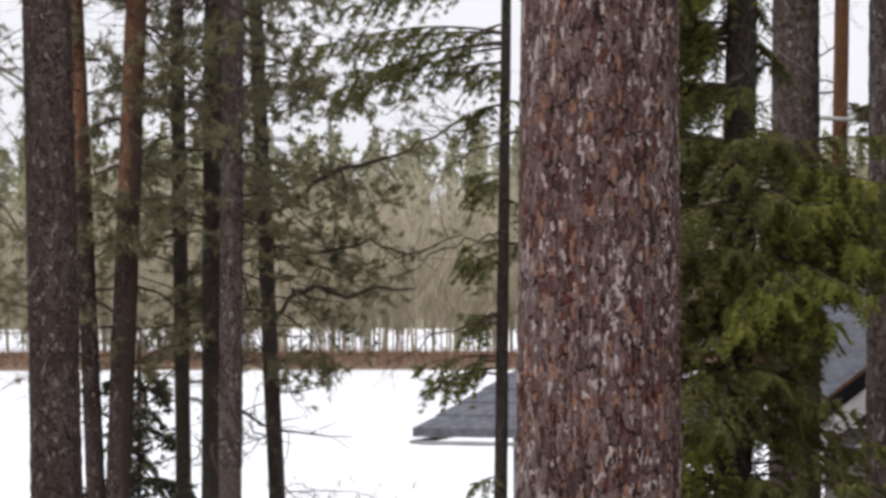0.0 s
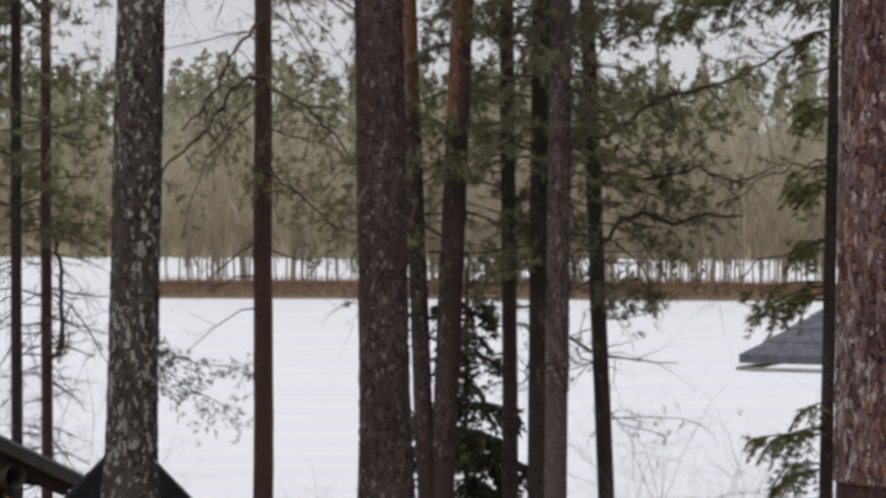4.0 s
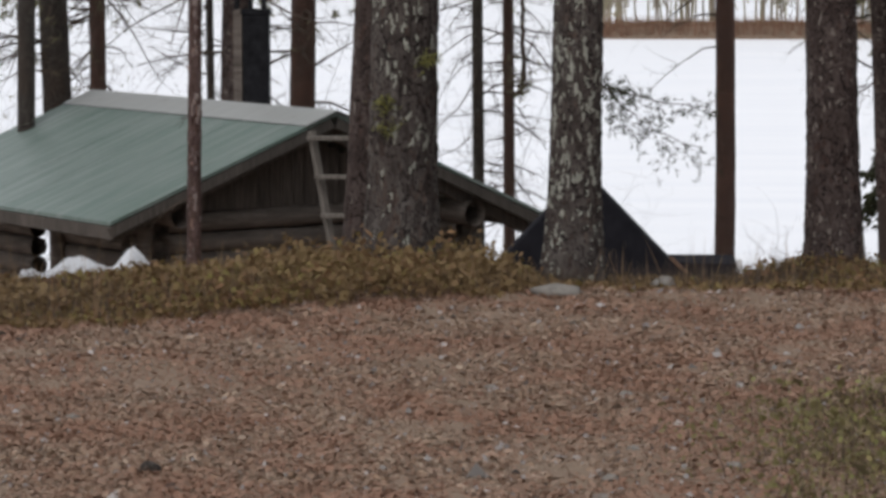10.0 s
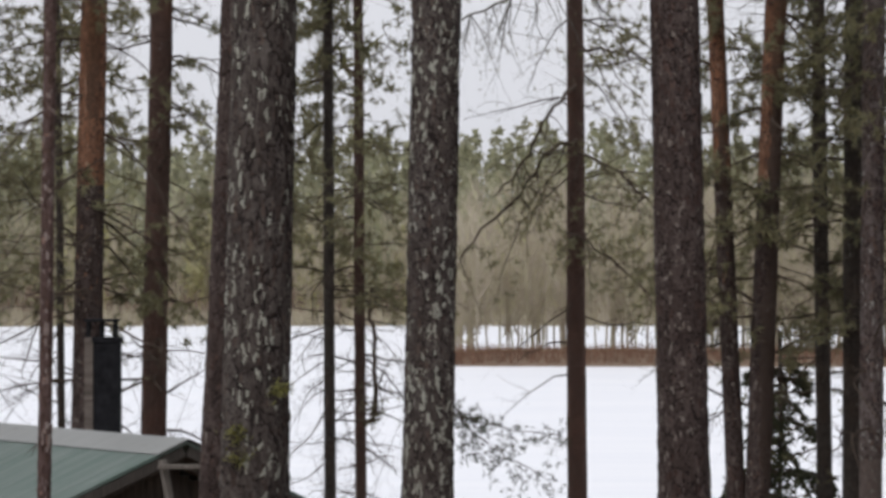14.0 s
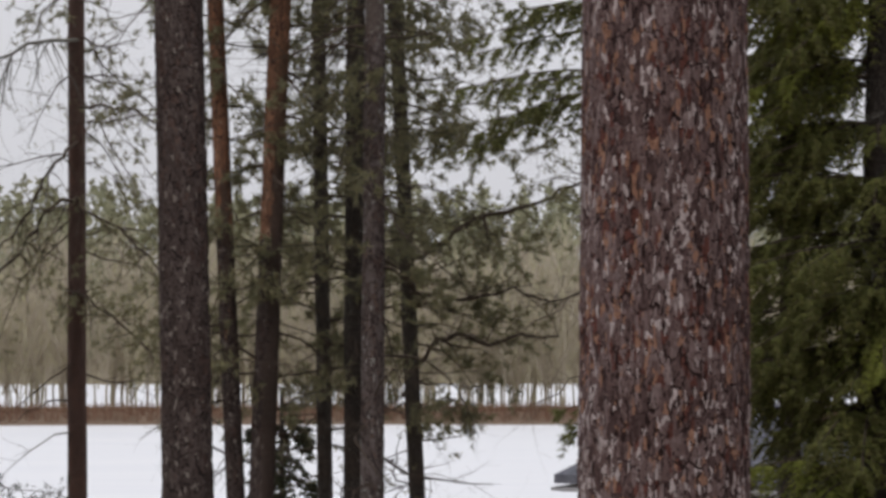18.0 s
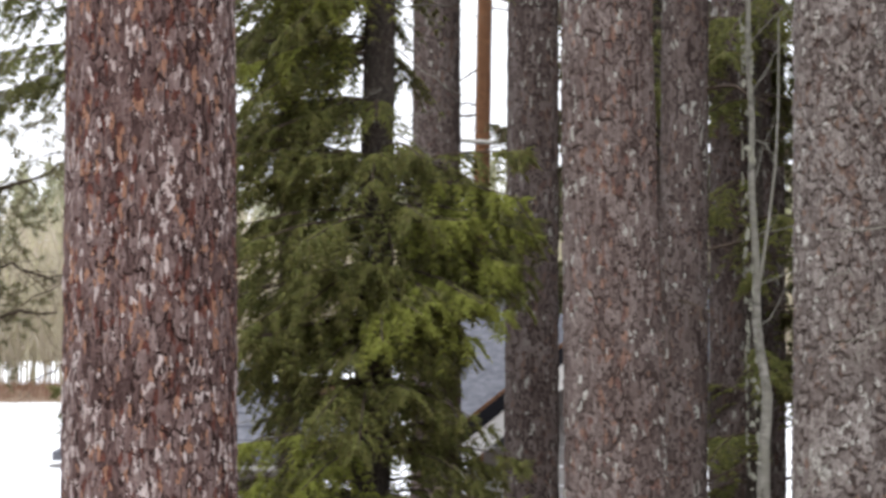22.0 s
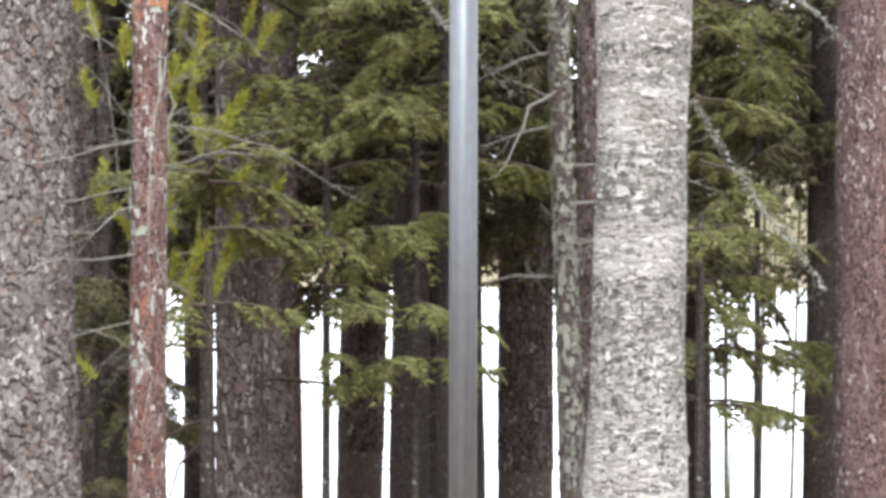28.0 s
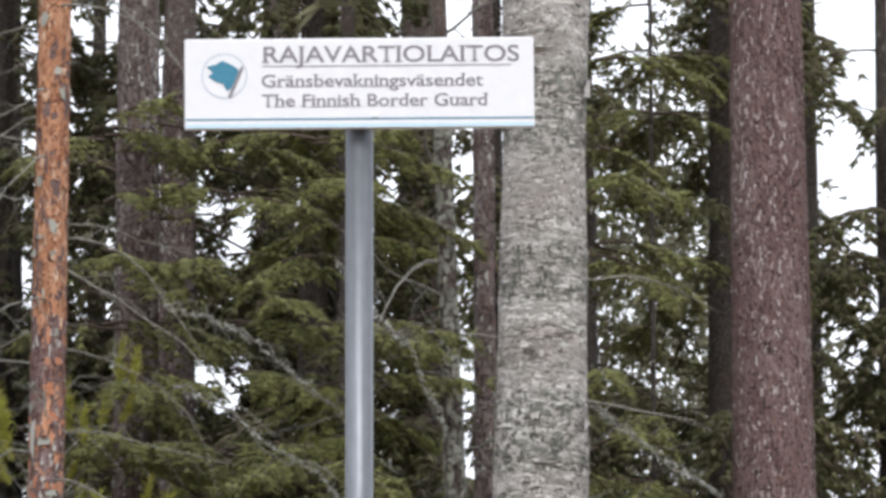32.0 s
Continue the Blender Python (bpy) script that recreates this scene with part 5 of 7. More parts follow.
clad(tree, at, x + 0.02, y, (-0.02, 0), 0.036, -0.2, 3.6, rng, SLIVERS_LICHEN, 0.02, 0.03, 0.16, 0.006, 0.3, "lichen")
paths, ends, dirs = branching(rng, x, y, (-0.01, 0), np.linspace(1.2, 3.9, 12), 0.5, 0.005, 0.6, 4, 2, -0.05)
add_branches(tree, "branchwork", TWIG_GREY, at, paths, 4)
x, y, lean = 9.84, 15.04, (-0.027, 0.017)
tree, at = stem("young_birch", x, y, lean, 0.06, BARK_GREY, "leaning young birch crusted with grey lichen", rng, 7, taper=0.08, sides=16, wobble=0)
clad(tree, at, x, y, lean, 0.06, 0.0, 4.5, rng, SLIVERS_LICHEN, 0.026, 0.035, 0.08, 0.01, 0.6, "lichen")
paths, ends, dirs = branching(rng, x, y, lean, np.linspace(0.9, 5.2, 22), 1.0, 0.012, 0.1, 5, 3, 0.1)
add_branches(tree, "branchwork", TWIG_GREY, at, paths, 4)

# the pale cross twig on the thin orange pine
stick = part("dead_branch", soup("dead_branch", *tubes([(np.array([[8.9, 28.5, 2.72], [9.2, 28.45, 2.7], [9.45, 28.4, 2.73]]), np.array([0.02, 0.024, 0.02]))], 6)), BIRCH, None, "pale bare branch caught between two pines", True)
tagged(stick, category="branch")


def led_limb(tree_name, label, pts, r0, r1, rng, twigs, length, needles, mat, needle_mat=None, rise=0.0, group="long bare limbs"):
    """A single long limb along a given course, with side twigs of its own."""
    p = np.array(pts, float)
    fine = np.stack([np.interp(np.linspace(0, len(p) - 1, len(p) * 3), np.arange(len(p)), p[:, i]) for i in range(3)], 1)
    fine[1:-1] += rng.normal(0, 0.02, fine[1:-1].shape)
    rad = np.linspace(r0, r1, len(fine))
    paths, ends, dirs = [(fine, rad)], [fine[-1]], [fine[-1] - fine[-2]]
    for i in range(twigs):
        s = rng.integers(2, len(fine))
        tp, tq = limb(rng, fine[s], rng.uniform(0, 6.3), length * rng.uniform(0.4, 1.2), rise + rng.normal(0, 0.5), rad[s] * 0.45, 6, 0.3)
        paths.append((tp, tq))
        ends.append(tp[-1]), dirs.append(tp[-1] - tp[-2])
        for k in range(4):
            s2 = rng.integers(1, len(tp))
            up, uq = limb(rng, tp[s2], rng.uniform(0, 6.3), length * rng.uniform(0.15, 0.45), rise + rng.normal(0, 0.6), tq[s2] * 0.6, 4, 0.35)
            paths.append((up, uq))
            ends.append(up[-1]), dirs.append(up[-1] - up[-2])
    ob = part(tree_name, soup(tree_name, *tubes(paths, 4)), mat, None, label, True)
    tagged(ob, category="branch", group=group)
    if needles:
        d = np.array(dirs)
        d /= np.linalg.norm(d, axis=1)[:, None] + 1e-9
        o, w = np.repeat(np.array(ends), needles, 0), np.repeat(d, needles, 0)
        v, f = spikes(o - w * rng.uniform(0, 0.09, (len(o), 1)), w, rng, 2, 0.07, 0.012, 0.55)
        tagged(part("needle_tuft", soup("needle_tuft", v, f), needle_mat or NEEDLE_PINE, ob), kind="stuff")
    return ob


led_limb("pine_limb", "long bent dead limb of a slim pine", [(1.68, 39.9, 2.75), (1.32, 39.5, 2.63), (1.14, 39.5, 2.26), (0.89, 39.5, 2.0), (0.56, 39.5, 1.7), (0.29, 39.5, 1.34)], 0.03, 0.01, rng, 16, 0.6, 4, TWIG, rise=-0.5)
led_limb("pine_limb", "drooping limb of a slim pine", [(1.68, 39.9, 3.4), (1.33, 39.0, 3.07), (1.14, 39.0, 2.68), (0.91, 39.0, 2.29), (0.68, 39.0, 2.06)], 0.025, 0.008, rng, 16, 0.7, 3, TWIG, rise=-0.6)
led_limb("pine_limb", "hanging twigs from a high pine limb", [(1.68, 39.9, 4.6), (1.1, 39.2, 4.5), (0.5, 39.0, 4.2), (-0.1, 38.9, 3.9)], 0.025, 0.008, rng, 34, 1.1, 1, TWIG_GREY, rise=-1.1)
led_limb("pine_limb", "needled limb of a slim pine", [(1.7, 39.9, 3.8), (2.12, 39.0, 3.78), (2.57, 38.9, 3.6), (2.9, 38.8, 3.2)], 0.02, 0.008, rng, 18, 0.7, 10, TWIG, rise=-0.3)
led_limb("pine_limb", "needled lower limb of a slim pine", [(1.7, 39.9, 2.6), (2.1, 39.2, 2.4), (2.5, 39.0, 2.0), (2.8, 38.9, 1.5)], 0.02, 0.008, rng, 24, 0.8, 9, TWIG, rise=-0.3)
led_limb("pine_limb", "needled limb of a slim pine over the lake", [(1.7, 39.9, 1.6), (2.0, 39.2, 1.4), (2.4, 39.0, 1.0), (2.7, 38.9, 0.9)], 0.02, 0.008, rng, 20, 0.7, 6, TWIG, rise=-0.3)
led_limb("pine_limb", "kinked upright side stem of a thin pine", [(-0.84, 38.0, -0.56), (-0.71, 37.82, -0.45), (-0.66, 37.82, -0.27), (-0.68, 37.82, 0.11), (-0.69, 37.82, 0.55), (-0.74, 37.81, 0.87)], 0.032, 0.02, rng, 16, 0.45, 2, TWIG, rise=-0.2)
led_limb("pine_limb", "long bare limb of a crooked pine", [(4.76, 33.5, 0.8), (4.91, 33.1, 1.09), (5.13, 33.04, 1.16), (5.46, 32.98, 1.1), (5.85, 32.92, 1.18), (6.13, 32.87, 1.16)], 0.028, 0.01, rng, 18, 0.5, 1, TWIG)
led_limb("pine_limb", "long rising limb of a crooked pine", [(4.72, 33.5, 1.9), (4.91, 33.07, 2.06), (5.35, 33.0, 2.35), (5.8, 32.93, 2.44), (6.24, 32.84, 2.63), (6.63, 32.77, 2.88)], 0.028, 0.01, rng, 26, 0.7, 5, TWIG, rise=-0.2)
led_limb("pine_limb", "bare limbs of a crooked pine over the far shore", [(4.72, 33.5, 1.6), (5.2, 33.07, 1.5), (5.7, 33.0, 1.65), (6.1, 32.93, 1.5), (6.6, 32.84, 1.7)], 0.018, 0.007, rng, 34, 0.75, 0, TWIG, rise=0.1)
led_limb("pine_limb", "needled lower limb of a crooked pine", [(4.8, 33.5, 0.4), (5.1, 33.2, 0.5), (5.35, 33.1, 0.35)], 0.016, 0.007, rng, 14, 0.4, 12, TWIG)
for pts, label in (
    ([(7.97, 15.0, 3.41), (8.17, 14.89, 3.36), (8.32, 14.81, 3.28), (8.47, 14.73, 3.15), (8.67, 14.61, 2.96), (9.3, 14.9, 2.6)], "slim dead branch crusted with pale lichen"),
    ([(8.0, 14.95, 3.0), (8.25, 14.85, 2.89), (8.46, 14.73, 2.7), (8.66, 14.61, 2.57), (8.77, 14.55, 2.4), (9.4, 14.95, 2.1)], "drooping branch crusted with pale lichen"),
    ([(8.5, 14.2, 3.6), (8.68, 14.02, 3.28), (8.78, 13.96, 3.17), (8.92, 13.88, 2.81), (9.01, 13.82, 2.59), (9.5, 14.6, 1.9)], "leaning branch crusted with pale lichen"),
    ([(9.8, 13.9, 2.95), (9.91, 13.79, 2.81), (10.08, 13.67, 2.66), (10.29, 13.51, 2.49), (10.6, 13.6, 2.3)], "pale lichened branch beside a birch"),
    ([(8.9, 12.6, 2.0), (9.38, 12.94, 1.71), (9.49, 12.86, 1.5), (9.62, 12.76, 1.31), (9.9, 12.9, 1.1)], "low pale lichened branch beside a birch"),
):
    ob = led_limb("lichened_branch", label, pts, 0.0055, 0.0035, rng, 16, 0.3, 0, TWIG_GREY, group="lichened branches")
    p = np.array(pts)
    t = rng.uniform(0, len(p) - 1.01, 260)
    k = t.astype(int)
    o = p[k] + (p[k + 1] - p[k]) * (t - k)[:, None] + rng.normal(0, 0.008, (260, 3))
    v, f = spikes(o, rng.normal(0, 1, o.shape), rng, 2, 0.02, 0.009, 0.6)
    tagged(part("lichen", soup("lichen", v, f), LICHEN_PALE, ob, "pale grey lichen"), kind="stuff")
for i in range(4):
    z, k = 1.1 + 0.6 * i, rng.uniform(0.5, 1.0)
    led_limb("spruce_limb", "dead bare lower limb of a slender spruce", [(4.96, 23.38, z), (4.7, 23.2, z - 0.05), (4.96 - 0.65 * k, 23.1, z - 0.2 * k), (4.96 - 1.0 * k, 23.0, z - 0.45 * k)], 0.009, 0.003, rng, 14, 0.45, 0, TWIG, rise=-0.3, group="dead spruce limbs")

# ---- spruces ----
spruce(4.96, 23.39, (0.01, -0.002), 0.042, 8, [(5, 2.95, 3.3, 1.2, 1.55, 258, 285), (6, 3.5, 4.1, 0.9, 1.3, 255, 290), (6, 2.3, 3.1, 0.25, 0.42, 190, 330), (3, 1.95, 2.1, 0.2, 0.3, 240, 300), (4, 1.45, 1.65, 0.25, 0.35, 240, 310), (3, 1.0, 1.15, 0.22, 0.3, 240, 310),
        (4, 0.55, 0.8, 0.45, 0.6, 255, 300), (12, -1.2, 0.15, 0.3, 0.6, 190, 330), (4, 0.2, 3.0, 0.3, 0.5, 0, 160), (12, 4.2, 7.6, 0.5, 1.0, 0, 360)],
       "slender green spruce before a small roof", rng, NEEDLE_OLIVE, 0.06, 0.26, 0.07, 0.0095, 6, 0.026, 0.9, droop=0.3, rise=0.0)
spruce(4.93, 17.38, (0.019, -0.005), 0.094, 8.8, [(14, 2.1, 2.8, 0.3, 0.55, 200, 330), (24, 0.0, 2.1, 0.3, 0.5, 90, 440), (56, 0.1, 2.2, 0.5, 0.9, 140, 325), (14, 0.2, 1.9, 0.65, 0.95, 250, 310), (12, 1.8, 2.75, 0.7, 1.0, 262, 305), (18, 0.3, 2.2, 0.45, 0.8, -35, 60), (15, 1.6, 2.15, 0.7, 1.0, 66, 140), (17, 1.0, 1.7, 0.3, 0.66, 70, 160), (13, 0.2, 0.75, 0.6, 0.95, 70, 150),
        (30, 2.4, 3.7, 0.5, 0.95, 228, 315), (5, 2.5, 3.2, 0.4, 0.6, 330, 400), (9, 3.3, 4.0, 0.7, 1.0, 70, 150), (16, -1.0, 0.0, 0.7, 1.2, 0, 360), (16, 4.2, 8.3, 0.4, 0.95, 0, 360)],
       "dense spruce with hanging olive-green boughs", rng, NEEDLE_SPRUCE, 0.05, 0.3, 0.062, 0.0082, 5, 0.023, 0.8, droop=0.5, whorl=0.3, dead=54,
       fresh=[(3, 1.75, 1.95, 0.85, 1.0, 118, 150), (2, 1.2, 1.4, 0.8, 0.95, 172, 200), (4, 1.5, 1.75, 0.7, 0.95, 122, 160), (2, 1.35, 1.5, 0.75, 0.9, 148, 172), (3, 2.6, 2.8, 0.65, 0.8, 262, 290), (2, 3.1, 3.25, 0.6, 0.75, 220, 260), (3, 0.5, 0.65, 0.7, 0.95, 190, 250)])
spruce(5.12, 19.85, (0, 0), 0.06, 6.5, [(44, -0.4, 5.4, 0.3, 0.5, 150, 400)], "dark narrow spruce behind a broader one", rng, NEEDLE_DARK, 0.045, 0.26, 0.08, 0.012, 4, 0.026, 0.8, whorl=0.3, dead=16)
spruce(3.45, 33.6, (0, 0), 0.02, 0.6, [(60, -2.9, -0.5, 0.3, 0.8, 0, 360), (16, -0.5, 0.4, 0.2, 0.45, 0, 360)], "small dark spruce at the lake's edge", rng, NEEDLE_BLACK, 0.05, 0.3, 0.1, 0.022, 3, 0.035, 1.0)
BACK = [(9.3, 24.5, 0.8, 9), (11.0, 23.5, 1.0, 9), (12.6, 25.0, 0.9, 9), (14.0, 23.0, 0.9, 9), (15.2, 21.6, 0.8, 9), (16.4, 20.3, 0.9, 9), (11.5, 19.6, 1.5, 9), (13.3, 17.4, 1.4, 9), (15.3, 16.6, 1.0, 9), (10.9, 18.6, 2.0, 8), (12.2, 18.4, 1.6, 9), (10.2, 27.5, 0.6, 9), (11.3, 21.6, 1.2, 9), (13.0, 22.0, 1.0, 9), (14.4, 20.4, 1.0, 9), (10.6, 22.4, 1.4, 9)]
for x, y, low, top in BACK:
    spruce(x, y, (rng.normal(0, 0.01), rng.normal(0, 0.01)), 0.11, top, [(22, low, 3.4, 0.8, 1.4, 0, 360), (15, 3.4, 6.2, 0.55, 1.15, 0, 360), (6, 6.0, top - 0.5, 0.3, 0.9, 0, 360)], "dark spruce with drooping boughs in a close stand", rng, NEEDLE_DARK, 0.075, 0.42, 0.13, 0.019, 1, 0.045, 0.9, twigwork=False, whorl=0.4, dead=20)
deep_rng = np.random.default_rng(91)
for x, y, low, top in ((11.17, 20.9, 2.0, 9), (10.75, 20.6, 2.2, 9), (10.15, 21.6, 2.4, 9), (12.0, 20.2, 2.4, 9), (15.4, 18.2, 1.6, 7)):
    spruce(x, y, (0, 0), 0.08, top, [(30, low, 4.4, 0.6, 1.1, 90, 330), (14, 4.4, 6.4, 0.5, 0.95, 90, 330)], "dark spruce with drooping boughs deeper in a close stand", deep_rng, NEEDLE_DARK, 0.075, 0.42, 0.13, 0.019, 1, 0.045, 0.9, twigwork=False, whorl=0.4, dead=16)
spruce(10.6, 17.6, (0, 0), 0.07, 7, [(20, 1.5, 3.2, 0.7, 1.2, 0, 360), (10, 3.2, 5.2, 0.6, 1.0, 0, 360)], "young spruce with fresh green boughs", rng, NEEDLE_SPRUCE, 0.04, 0.3, 0.07, 0.01, 6, 0.024, 0.6, whorl=0.36)
spruce(7.9, 19.2, (0, 0), 0.05, 6, [(44, 0.3, 3.4, 0.6, 1.0, 0, 360)], "young spruce behind grey stems", rng, NEEDLE_SPRUCE, 0.04, 0.28, 0.07, 0.01, 5, 0.024, 0.6)
spruce(14.9, 14.6, (0, 0), 0.09, 8, [(34, 0.8, 6.0, 0.8, 1.4, 0, 360)], "green spruce at the edge of the stand", rng, NEEDLE_SPRUCE, 0.045, 0.34, 0.08, 0.012, 5, 0.028, 0.8, whorl=0.4)
spruce(8.75, 18.6, (0, 0), 0.04, 2.2, [(30, -1.0, 1.3, 0.4, 0.7, 0, 360)], "low young spruce behind grey stems", rng, NEEDLE_DARK, 0.04, 0.26, 0.07, 0.011, 5, 0.024, 0.7)

for x, y, rows, label in (
    (8.0, 15.75, [(20, 2.4, 4.5, 0.4, 0.75, 80, 260)], "olive-green spruce boughs before grey stems"),
    (8.62, 15.55, [(22, 1.75, 4.6, 0.5, 0.9, 60, 280), (6, 0.5, 1.7, 0.3, 0.55, 90, 280)], "light olive young spruce among stems"),
    (9.05, 15.35, [(26, 1.6, 4.6, 0.5, 0.95, 60, 300), (8, 0.5, 1.6, 0.3, 0.6, 90, 280)], "light olive young spruce beside a signpost"),
    (10.15, 14.3, [(26, 1.3, 5.0, 0.4, 0.7, 0, 360)], "light olive young spruce behind a birch"),
    (12.45, 16.95, [(40, 0.3, 6.4, 0.5, 0.95, 0, 360)], "olive-green spruce between a birch and a pine"),
    (11.55, 16.3, [(22, -0.3, 1.7, 0.45, 0.8, 0, 360)], "low dark-olive spruce behind a birch"),
    (7.7, 15.1, [(10, 0.9, 1.9, 0.35, 0.6, 0, 360)], "low olive-green spruce among grey stems"),
    (5.62, 14.75, [(12, -0.1, 0.45, 0.4, 0.7, 90, 260)], "low fresh-green spruce at a pine's foot"),
):
    spruce(x, y, (0, 0), 0.02, rows[0][2] if x > 12 else rows[0][1] + 0.15, rows, label, rng, NEEDLE_OLIVE, 0.04, 0.27, 0.075, 0.0102, 4, 0.024, 0.5, whorl=0.34, droop=0.4)

# a young pine with bright yellow-green shoots
x, y, lean = 7.62, 15.62, (0, 0)
tree, at = stem("young_pine", x, y, lean, 0.026, BARK_GREY, "young pine with bright yellow-green shoots", rng, 2.75, taper=0.2, sides=10)
paths, ends, dirs = branching(rng, x, y, lean, np.linspace(0.7, 2.7, 26), 0.68, 0.007, 0.5, 2, 0, -0.12)
add_branches(tree, "branchwork", TWIG_GREY, at, paths, 4)
for e, d in zip(ends, dirs):
    d = d * 0.6 + np.array([0, 0, 0.75])
    d = d / np.linalg.norm(d)
    o = e + d * rng.uniform(-0.08, 0.1, (90, 1))
    v, f = spikes(o, np.tile(d, (90, 1)), rng, 2, 0.07, 0.008, 0.42, 0.8)
    part("shoot", soup("shoot", v - np.array(at), f), NEEDLE_YOUNG, tree)["kind"] = "stuff"


def bare_shrub(x, y, height, stems, rng, label, spread=0.6, mat=None, r=0.006):
    """A leafless shrub: many thin stems that fork again and again."""
    z0 = gz(x, y)
    tree = thing("bare_shrub", (x, y, z0), label, "shrub", "bare shrubs by the lake")
    paths = []
    for i in range(stems):
        p, q = limb(rng, (x + rng.normal(0, 0.1), y + rng.normal(0, 0.1), z0 - 0.05), rng.uniform(0, 6.3), height * rng.uniform(0.7, 1.1), 1.2 - rng.uniform(0, spread), r, 14, 0.38)
        paths.append((p, q))
        for k in range(17):
            s = rng.integers(3, len(p))
            tp, tq = limb(rng, p[s], rng.uniform(0, 6.3), height * rng.uniform(0.12, 0.36), rng.uniform(-0.5, 0.7), q[s] * 0.55, 8, 0.4)
            paths.append((tp, tq))
            for g in range(3):
                s2 = rng.integers(1, len(tp))
                paths.append(limb(rng, tp[s2], rng.uniform(0, 6.3), height * rng.uniform(0.05, 0.12), rng.uniform(-0.9, 0.7), tq[s2] * 0.7, 4, 0.4))
    v, f = tubes(paths, 3)
    tagged(part("branchwork", soup("branchwork", v - np.array((x, y, z0)), f), mat or TWIG, tree), kind="stuff")
    return tree


for x, y, h, s in ((-6.2, 36, 4.6, 7), (-4.3, 36.5, 4.4, 7), (-3.6, 37.5, 4.2, 7), (-1.9, 36.5, 4.4, 7), (-0.4, 33.5, 1.9, 6), (5.7, 31.6, 2.9, 9), (6.2, 31, 3.2, 9), (5.1, 31.2, 2.7, 8), (2.6, 38, 1.8, 6), (-0.9, 32.5, 2.2, 6), (-5.3, 37.2, 4.5, 6), (-3.0, 36.2, 4.0, 6), (-0.9, 36.4, 3.4, 7), (-0.2, 37.4, 3.2, 6), (6.0, 33.0, 3.1, 8)):
    bare_shrub(x, y, h, s, rng, "bare brown birch shrub by the frozen lake", mat=TWIG if h > 3.3 else TWIG_GREY)
spray_rng = np.random.default_rng(52)
for x, y, h in ((5.4, 28.7, 3.6), (5.66, 28.9, 3.9), (5.1, 29.0, 3.0)):
    bare_shrub(x, y, h, 5, spray_rng, "bare grey-brown shrub before a small roof", 0.9, TWIG_GREY, 0.005)
# twig sprays hanging over the lake
for pts in ([(0.02, 36.52, -0.13), (0.23, 36.52, -0.31), (0.57, 36.52, -0.43), (0.93, 36.51, -0.55), (1.33, 36.5, -0.55)],
            [(0.02, 36.52, -0.19), (0.26, 36.52, -0.37), (0.51, 36.52, -0.62), (0.87, 36.51, -0.83), (1.18, 36.5, -1.01)]):
    led_limb("pine_limb", "drooping twig spray with small dark tufts", pts, 0.01, 0.004, rng, 34, 0.42, 3, TWIG, NEEDLE_BLACK, rise=-0.35)


# ---- the log hut with the green roof ----
hut = thing("log_hut", (-2.05, 27.9, gz(-2.05, 27.9)), "old dark log hut with a pale green sheet-metal roof", "hut")
hr, hg = Vector((-0.6, 0.8, 0)), Vector((0.8, 0.6, 0))
RZ, EAVES, SPAN, LEN = -0.12, {-1: -0.925, 1: -1.06}, 2.14, 4.22
hbase = Vector(hut.location)


def hp(s, t, z):
    """s along the gable from the ridge line, t along the ridge from the gable's verge."""
    return Vector((-2.05, 27.9, 0)) + hg * s + hr * t + Vector((0, 0, z)) - hbase


def slab(corners, thick):
    bm = bmesh.new()
    vs = [bm.verts.new(q) for q in corners] + [bm.verts.new(q - Vector((0, 0, thick))) for q in corners]
    k = len(corners)
    bm.faces.new(vs[:k])
    bm.faces.new(vs[k:][::-1])
    for i in range(k):
        bm.faces.new((vs[i], vs[k + i], vs[k + (i + 1) % k], vs[(i + 1) % k]))
    bmesh.ops.recalc_face_normals(bm, faces=bm.faces)
    return bm


for side in (-1, 1):
    EZ = EAVES[side]
    slope = part("roof_slope", slab([hp(0, 0, RZ), hp(side * SPAN, 0, EZ), hp(side * SPAN, LEN, EZ), hp(0, LEN, RZ)], 0.03), ROOF_GREEN, hut, "pale green sheet-metal roof")
    for i in range(6):
        t = 0.3 + i * 0.75 + (0.07 if i % 3 else -0.06)
        part("seam", beam_bm(hp(0, t, RZ + 0.002), hp(side * SPAN, t, EZ + 0.002), 0.003, 0.001, 0), ROOF_GREEN, slope)
    part("barge_board", beam_bm(hp(side * 0.02, 0.02, RZ - 0.09), hp(side * SPAN, 0.02, EZ - 0.09), 0.03, 0.09), WOOD_BARGE, hut, "dark weathered barge board")
    part("rafter", beam_bm(hp(0, 0.2, RZ - 0.14), hp(side * (SPAN - 0.05), 0.2, EZ - 0.14), 0.1, 0.12), WOOD_BLACK, hut)
    part("eave_board", beam_bm(hp(side * (SPAN - 0.02), 0, EZ - 0.09), hp(side * (SPAN - 0.02), LEN, EZ - 0.09), 0.03, 0.11), WOOD_BLACK, hut)
    part("purlin_log", soup("purlin_log", *tubes([(np.array([hp(side * 1.45, 0.05, EZ + 0.02), hp(side * 1.45, 1.2, EZ + 0.02)]), np.array([0.11, 0.11]))], 12)), LOG_WOOD, hut, smooth=True)
    for t in (0.4, 1.9, 3.5):
        part("post", soup("post", *tubes([(np.array([hp(side * 1.6, t, EZ - 0.1), hp(side * 1.6, t, -2.75)]), np.array([0.07, 0.08]))], 10)), LOG_WOOD, hut, smooth=True)
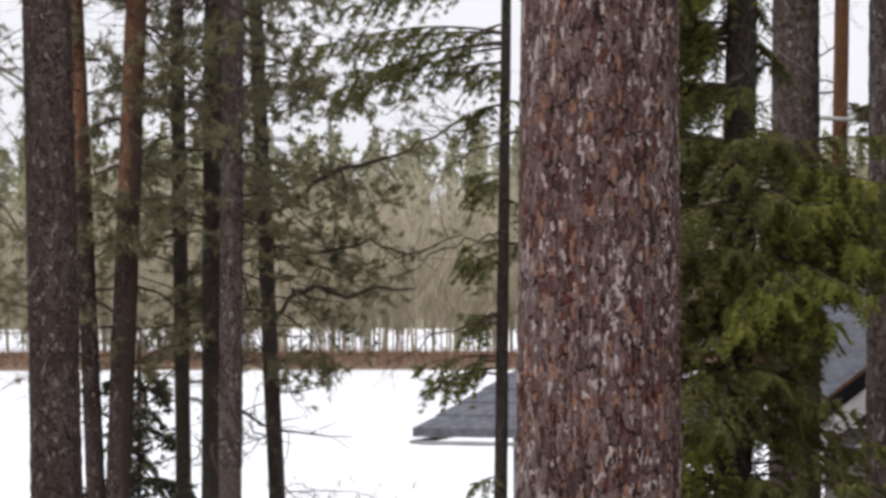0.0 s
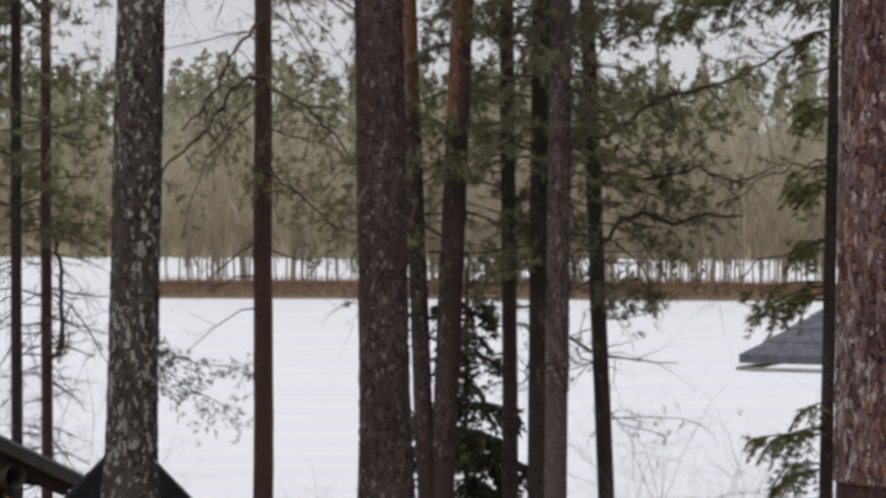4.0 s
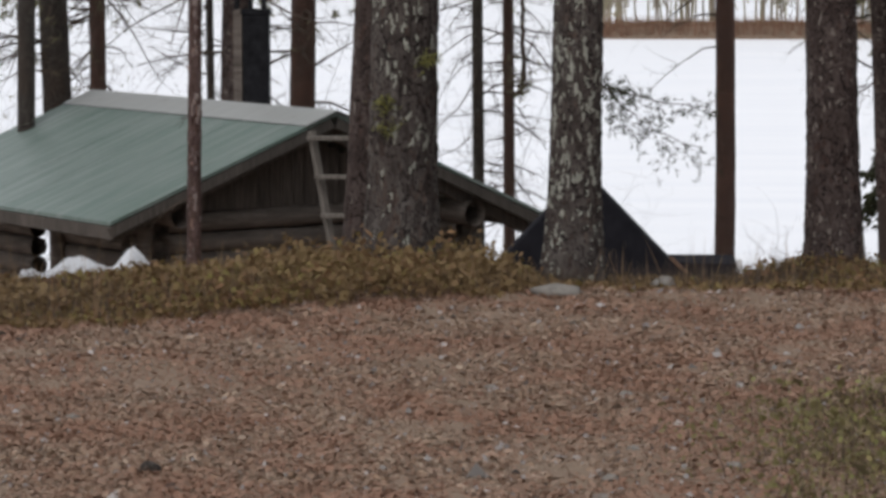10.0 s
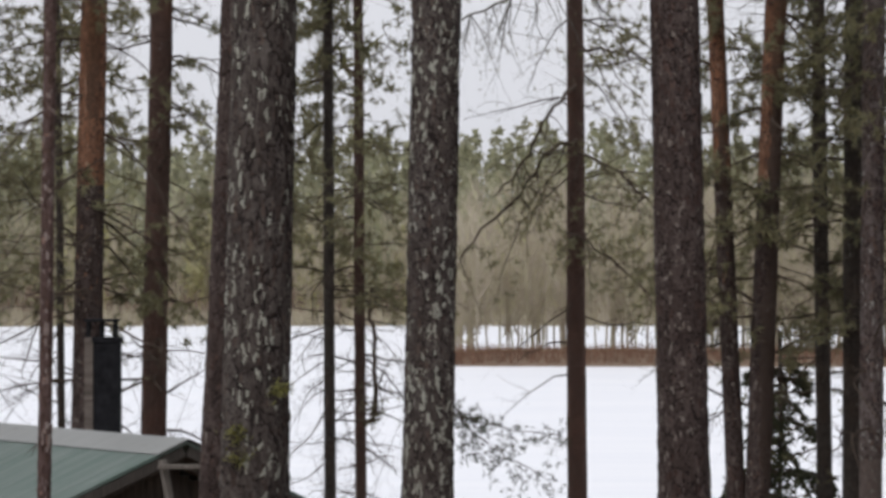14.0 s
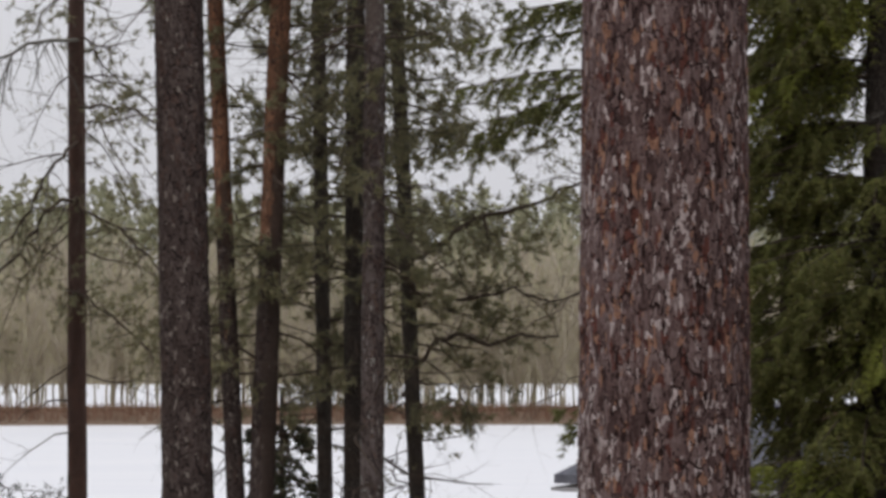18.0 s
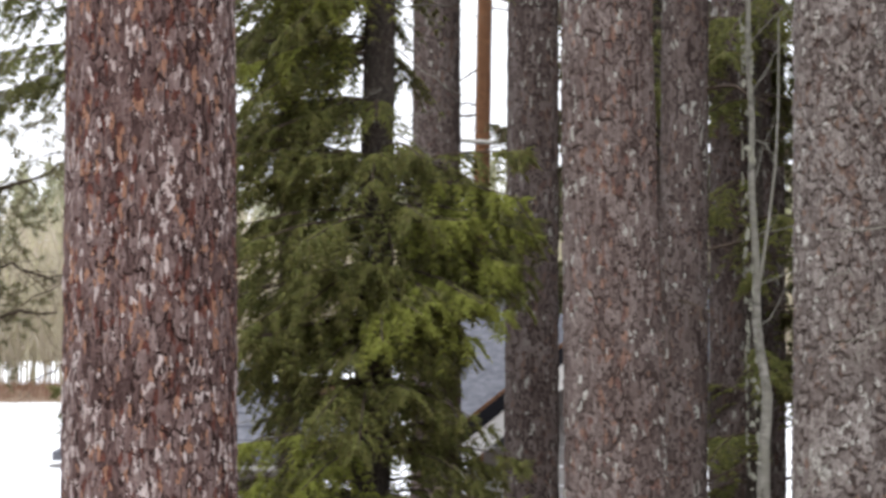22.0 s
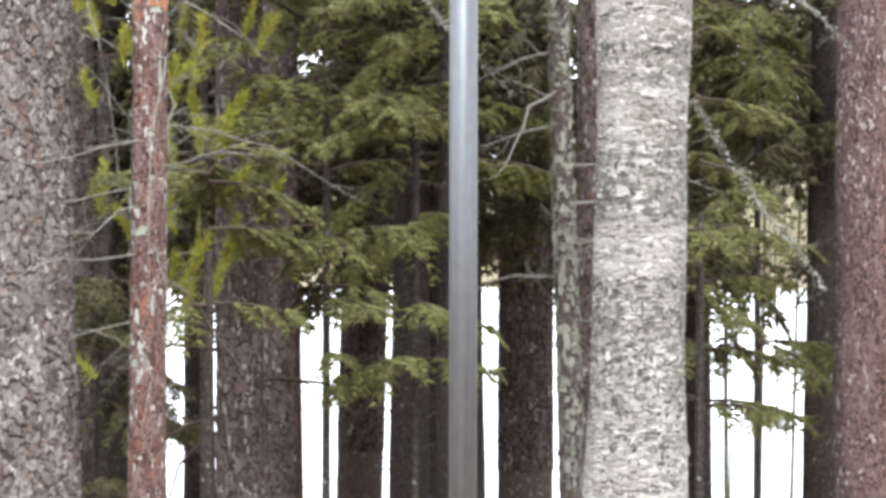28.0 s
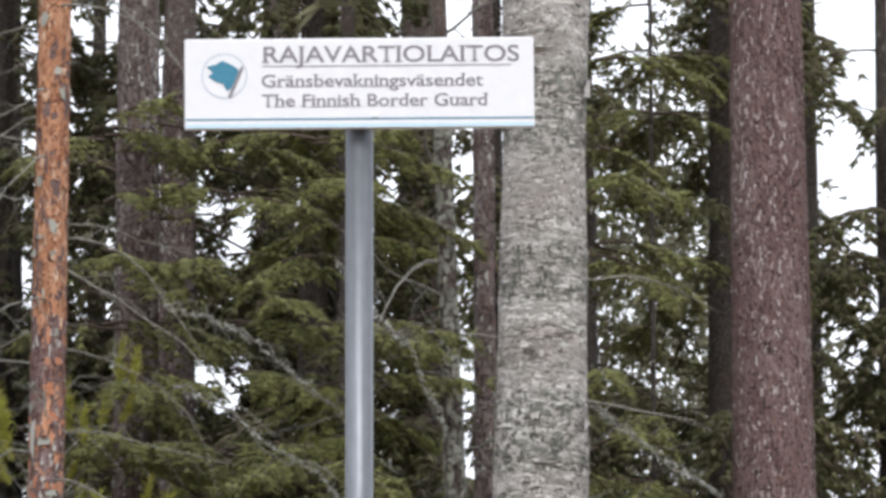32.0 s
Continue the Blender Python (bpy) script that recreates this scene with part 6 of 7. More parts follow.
for side in (-1, 1):
    part("ridge_sheet", slab([hp(0, -0.03, RZ + 0.02), hp(side * 0.3, -0.03, RZ - 0.095), hp(side * 0.3, LEN, RZ - 0.095), hp(0, LEN, RZ + 0.02)], 0.01), ROOF_RIDGE, hut, "grey ridge sheet")
# gable: boards above, logs below
rngh = np.random.default_rng(3)
s = -1.42
while s < 1.45:
    w = rngh.uniform(0.1, 0.14)
    top = RZ - 0.2 - abs(s + w / 2) * (RZ - EAVES[-1 if s + w / 2 < 0 else 1]) / SPAN
    dz = rngh.uniform(0.0, 0.012)
    if top > -1.0:
        part("board", beam_bm(hp(s + w / 2, 0.5 - dz, -0.93), hp(s + w / 2, 0.5 - dz, top), w - 0.008, 0.025, 0.003), WOOD_BLACK, hut)
    s += w
for i in range(11):
    z = -1.02 - i * 0.165
    part("log", soup("log", *tubes([(np.array([hp(-1.72, 0.5, z), hp(0, 0.49, z + rngh.normal(0, 0.01)), hp(1.72, 0.5, z)]), np.array([0.085, 0.09, 0.085]) * rngh.uniform(0.92, 1.05))], 12)), LOG_WOOD, hut, smooth=True)
    for side in (-1, 1):
        # the window in the long wall
        for t0, t1 in (((0.3, 1.9), (2.45, LEN - 0.3)) if side < 0 and 1 <= i <= 3 else ((0.3, LEN - 0.3),)):
            part("log", soup("log", *tubes([(np.array([hp(side * 1.5, t0, z), hp(side * 1.5, t1, z)]), np.array([0.085, 0.085]))], 8)), LOG_WOOD, hut, smooth=True)
part("mullion", beam_bm(hp(-1.5, 2.17, -1.62), hp(-1.5, 2.17, -1.08), 0.035, 0.035, 0.003), WOOD_GREY, hut)
for s0, s1, zt, drop in ((-1.5, -0.95, -0.95, 1.8), (-0.4, 1.5, -0.95, 1.8), (-0.95, -0.4, -0.95, 0.35), (-0.95, -0.4, -1.85, 0.9)):
    part("back_wall", slab([hp(s0, LEN - 0.5, zt), hp(s1, LEN - 0.5, zt), hp(s1, LEN - 0.4, zt), hp(s0, LEN - 0.4, zt)], drop), WOOD_BLACK, hut)

# chimney pipe behind the ridge
chim = thing("chimney", (-2.9, 29.9, -0.9), "square black sheet-metal chimney with a pale flashing strip", "chimney")
part("flue", box_bm(-0.115, 0.115, -0.11, 0.11, -0.15, 1.58, 0.006), SOOT, chim)
part("flashing", box_bm(-0.195, -0.118, -0.12, 0.0, -0.15, 1.58, 0.004), LOG_WOOD, chim, "pale grey metal strip")
bm = box_bm(-0.2, 0.1, -0.13, 0.13, 1.72, 1.745, 0.004)
for u in (-0.17, -0.05, 0.07):
    for w in (-0.1, 0.1):
        box_bm(u - 0.012, u + 0.012, w - 0.012, w + 0.012, 1.58, 1.72, 0, bm)
part("cap", bm, SOOT, chim, "bent rain cap on thin legs")
part("rim", box_bm(-0.13, 0.13, -0.125, 0.125, 1.54, 1.585, 0.004), SOOT, chim)

# ladder against the gable
lad = thing("ladder", (-2.0, 26.95, -2.55), "short weathered grey wooden ladder leaning on a hut", "ladder")
lo = Vector((-2.0, 26.95, -2.55))
for dx in (-0.17, 0.17):
    part("rail", beam_bm(Vector((-1.6 + dx, 26.85, -2.5)) - lo, Vector((-2.03 + dx, 27.28, -0.24)) - lo, 0.06, 0.045), WOOD_GREY, lad)
for i in range(7):
    z = -0.29 - i * 0.31
    k = (-0.24 - z) / 2.26
    c = Vector((-2.03 + 0.43 * k, 27.2 - 0.43 * k, z)) - lo
    part("rung", beam_bm(c + Vector((-0.21, 0, 0)), c + Vector((0.21, 0, 0)), 0.055, 0.035), WOOD_GREY, lad)

# milky plastic sheet over a heap beside the hut
m, k = 26, 14
u, w = np.meshgrid(np.linspace(0, 1, m), np.linspace(0, 1, k), indexing="ij")
rp = np.random.default_rng(9)
hump = 0.62 * np.exp(-((u - 0.68) / 0.1) ** 2) + 0.5 * np.exp(-((u - 0.35) / 0.22) ** 2) + 0.25 * np.exp(-((u - 0.05) / 0.06) ** 2)
pz = 0.32 + hump * 0.36 * np.sin(np.pi * np.clip(w * 1.1, 0, 1)) + rp.normal(0, 0.012, u.shape) - 0.3 * np.clip(np.abs(w - 0.5) * 2 - 0.75, 0, 1) * 4
pv = np.stack([u * 0.95 - 0.45, w * 0.9 - 0.45 + 0.1 * u, np.clip(pz, -0.05, None)], -1).reshape(-1, 3)
ii, jj = np.meshgrid(np.arange(m - 1), np.arange(k - 1), indexing="ij")
pf = np.stack([ii * k + jj, (ii + 1) * k + jj, (ii + 1) * k + jj + 1, ii * k + jj + 1], -1).reshape(-1, 4)
sheet = part("plastic_sheet", soup("plastic_sheet", pv, pf), PLASTIC, None, "milky plastic sheet draped over a heap", True)
sheet.location = (-2.72, 18.8, -0.92)
tagged(sheet, category="plastic sheet")

# ---- the black A-frame shelter with its box ----
sh = thing("shelter", (0.02, 26.0, gz(0, 26)), "black felt-covered A-frame shelter with a low box", "shelter")
sb0 = Vector(sh.location)


def sp(x, y, z):
    return Vector((x, y, z)) - sb0


for side in (-1, 1):
    part("felt_slope", slab([sp(0.02, 25.9, -0.47), sp(0.02 + side * 2.0, 25.9, -2.55), sp(0.02 + side * 2.0, 26.35, -2.55), sp(0.02, 26.35, -0.47)], 0.012), TARP, sh)
bm = bmesh.new()
bm.faces.new([bm.verts.new(q) for q in (sp(0.02, 25.86, -0.475), sp(-1.97, 25.86, -2.55), sp(2.01, 25.86, -2.55))])
r = bmesh.ops.extrude_face_region(bm, geom=bm.faces[:])
bmesh.ops.translate(bm, verts=[v for v in r["geom"] if isinstance(v, bmesh.types.BMVert)], vec=(0, 0.04, 0))
bmesh.ops.recalc_face_normals(bm, faces=bm.faces)
part("end_wall", bm, TARP, sh)
bx = part("box", box_bm(0.62 - sb0.x, 1.2 - sb0.x, -0.05, 0.6, -2.7 - sb0.z, -1.17 - sb0.z, 0.01), TARP, sh)
part("corner_strip", box_bm(1.195 - sb0.x, 1.235 - sb0.x, -0.09, -0.055, -2.7 - sb0.z, -1.14 - sb0.z, 0.003), WHITE_PAINT, sh, "white corner strip")
part("prop", beam_bm(sp(0.68, 25.86, -1.12), sp(1.3, 25.86, -1.7), 0.03, 0.03), wood_material("brown_stick", (0.1, 0.06, 0.04), (0.22, 0.14, 0.1)), sh, "brown wooden prop")

# ---- small hip-roofed hut behind the near pine ----
kota = thing("small_hut", (6.6, 28.4, gz(6.6, 28.4)), "small grey hut with a felt hip roof", "hut")
kb = Vector(kota.location)
cx, cy, ez, rz, half = 6.68, 28.0, 0.05, 0.84, 1.6
cor = [Vector((cx - half, cy - 0.55, ez)), Vector((cx + 0.5, cy - half, ez)), Vector((cx + half, cy + 0.55, ez)), Vector((cx - 0.5, cy + half, ez))]
apex = Vector((cx, cy, rz))
for i in range(4):
    a, b = cor[i], cor[(i + 1) % 4]
    face = part("roof_face", slab([a - kb, b - kb, apex - kb], 0.05), SHINGLE, kota, "grey felt shingle roof")
    for row in range(7):
        u0, u1 = row / 7.5, row / 7.5 + 0.14
        p0, p1 = a.lerp(apex, u0), b.lerp(apex, u0)
        q0, q1 = a.lerp(apex, u1), b.lerp(apex, u1)
        lift = Vector((0, 0, 0.014))
        bm = bmesh.new()
        vs = [bm.verts.new(q - kb) for q in (p0 + lift * 1.6, p1 + lift * 1.6, q1 + lift * 0.6, q0 + lift * 0.6, p0, p1)]
        bm.faces.new(vs[:4])
        bm.faces.new((vs[4], vs[5], vs[1], vs[0]))
        part("shingle_course", bm, SHINGLE, face)
    part("fascia", beam_bm(a.lerp(b, 0.03) - kb + Vector((0, 0, -0.1)), a.lerp(b, 0.97) - kb + Vector((0, 0, -0.1)), 0.1, 0.03), SIDING, kota, "pale grey fascia")
ins = [Vector((cx, cy, 0)).lerp(Vector((c.x, c.y, 0)), 0.42) for c in cor]
for i in range(4):
    a, b = ins[i], ins[(i + 1) % 4]
    part("wall", slab([a - kb, b - kb, (b * 0.97 + Vector((cx, cy, 0)) * 0.03) - kb, (a * 0.97 + Vector((cx, cy, 0)) * 0.03) - kb], 2.6), SIDING, kota)

# ---- the grey house behind the spruce: a gabled porch before a broad roof ----
house = thing("grey_house", (9.0, 25.0, gz(9, 25)), "grey boarded house with a felt roof and white barge boards", "house")
hb = Vector(house.location)
A, B = Vector((7.24, 24.05, 0.17)), Vector((9.02, 23.38, 1.68))
right, away = Vector((0.935, -0.354, 0)), Vector((0.354, 0.935, 0))
n_out = away * -0.03
part("porch_roof", slab([A - hb, B - hb, B + away * 1.2 - hb, A + away * 1.2 - hb], 0.06), SHINGLE, house, "grey felt porch roof")
part("roof_edge", beam_bm(A - hb + n_out, B - hb + n_out, 0.022, 0.04), BARK_SKIN, house, "rusty brown roof edge")
part("drip_edge", beam_bm(A - hb + n_out + Vector((0, 0, -0.07)), B - hb + n_out + Vector((0, 0, -0.07)), 0.03, 0.1), TARP, house, "black drip edge")
part("barge_board", beam_bm(A - hb + n_out * 0.7 + Vector((0, 0, -0.21)), B - hb + n_out * 0.7 + Vector((0, 0, -0.21)), 0.03, 0.18), WHITE_PAINT, house, "white barge board")
E0 = A + away * 1.1 + Vector((-0.15, 0, 0.1))
part("main_roof", slab([E0 - hb, E0 + right * 2.6 - hb, E0 + right * 2.6 + away * 2.4 + Vector((0, 0, 1.15)) - hb, E0 + away * 2.4 + Vector((0, 0, 1.15)) - hb], 0.08), SHINGLE, house, "grey felt roof")
for i in range(24):
    z = -2.6 + i * 0.145
    u0 = 0.3 if z < 0.05 else 0.3 + (z - 0.05) / 1.51 * 1.9
    if u0 < 1.7:
        a3, b3 = A + right * u0 + away * 0.3, A + right * 1.9 + away * 0.3
        a3.z = b3.z = z
        part("board", beam_bm(a3 - hb, b3 - hb, 0.03, 0.14, 0.006), SIDING, house)
wl0 = A + right * 0.3 + away * 0.3
part("side_wall", slab([wl0 - hb - Vector((0, 0, 0.2)), wl0 + away * 3 - hb - Vector((0, 0, 0.2)), wl0 + away * 3 + right * 0.1 - hb - Vector((0, 0, 0.2)), wl0 + right * 0.1 - hb - Vector((0, 0, 0.2))], 2.6), SIDING, house)

# ---- the sign on its steel post ----
STEEL, sn, sl, sbs = material("galvanised_steel", 0.5, 0.7, 0.4)
st = noise_tex(sn, sl, coords(sn, sl, (60, 60, 1.2)), 1.0, 4)
sp2 = noise_tex(sn, sl, coords(sn, sl, (38, 38, 24)), 1.0, 4)
sl.new(mix(sn, sl, 1.0, ramp(sn, sl, st, (0.3, (0.13, 0.137, 0.147)), (0.7, (0.2, 0.21, 0.225))), ramp(sn, sl, sp2, (0.35, (0.88, 0.88, 0.88)), (0.65, (1, 1, 1))), "MULTIPLY"), sbs.inputs["Base Color"])
bump(sn, sl, sbs, st, 0.25, 0.002)
sign = thing("signpost", (4.44, 7.22, 0), "white border guard sign on a grey galvanised steel post", "sign")
bm = bmesh.new()
bmesh.ops.create_cone(bm, cap_ends=True, segments=32, radius1=0.0355, radius2=0.0355, depth=2.98, matrix=Matrix.Translation((0, 0, 1.45)))
part("post", bm, STEEL, sign, "galvanised steel post", True)
face_pose = Matrix.Translation((0.0, 0.0, 3.05)) @ Matrix.Rotation(radians(-31.2), 4, "Z") @ Matrix.Rotation(radians(-0.55), 4, "Y")
SIGN_WHITE = speckled("white_sign_enamel", (0.6, 0.605, 0.62), (0.65, 0.655, 0.67), (30, 30, 30), 0.4, None, 0.05, 0.4)
PALE_BLUE = speckled("pale_blue_enamel", (0.42, 0.56, 0.64), (0.46, 0.6, 0.68), (30, 30, 30), 0.4, None, 0.05, 0.4)
INK = speckled("grey_ink", (0.19, 0.18, 0.19), (0.23, 0.22, 0.23), (90, 90, 90), 0.6, None, 0.0)
INK_BLUE = speckled("teal_ink", (0.04, 0.16, 0.24), (0.06, 0.2, 0.28), (90, 90, 90), 0.6, None, 0.0)
INK_RING = speckled("faint_blue_ink", (0.36, 0.41, 0.46), (0.4, 0.45, 0.5), (90, 90, 90), 0.6, None, 0.0)


def on_sign(ob):
    ob.matrix_basis = face_pose @ ob.matrix_basis
    return ob


W2, H2, FY = 0.444, 0.116, -0.062
board = on_sign(part("panel", box_bm(-W2, W2, FY, FY + 0.024, -H2, H2, 0.003), SIGN_WHITE, sign, "white enamel panel"))


def strip(name, x0, x1, z0, z1, mat, lift=0.0012):
    return on_sign(part(name, box_bm(x0, x1, FY - lift, FY, z0, z1), mat, sign))


strip("blue_band", -W2 + 0.002, W2 - 0.002, -H2 + 0.002, -H2 + 0.012, PALE_BLUE)
strip("dark_line", -W2 + 0.002, W2 - 0.002, -H2 + 0.022, -H2 + 0.026, INK_BLUE)
strip("rule", -0.247, 0.388, 0.043, 0.0455, INK)


def lettering(text, x, z, height, width, mat):
    cu = bpy.data.curves.new("lettering", "FONT")
    cu.body, cu.size, cu.extrude, cu.offset = text, 1.0, 0.0, 0.012
    ob = bpy.data.objects.new("lettering", cu)
    scene.collection.objects.link(ob)
    bpy.context.view_layer.update()
    me = bpy.data.meshes.new_from_object(ob.evaluated_get(bpy.context.evaluated_depsgraph_get()))
    bpy.data.objects.remove(ob)
    # slab serifs at the feet and heads of upright strokes
    bm = bmesh.new()
    bm.from_mesh(me)
    rim = [e for e in bm.edges if len(e.link_faces) == 1]
    sides = {v.index: [e for e in v.link_edges if len(e.link_faces) == 1] for v in bm.verts}
    feet = []
    for e in rim:
        a, b = e.verts
        if abs(a.co.y - b.co.y) < 0.004 and 0.05 < abs(a.co.x - b.co.x) < 0.17:
            steep = [g for v in (a, b) for g in sides[v.index] if g is not e and abs(g.verts[0].co.x - g.verts[1].co.x) < 0.03 and g.calc_length() > 0.12]
            if len(steep) == 2:
                up = steep[0].other_vert(a if a in steep[0].verts else b).co.y > a.co.y
                feet.append((min(a.co.x, b.co.x), max(a.co.x, b.co.x), a.co.y, 1 if up else -1))
    for x0, x1, yy, sgn in feet:
        bm.faces.new([bm.verts.new((px, py, 0)) for px, py in ((x0 - 0.065, yy), (x1 + 0.065, yy), (x1 + 0.065, yy + 0.05 * sgn), (x0 - 0.065, yy + 0.05 * sgn))][::sgn])
    stroke = len(me.vertices)
    bm.to_mesh(me)
    bm.free()
    co = np.array([v.co for v in me.vertices])
    lo, hi = co.min(0), co.max(0)
    cap = 0.72
    co = np.stack([(co[:, 0] - lo[0]) / (hi[0] - lo[0]) * width + x, np.where(np.arange(len(co)) < stroke, FY - 0.0012, FY - 0.0018), co[:, 1] / cap * height + z], 1)
    me.vertices.foreach_set("co", co.astype("f").ravel())
    me.update()
    return on_sign(part("lettering", me, mat, sign, text))


lettering("RAJAVARTIOLAITOS", -0.248, 0.054, 0.043, 0.655, INK)
lettering("Gränsbevakningsväsendet", -0.248, -0.009, 0.033, 0.562, INK)
lettering("The Finnish Border Guard", -0.248, -0.06, 0.033, 0.575, INK)
bm = bmesh.new()
for rr, seg in ((0.058, 40),):
    a = bmesh.ops.create_circle(bm, radius=rr, segments=seg, cap_ends=False)["verts"]
    b = bmesh.ops.create_circle(bm, radius=rr - 0.003, segments=seg, cap_ends=False)["verts"]
    for i in range(seg):
        bm.faces.new((a[i], a[(i + 1) % seg], b[(i + 1) % seg], b[i]))
bmesh.ops.transform(bm, matrix=Matrix.Translation((-0.343, FY - 0.001, 0.02)) @ Matrix.Rotation(radians(90), 4, "X"), verts=bm.verts)
on_sign(part("emblem_ring", bm, INK_RING, sign))


def flat_shape(name, pts, mat, lift):
    bm = bmesh.new()
    bm.faces.new([bm.verts.new((px, FY - lift, pz)) for px, pz in pts])
    return on_sign(part(name, bm, mat, sign))


flat_shape("emblem", [(-0.388, 0.044), (-0.365, 0.05), (-0.348, 0.06), (-0.322, 0.048), (-0.306, 0.036), (-0.312, 0.014), (-0.326, -0.012), (-0.336, -0.018), (-0.346, 0.0), (-0.366, 0.006), (-0.384, 0.018), (-0.372, 0.03)], INK_BLUE, 0.0016)
flat_shape("emblem_bar", [(-0.300, 0.046), (-0.294, 0.040), (-0.327, -0.038), (-0.334, -0.034)], INK, 0.0022)
for u in (0.0,):
    bm = bmesh.new()
    bmesh.ops.create_cone(bm, cap_ends=True, segments=14, radius1=0.008, radius2=0.006, depth=0.006, matrix=Matrix.Translation((0.04, FY - 0.003, -0.083)) @ Matrix.Rotation(radians(90), 4, "X"))
    on_sign(part("bolt_head", bm, WHITE_PAINT, sign))
on_sign(part("clamp", box_bm(-0.05, 0.05, FY + 0.024, 0.04, -0.03, 0.03, 0.004), STEEL, sign))
bm = bmesh.new()
bmesh.ops.create_cone(bm, cap_ends=True, segments=32, radius1=0.037, radius2=0.037, depth=0.012, matrix=Matrix.Translation((0, 0, 2.945)))
part("post_cap", bm, STEEL, sign)

# ---- the porch post beside the camera ----
m, n, l, b = material("weathered_pine_post", 0.8, 0, 0.2)
tc = n.new("ShaderNodeTexCoord")


def calc(operation, first, second=0.0, third=0.0):
    """One step of arithmetic between sockets and numbers."""
    node = n.new("ShaderNodeMath")
    node.operation = operation
    for i, value in enumerate((first, second, third)):
        if isinstance(value, float):
            node.inputs[i].default_value = value
        else:
            l.new(value, node.inputs[i])
    return node.outputs[0]


axes = n.new("ShaderNodeSeparateXYZ")
l.new(tc.outputs["Object"], axes.inputs[0])
px, pz = axes.outputs[0], axes.outputs[2]
wave = calc("SUBTRACT", noise_tex(n, l, coords(n, l, (130, 130, 45)), 1.0, 2), 0.5)
shiver = calc("SUBTRACT", noise_tex(n, l, coords(n, l, (900, 900, 60)), 1.0, 3), 0.5)


def spot(x, z, wide, high, sway=0.0):
    """Distance from a place on the post, 1 on an oval of the given half sizes."""
    dx, dz = calc("DIVIDE", calc("SUBTRACT", px, x), wide), calc("DIVIDE", calc("SUBTRACT", pz, z), high)
    away = calc("SQRT", calc("ADD", calc("MULTIPLY", dx, dx), calc("MULTIPLY", dz, dz)))
    return calc("MULTIPLY_ADD", wave, sway, away)


# year rings bend round the knot: wider apart and wavier further off, steeper on one side
off = calc("SUBTRACT", px, 0.0465)
off = calc("MULTIPLY_ADD", calc("MAXIMUM", off, 0.0), 0.75, calc("MULTIPLY", off, 0.5))
rise_z = calc("MULTIPLY", calc("SUBTRACT", pz, 1.497), 0.7)
rings = calc("SQRT", calc("ADD", calc("MULTIPLY", off, off), calc("MULTIPLY", rise_z, rise_z)))
rings = calc("MULTIPLY", rings, calc("MULTIPLY_ADD", wave, 0.55, 1.0))
rings = calc("MULTIPLY_ADD", shiver, 0.0006, rings)
ashen = noise_tex(n, l, coords(n, l, (40, 40, 12)), 1.0, 4, 0.6)
col = mix(n, l, ramp(n, l, ashen, (0.38, (0, 0, 0)), (0.62, (1, 1, 1))), (0.4, 0.345, 0.32), (0.49, 0.435, 0.4))
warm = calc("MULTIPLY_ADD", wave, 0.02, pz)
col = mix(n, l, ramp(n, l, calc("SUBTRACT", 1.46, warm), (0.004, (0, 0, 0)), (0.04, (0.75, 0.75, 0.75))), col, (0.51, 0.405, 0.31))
grain = noise_tex(n, l, coords(n, l, (420, 420, 9)), 1.0, 5, 0.7)
col = mix(n, l, ramp(n, l, grain, (0.36, (0.7, 0.7, 0.7)), (0.55, (0, 0, 0))), col, (0.33, 0.275, 0.24))
sawn = noise_tex(n, l, coords(n, l, (14, 14, 620)), 1.0, 3, 0.6)
col = mix(n, l, ramp(n, l, sawn, (0.34, (0.25, 0.25, 0.25)), (0.5, (0, 0, 0))), col, (0.34, 0.29, 0.265))
broad = calc("MULTIPLY", rings, 40.0)
bands = ramp(n, l, broad, (0.248, (0, 0, 0)), (0.268, (0.6, 0.6, 0.6)), (0.292, (0.6, 0.6, 0.6)), (0.308, (0.05, 0.05, 0.05)), (0.328, (0.7, 0.7, 0.7)), (0.368, (0.75, 0.75, 0.75)), (0.388, (0, 0, 0)),
             (0.468, (0.05, 0.05, 0.05)), (0.484, (0.75, 0.75, 0.75)), (0.524, (0.6, 0.6, 0.6)), (0.552, (0, 0, 0)), (0.672, (0, 0, 0)), (0.768, (0.45, 0.45, 0.45)), (0.864, (0.85, 0.85, 0.85)), (0.884, (0, 0, 0)))
fading = ramp(n, l, calc("MULTIPLY", px, 10.0), (0.43, (1, 1, 1)), (0.53, (0.4, 0.4, 0.4)))
col = mix(n, l, mix(n, l, 1.0, bands, fading, "MULTIPLY"), col, (0.155, 0.088, 0.064))
fine = calc("SINE", calc("MULTIPLY", rings, 5200.0))
near = ramp(n, l, broad, (0.14, (0, 0, 0)), (0.18, (0.7, 0.7, 0.7)), (0.32, (0.55, 0.55, 0.55)), (0.48, (0, 0, 0)))
col = mix(n, l, mix(n, l, 1.0, ramp(n, l, fine, (0.2, (0, 0, 0)), (0.9, (1, 1, 1))), near, "MULTIPLY"), col, (0.14, 0.108, 0.1))
heart = noise_tex(n, l, coords(n, l, (420, 420, 300)), 1.0, 3, 0.6)
splits = ramp(n, l, heart, (0.44, (0, 0, 0)), (0.475, (0.9, 0.9, 0.9)), (0.51, (0, 0, 0)))
inner = ramp(n, l, broad, (0.152, (1, 1, 1)), (0.208, (0, 0, 0)))
col = mix(n, l, mix(n, l, 1.0, splits, inner, "MULTIPLY"), col, (0.1, 0.085, 0.08))
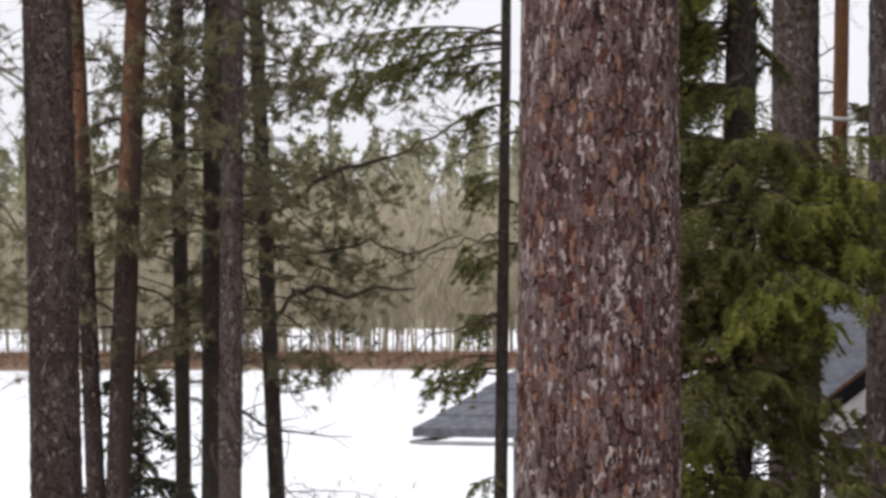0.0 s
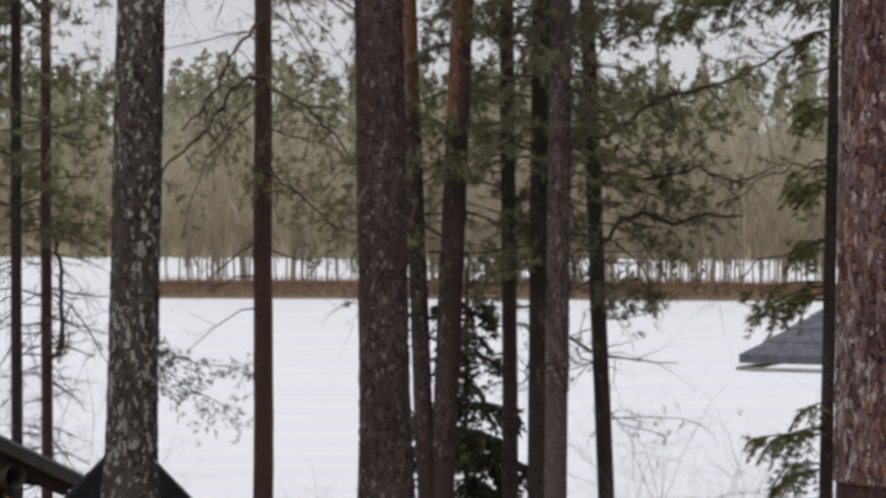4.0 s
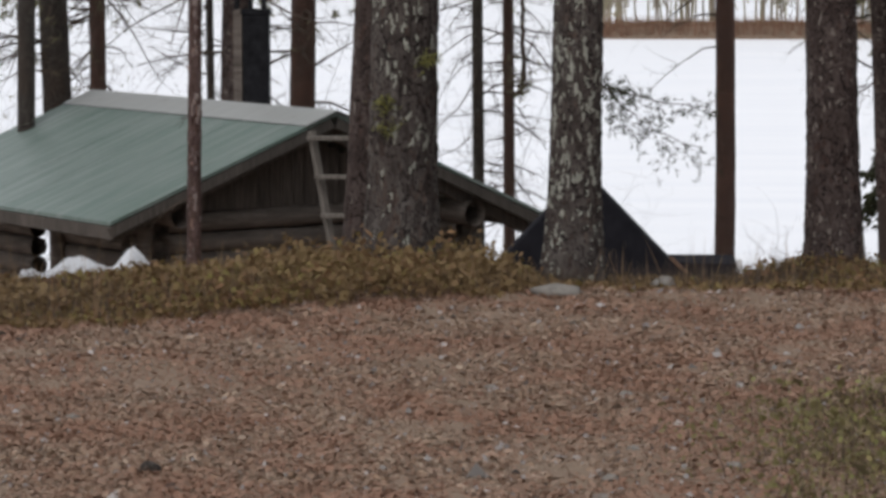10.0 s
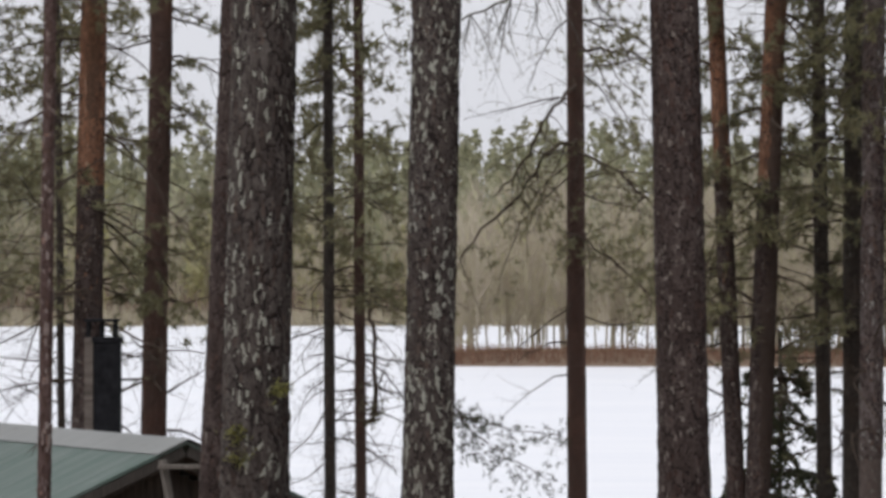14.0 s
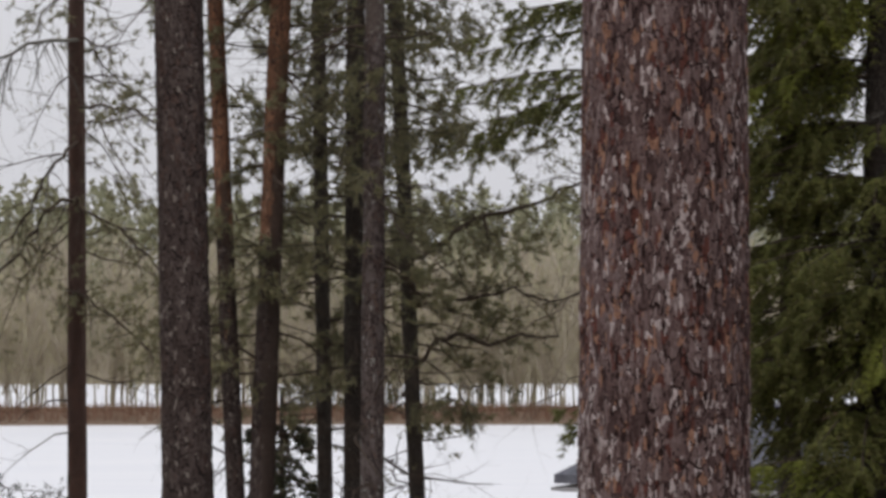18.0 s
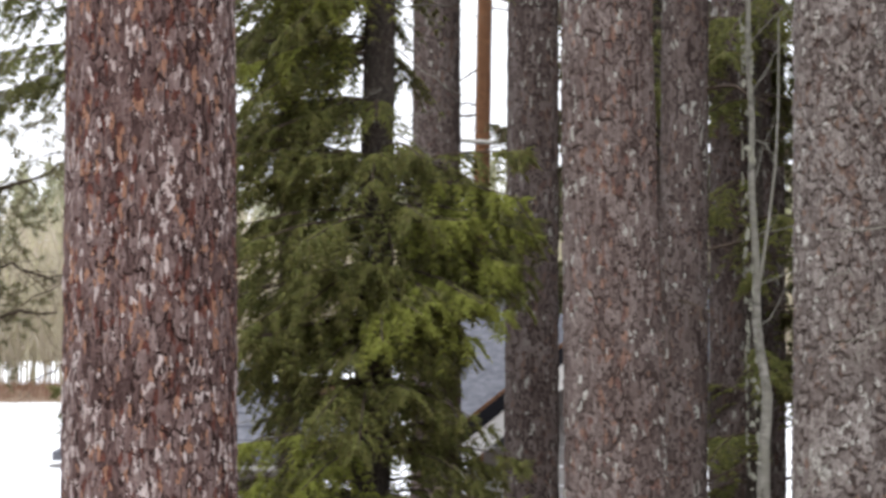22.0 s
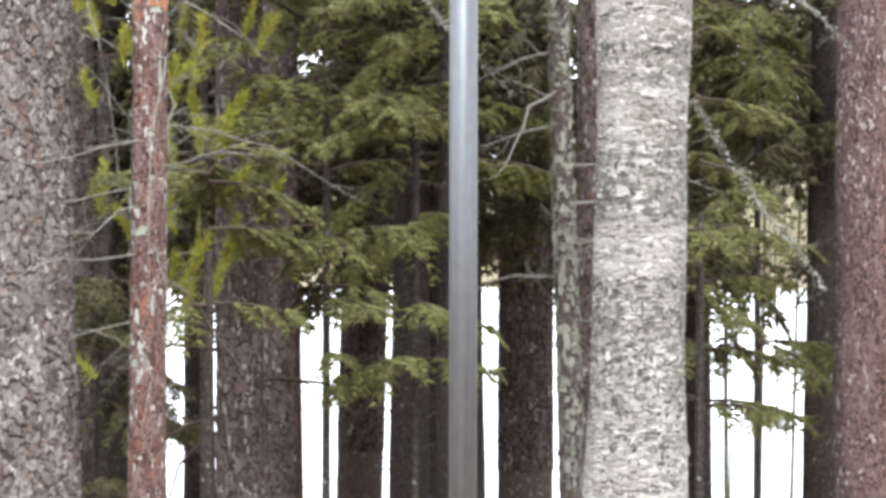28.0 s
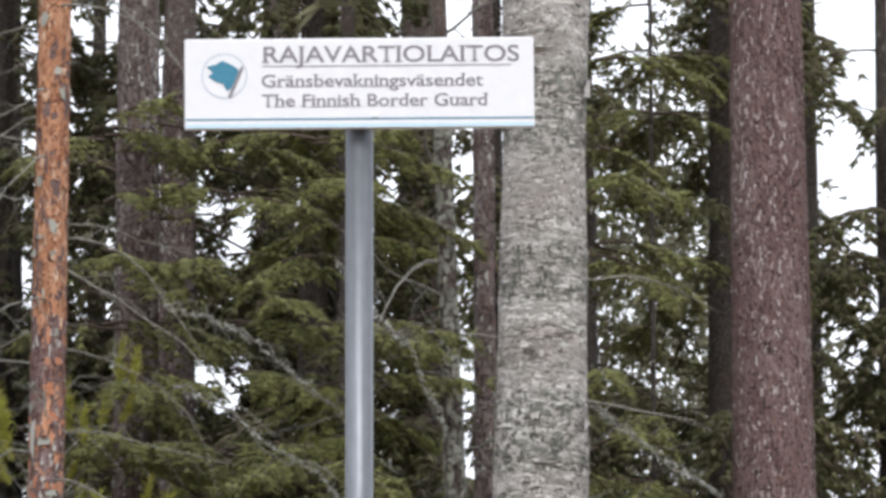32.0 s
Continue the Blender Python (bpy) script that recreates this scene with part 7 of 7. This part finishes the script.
# resin, and the cracks that run down from the knot
for x, z, wide, high, part_of in ((0.0422, 1.421, 0.0024, 0.0105, 0.85), (0.0372, 1.437, 0.0016, 0.011, 0.6), (0.0462, 1.428, 0.0014, 0.005, 0.4), (0.0335, 1.418, 0.0016, 0.02, 0.45)):
    col = mix(n, l, ramp(n, l, spot(x, z, wide, high, 1.1), (0.55, (part_of, part_of, part_of)), (1.0, (0, 0, 0))), col, (0.33, 0.18, 0.075))
line = calc("ABSOLUTE", calc("MULTIPLY_ADD", shiver, 0.0005, calc("MULTIPLY_ADD", wave, 0.0011, calc("SUBTRACT", px, 0.0485))))
split = mix(n, l, 1.0, ramp(n, l, calc("MULTIPLY", line, 1000.0), (0.1, (1, 1, 1)), (0.28, (0, 0, 0))), ramp(n, l, calc("SUBTRACT", 1.489, pz), (0.0, (0, 0, 0)), (0.006, (0.85, 0.85, 0.85)), (0.05, (0.75, 0.75, 0.75)), (0.1, (0.35, 0.35, 0.35))), "MULTIPLY")
col = mix(n, l, split, col, (0.085, 0.062, 0.052))
line = calc("ABSOLUTE", calc("MULTIPLY_ADD", wave, 0.0016, calc("SUBTRACT", px, 0.0345)))
side_split = mix(n, l, 1.0, ramp(n, l, calc("MULTIPLY", line, 1000.0), (0.1, (1, 1, 1)), (0.28, (0, 0, 0))), ramp(n, l, calc("SUBTRACT", pz, 1.462), (0.0, (0, 0, 0)), (0.004, (0.8, 0.8, 0.8))), "MULTIPLY")
col = mix(n, l, side_split, col, (0.1, 0.075, 0.065))
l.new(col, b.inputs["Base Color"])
bump(n, l, b, mix(n, l, 0.5, grain, sawn), 0.5, 0.002)
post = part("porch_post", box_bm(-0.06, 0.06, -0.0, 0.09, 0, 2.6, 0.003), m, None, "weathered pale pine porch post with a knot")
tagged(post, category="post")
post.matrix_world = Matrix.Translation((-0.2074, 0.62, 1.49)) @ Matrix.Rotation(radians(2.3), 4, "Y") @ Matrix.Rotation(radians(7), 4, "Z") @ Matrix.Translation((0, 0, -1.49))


# ---- ground cover ----
def leaf_bits(name, label, mat, rng, pos, size, flat=0.35, aspect=1.8, kind="stuff", category="litter"):
    """Small bent leaves and chips, two triangles each."""
    n = len(pos)
    a = rng.normal(0, 1, (n, 3)) * np.array([1, 1, flat])
    a /= np.linalg.norm(a, axis=1)[:, None]
    b = np.cross(a, rng.normal(0, 1, (n, 3)) * np.array([flat, flat, 1]))
    b /= np.linalg.norm(b, axis=1)[:, None]
    s = size * rng.lognormal(0, 0.4, (n, 1))
    up = np.array([[0, 0, 1.0]]) * s * rng.uniform(0, 0.35, (n, 1))
    v = np.stack([pos - a * s * aspect / 2, pos - b * s / 2 + up, pos + a * s * aspect / 2, pos + b * s / 2], 1).reshape(-1, 3)
    k = np.arange(n)[:, None] * 4
    f = np.concatenate([k + np.array([[0, 1, 2]]), k + np.array([[0, 2, 3]])])
    ob = part(name, soup(name, v, f), mat, None, label)
    return tagged(ob, category=category, kind=kind)


rng = np.random.default_rng(77)


def polar(rng, n, az0, az1, d0, d1):
    a, d = np.radians(rng.uniform(az0, az1, n)), np.sqrt(rng.uniform(d0 ** 2, d1 ** 2, n))
    return d * np.sin(a), d * np.cos(a)


n = 210000
x, y = polar(rng, n, -13, 9, 8.0, 13.4)
keep = (np.sin(x * 2.1 + 1) * np.cos(y * 1.7) + np.sin(x * 5 + y * 4) * 0.5 + rng.normal(0, 0.7, n)) > -0.9
x, y = x[keep], y[keep]
leaf_bits("leaf_litter", "brown dry leaf and needle litter over the gravel", LITTER, rng, np.stack([x, y, ground_height(x, y) + 0.004], 1), 0.0084, 0.25)
n = 16000
x, y = polar(rng, n, -13, 9, 8.0, 13.4)
o = np.stack([x, y, ground_height(x, y) + 0.004], 1)
v, f = spikes(o, np.stack([np.cos(x * 9), np.sin(y * 9), np.full(n, 0.1)], 1), rng, 2, 0.05, 0.0025, 0.5, 0.5)
tagged(part("dry_needles", soup("dry_needles", v, f), LITTER, None, "fallen reddish pine needles"), category="litter", kind="stuff")
n = 2600
x, y = polar(rng, n, -13, 9, 8.0, 13.2)
leaf_bits("gravel", "grey gravel chips in the yard", GRAVEL, rng, np.stack([x, y, ground_height(x, y) + 0.006], 1), 0.012, 0.5, 1.2, category="gravel")


def heath(name, label, rng, count, x, y, height, mat, leaf=0.012):
    """Dwarf shrubs: leaves on thin upright stems."""
    z = ground_height(x, y)
    t = rng.uniform(0.05, 1, count) ** 0.7
    pos = np.stack([x + rng.normal(0, 0.03, count), y + rng.normal(0, 0.03, count), z + t * height], 1)
    ob = leaf_bits(name, label, mat, rng, pos, leaf, 0.9, 1.9, category="dwarf shrubs")
    k = rng.integers(0, count, count // 9)
    base = np.stack([x[k], y[k], z[k]], 1)
    v, f = spikes(base, np.tile([[0, 0, 1.0]], (len(k), 1)), rng, 1, float(np.mean(height)) * 1.5 + 0.02, 0.004, 0.3, 1.0)
    tagged(part("dwarf_shrub_stems", soup("dwarf_shrub_stems", v, f), TWIG, None, "thin brown dwarf shrub stems"), category="dwarf shrubs", kind="stuff")
    return ob


n = 125000
x, y = polar(rng, n, -13.5, 9, 12.2, 14.6)
azd = np.degrees(np.arctan2(x, y))
d = np.hypot(x, y)
edge = 12.75 + np.interp(azd, [-13, -8, -4.5, -1.2, 0, 3, 9], [-0.55, -0.45, 0.0, 0.25, 0.45, 0.5, 0.45]) + 0.08 * np.sin(azd * 5)
h = np.interp(azd, [-13, -8, -5, -3.2, -1.4, -0.6, 1, 3.0, 4.2, 5.5, 9], [0.05, 0.07, 0.15, 0.25, 0.15, 0.045, 0.04, 0.04, 0.09, 0.06, 0.06]) * rng.uniform(0.5, 1.15, n)
h = h * (0.85 + 0.4 * np.sin(x * 6.1) * np.sin(y * 3.7 + x * 2) + 0.3 * np.sin(x * 15.3 + 1) * np.sin(y * 9.1)) * np.interp(d - edge, [0, 0.5], [0.45, 1])
k = d > edge
m = rng.choice(np.flatnonzero(k), 260)
v, f = spikes(np.stack([x[m], y[m], ground_height(x[m], y[m])], 1), np.tile([[0, 0, 1.0]], (260, 1)), rng, 1, 0.22, 0.005, 0.2, 1.0)
tagged(part("dry_stalks", soup("dry_stalks", v, f), STALK, None, "dry pale stalks standing out of heather"), category="dry grass", kind="stuff")
heath("heather_bank", "olive and russet heather and lingonberry on a low bank", rng, int(k.sum()), x[k], y[k], h[k], HEATH)
n = 26000
x, y = polar(rng, n, 1.6, 9, 8.2, 10.9)
k = (np.hypot((x - 1.22) / 0.6, (y - 9.2) / 1.15) < 1 + rng.normal(0, 0.3, n) + 0.25 * np.sin(y * 9) * np.cos(x * 11)) & (rng.random(n) < 0.7)
heath("heather_patch", "low heather and moss patch at the yard's edge", rng, int(k.sum()), x[k], y[k], 0.07 * rng.uniform(0.3, 1.2, int(k.sum())), HEATH_LOW, 0.009)
n = 14000
a, r = rng.uniform(0, 6.28, n), np.abs(rng.normal(0, 0.26, n))
x, y = 1.06 + r * np.cos(a) * 1.25, 14.15 + r * np.sin(a)
heath("mound_shrubs", "lingonberry shrubs on a mound at a pine's foot", rng, n, x, y, 0.13 * np.exp(-(r / 0.3) ** 2) * rng.uniform(0.5, 1.1, n) + 0.03, HEATH)


def boulder(x, y, sx, sy, sz, rng, label, mat=None):
    bm = bmesh.new()
    bmesh.ops.create_icosphere(bm, subdivisions=3, radius=1)
    off = rng.uniform(0, 50, 3)
    for v in bm.verts:
        k = 1 + 0.28 * noise.noise(v.co * 1.3 + Vector(off)) + 0.08 * noise.noise(v.co * 4 + Vector(off))
        v.co = Vector((v.co.x * sx * k, v.co.y * sy * k, v.co.z * sz * k))
    ob = part("stone", bm, mat or STONE, None, label, True)
    ob.location = (x, y, gz(x, y) + sz * 0.3)
    return tagged(ob, category="stone")


boulder(-0.09, 13.05, 0.1, 0.08, 0.03, rng, "pale grey granite stone at a pine's foot")
boulder(0.33, 13.35, 0.05, 0.05, 0.04, rng, "small grey stone in dry heather")
for i in range(9):
    x, y = polar(rng, 1, -9, 7, 8.3, 11)
    boulder(float(x[0]), float(y[0]), 0.022, 0.02, 0.012, rng, "small pale pebble on brown litter")
boulder(-1.15, 8.95, 0.03, 0.03, 0.02, rng, "small dark stone on brown litter", BARK_DARK)

# yellow lichen tufts on the close pair of pines
tu = []
for (px, py, pz) in ((-0.62, 13.84, 0.9), (-0.79, 13.87, 0.62), (-0.80, 13.87, 0.72)):
    n = 110
    o = np.array([[px, py, pz]]) + rng.normal(0, 0.02, (n, 3)) * np.array([1.2, 0.5, 0.8])
    v, f = spikes(o, np.tile([[0, -1.0, 0.2]], (n, 1)), rng, 1, 0.035, 0.006, 0.5, 0.6)
    ob = part("lichen_tuft", soup("lichen_tuft", v, f), LICHEN_YELLOW, None, "yellow-green lichen tuft on pine bark")
    tagged(ob, category="lichen")
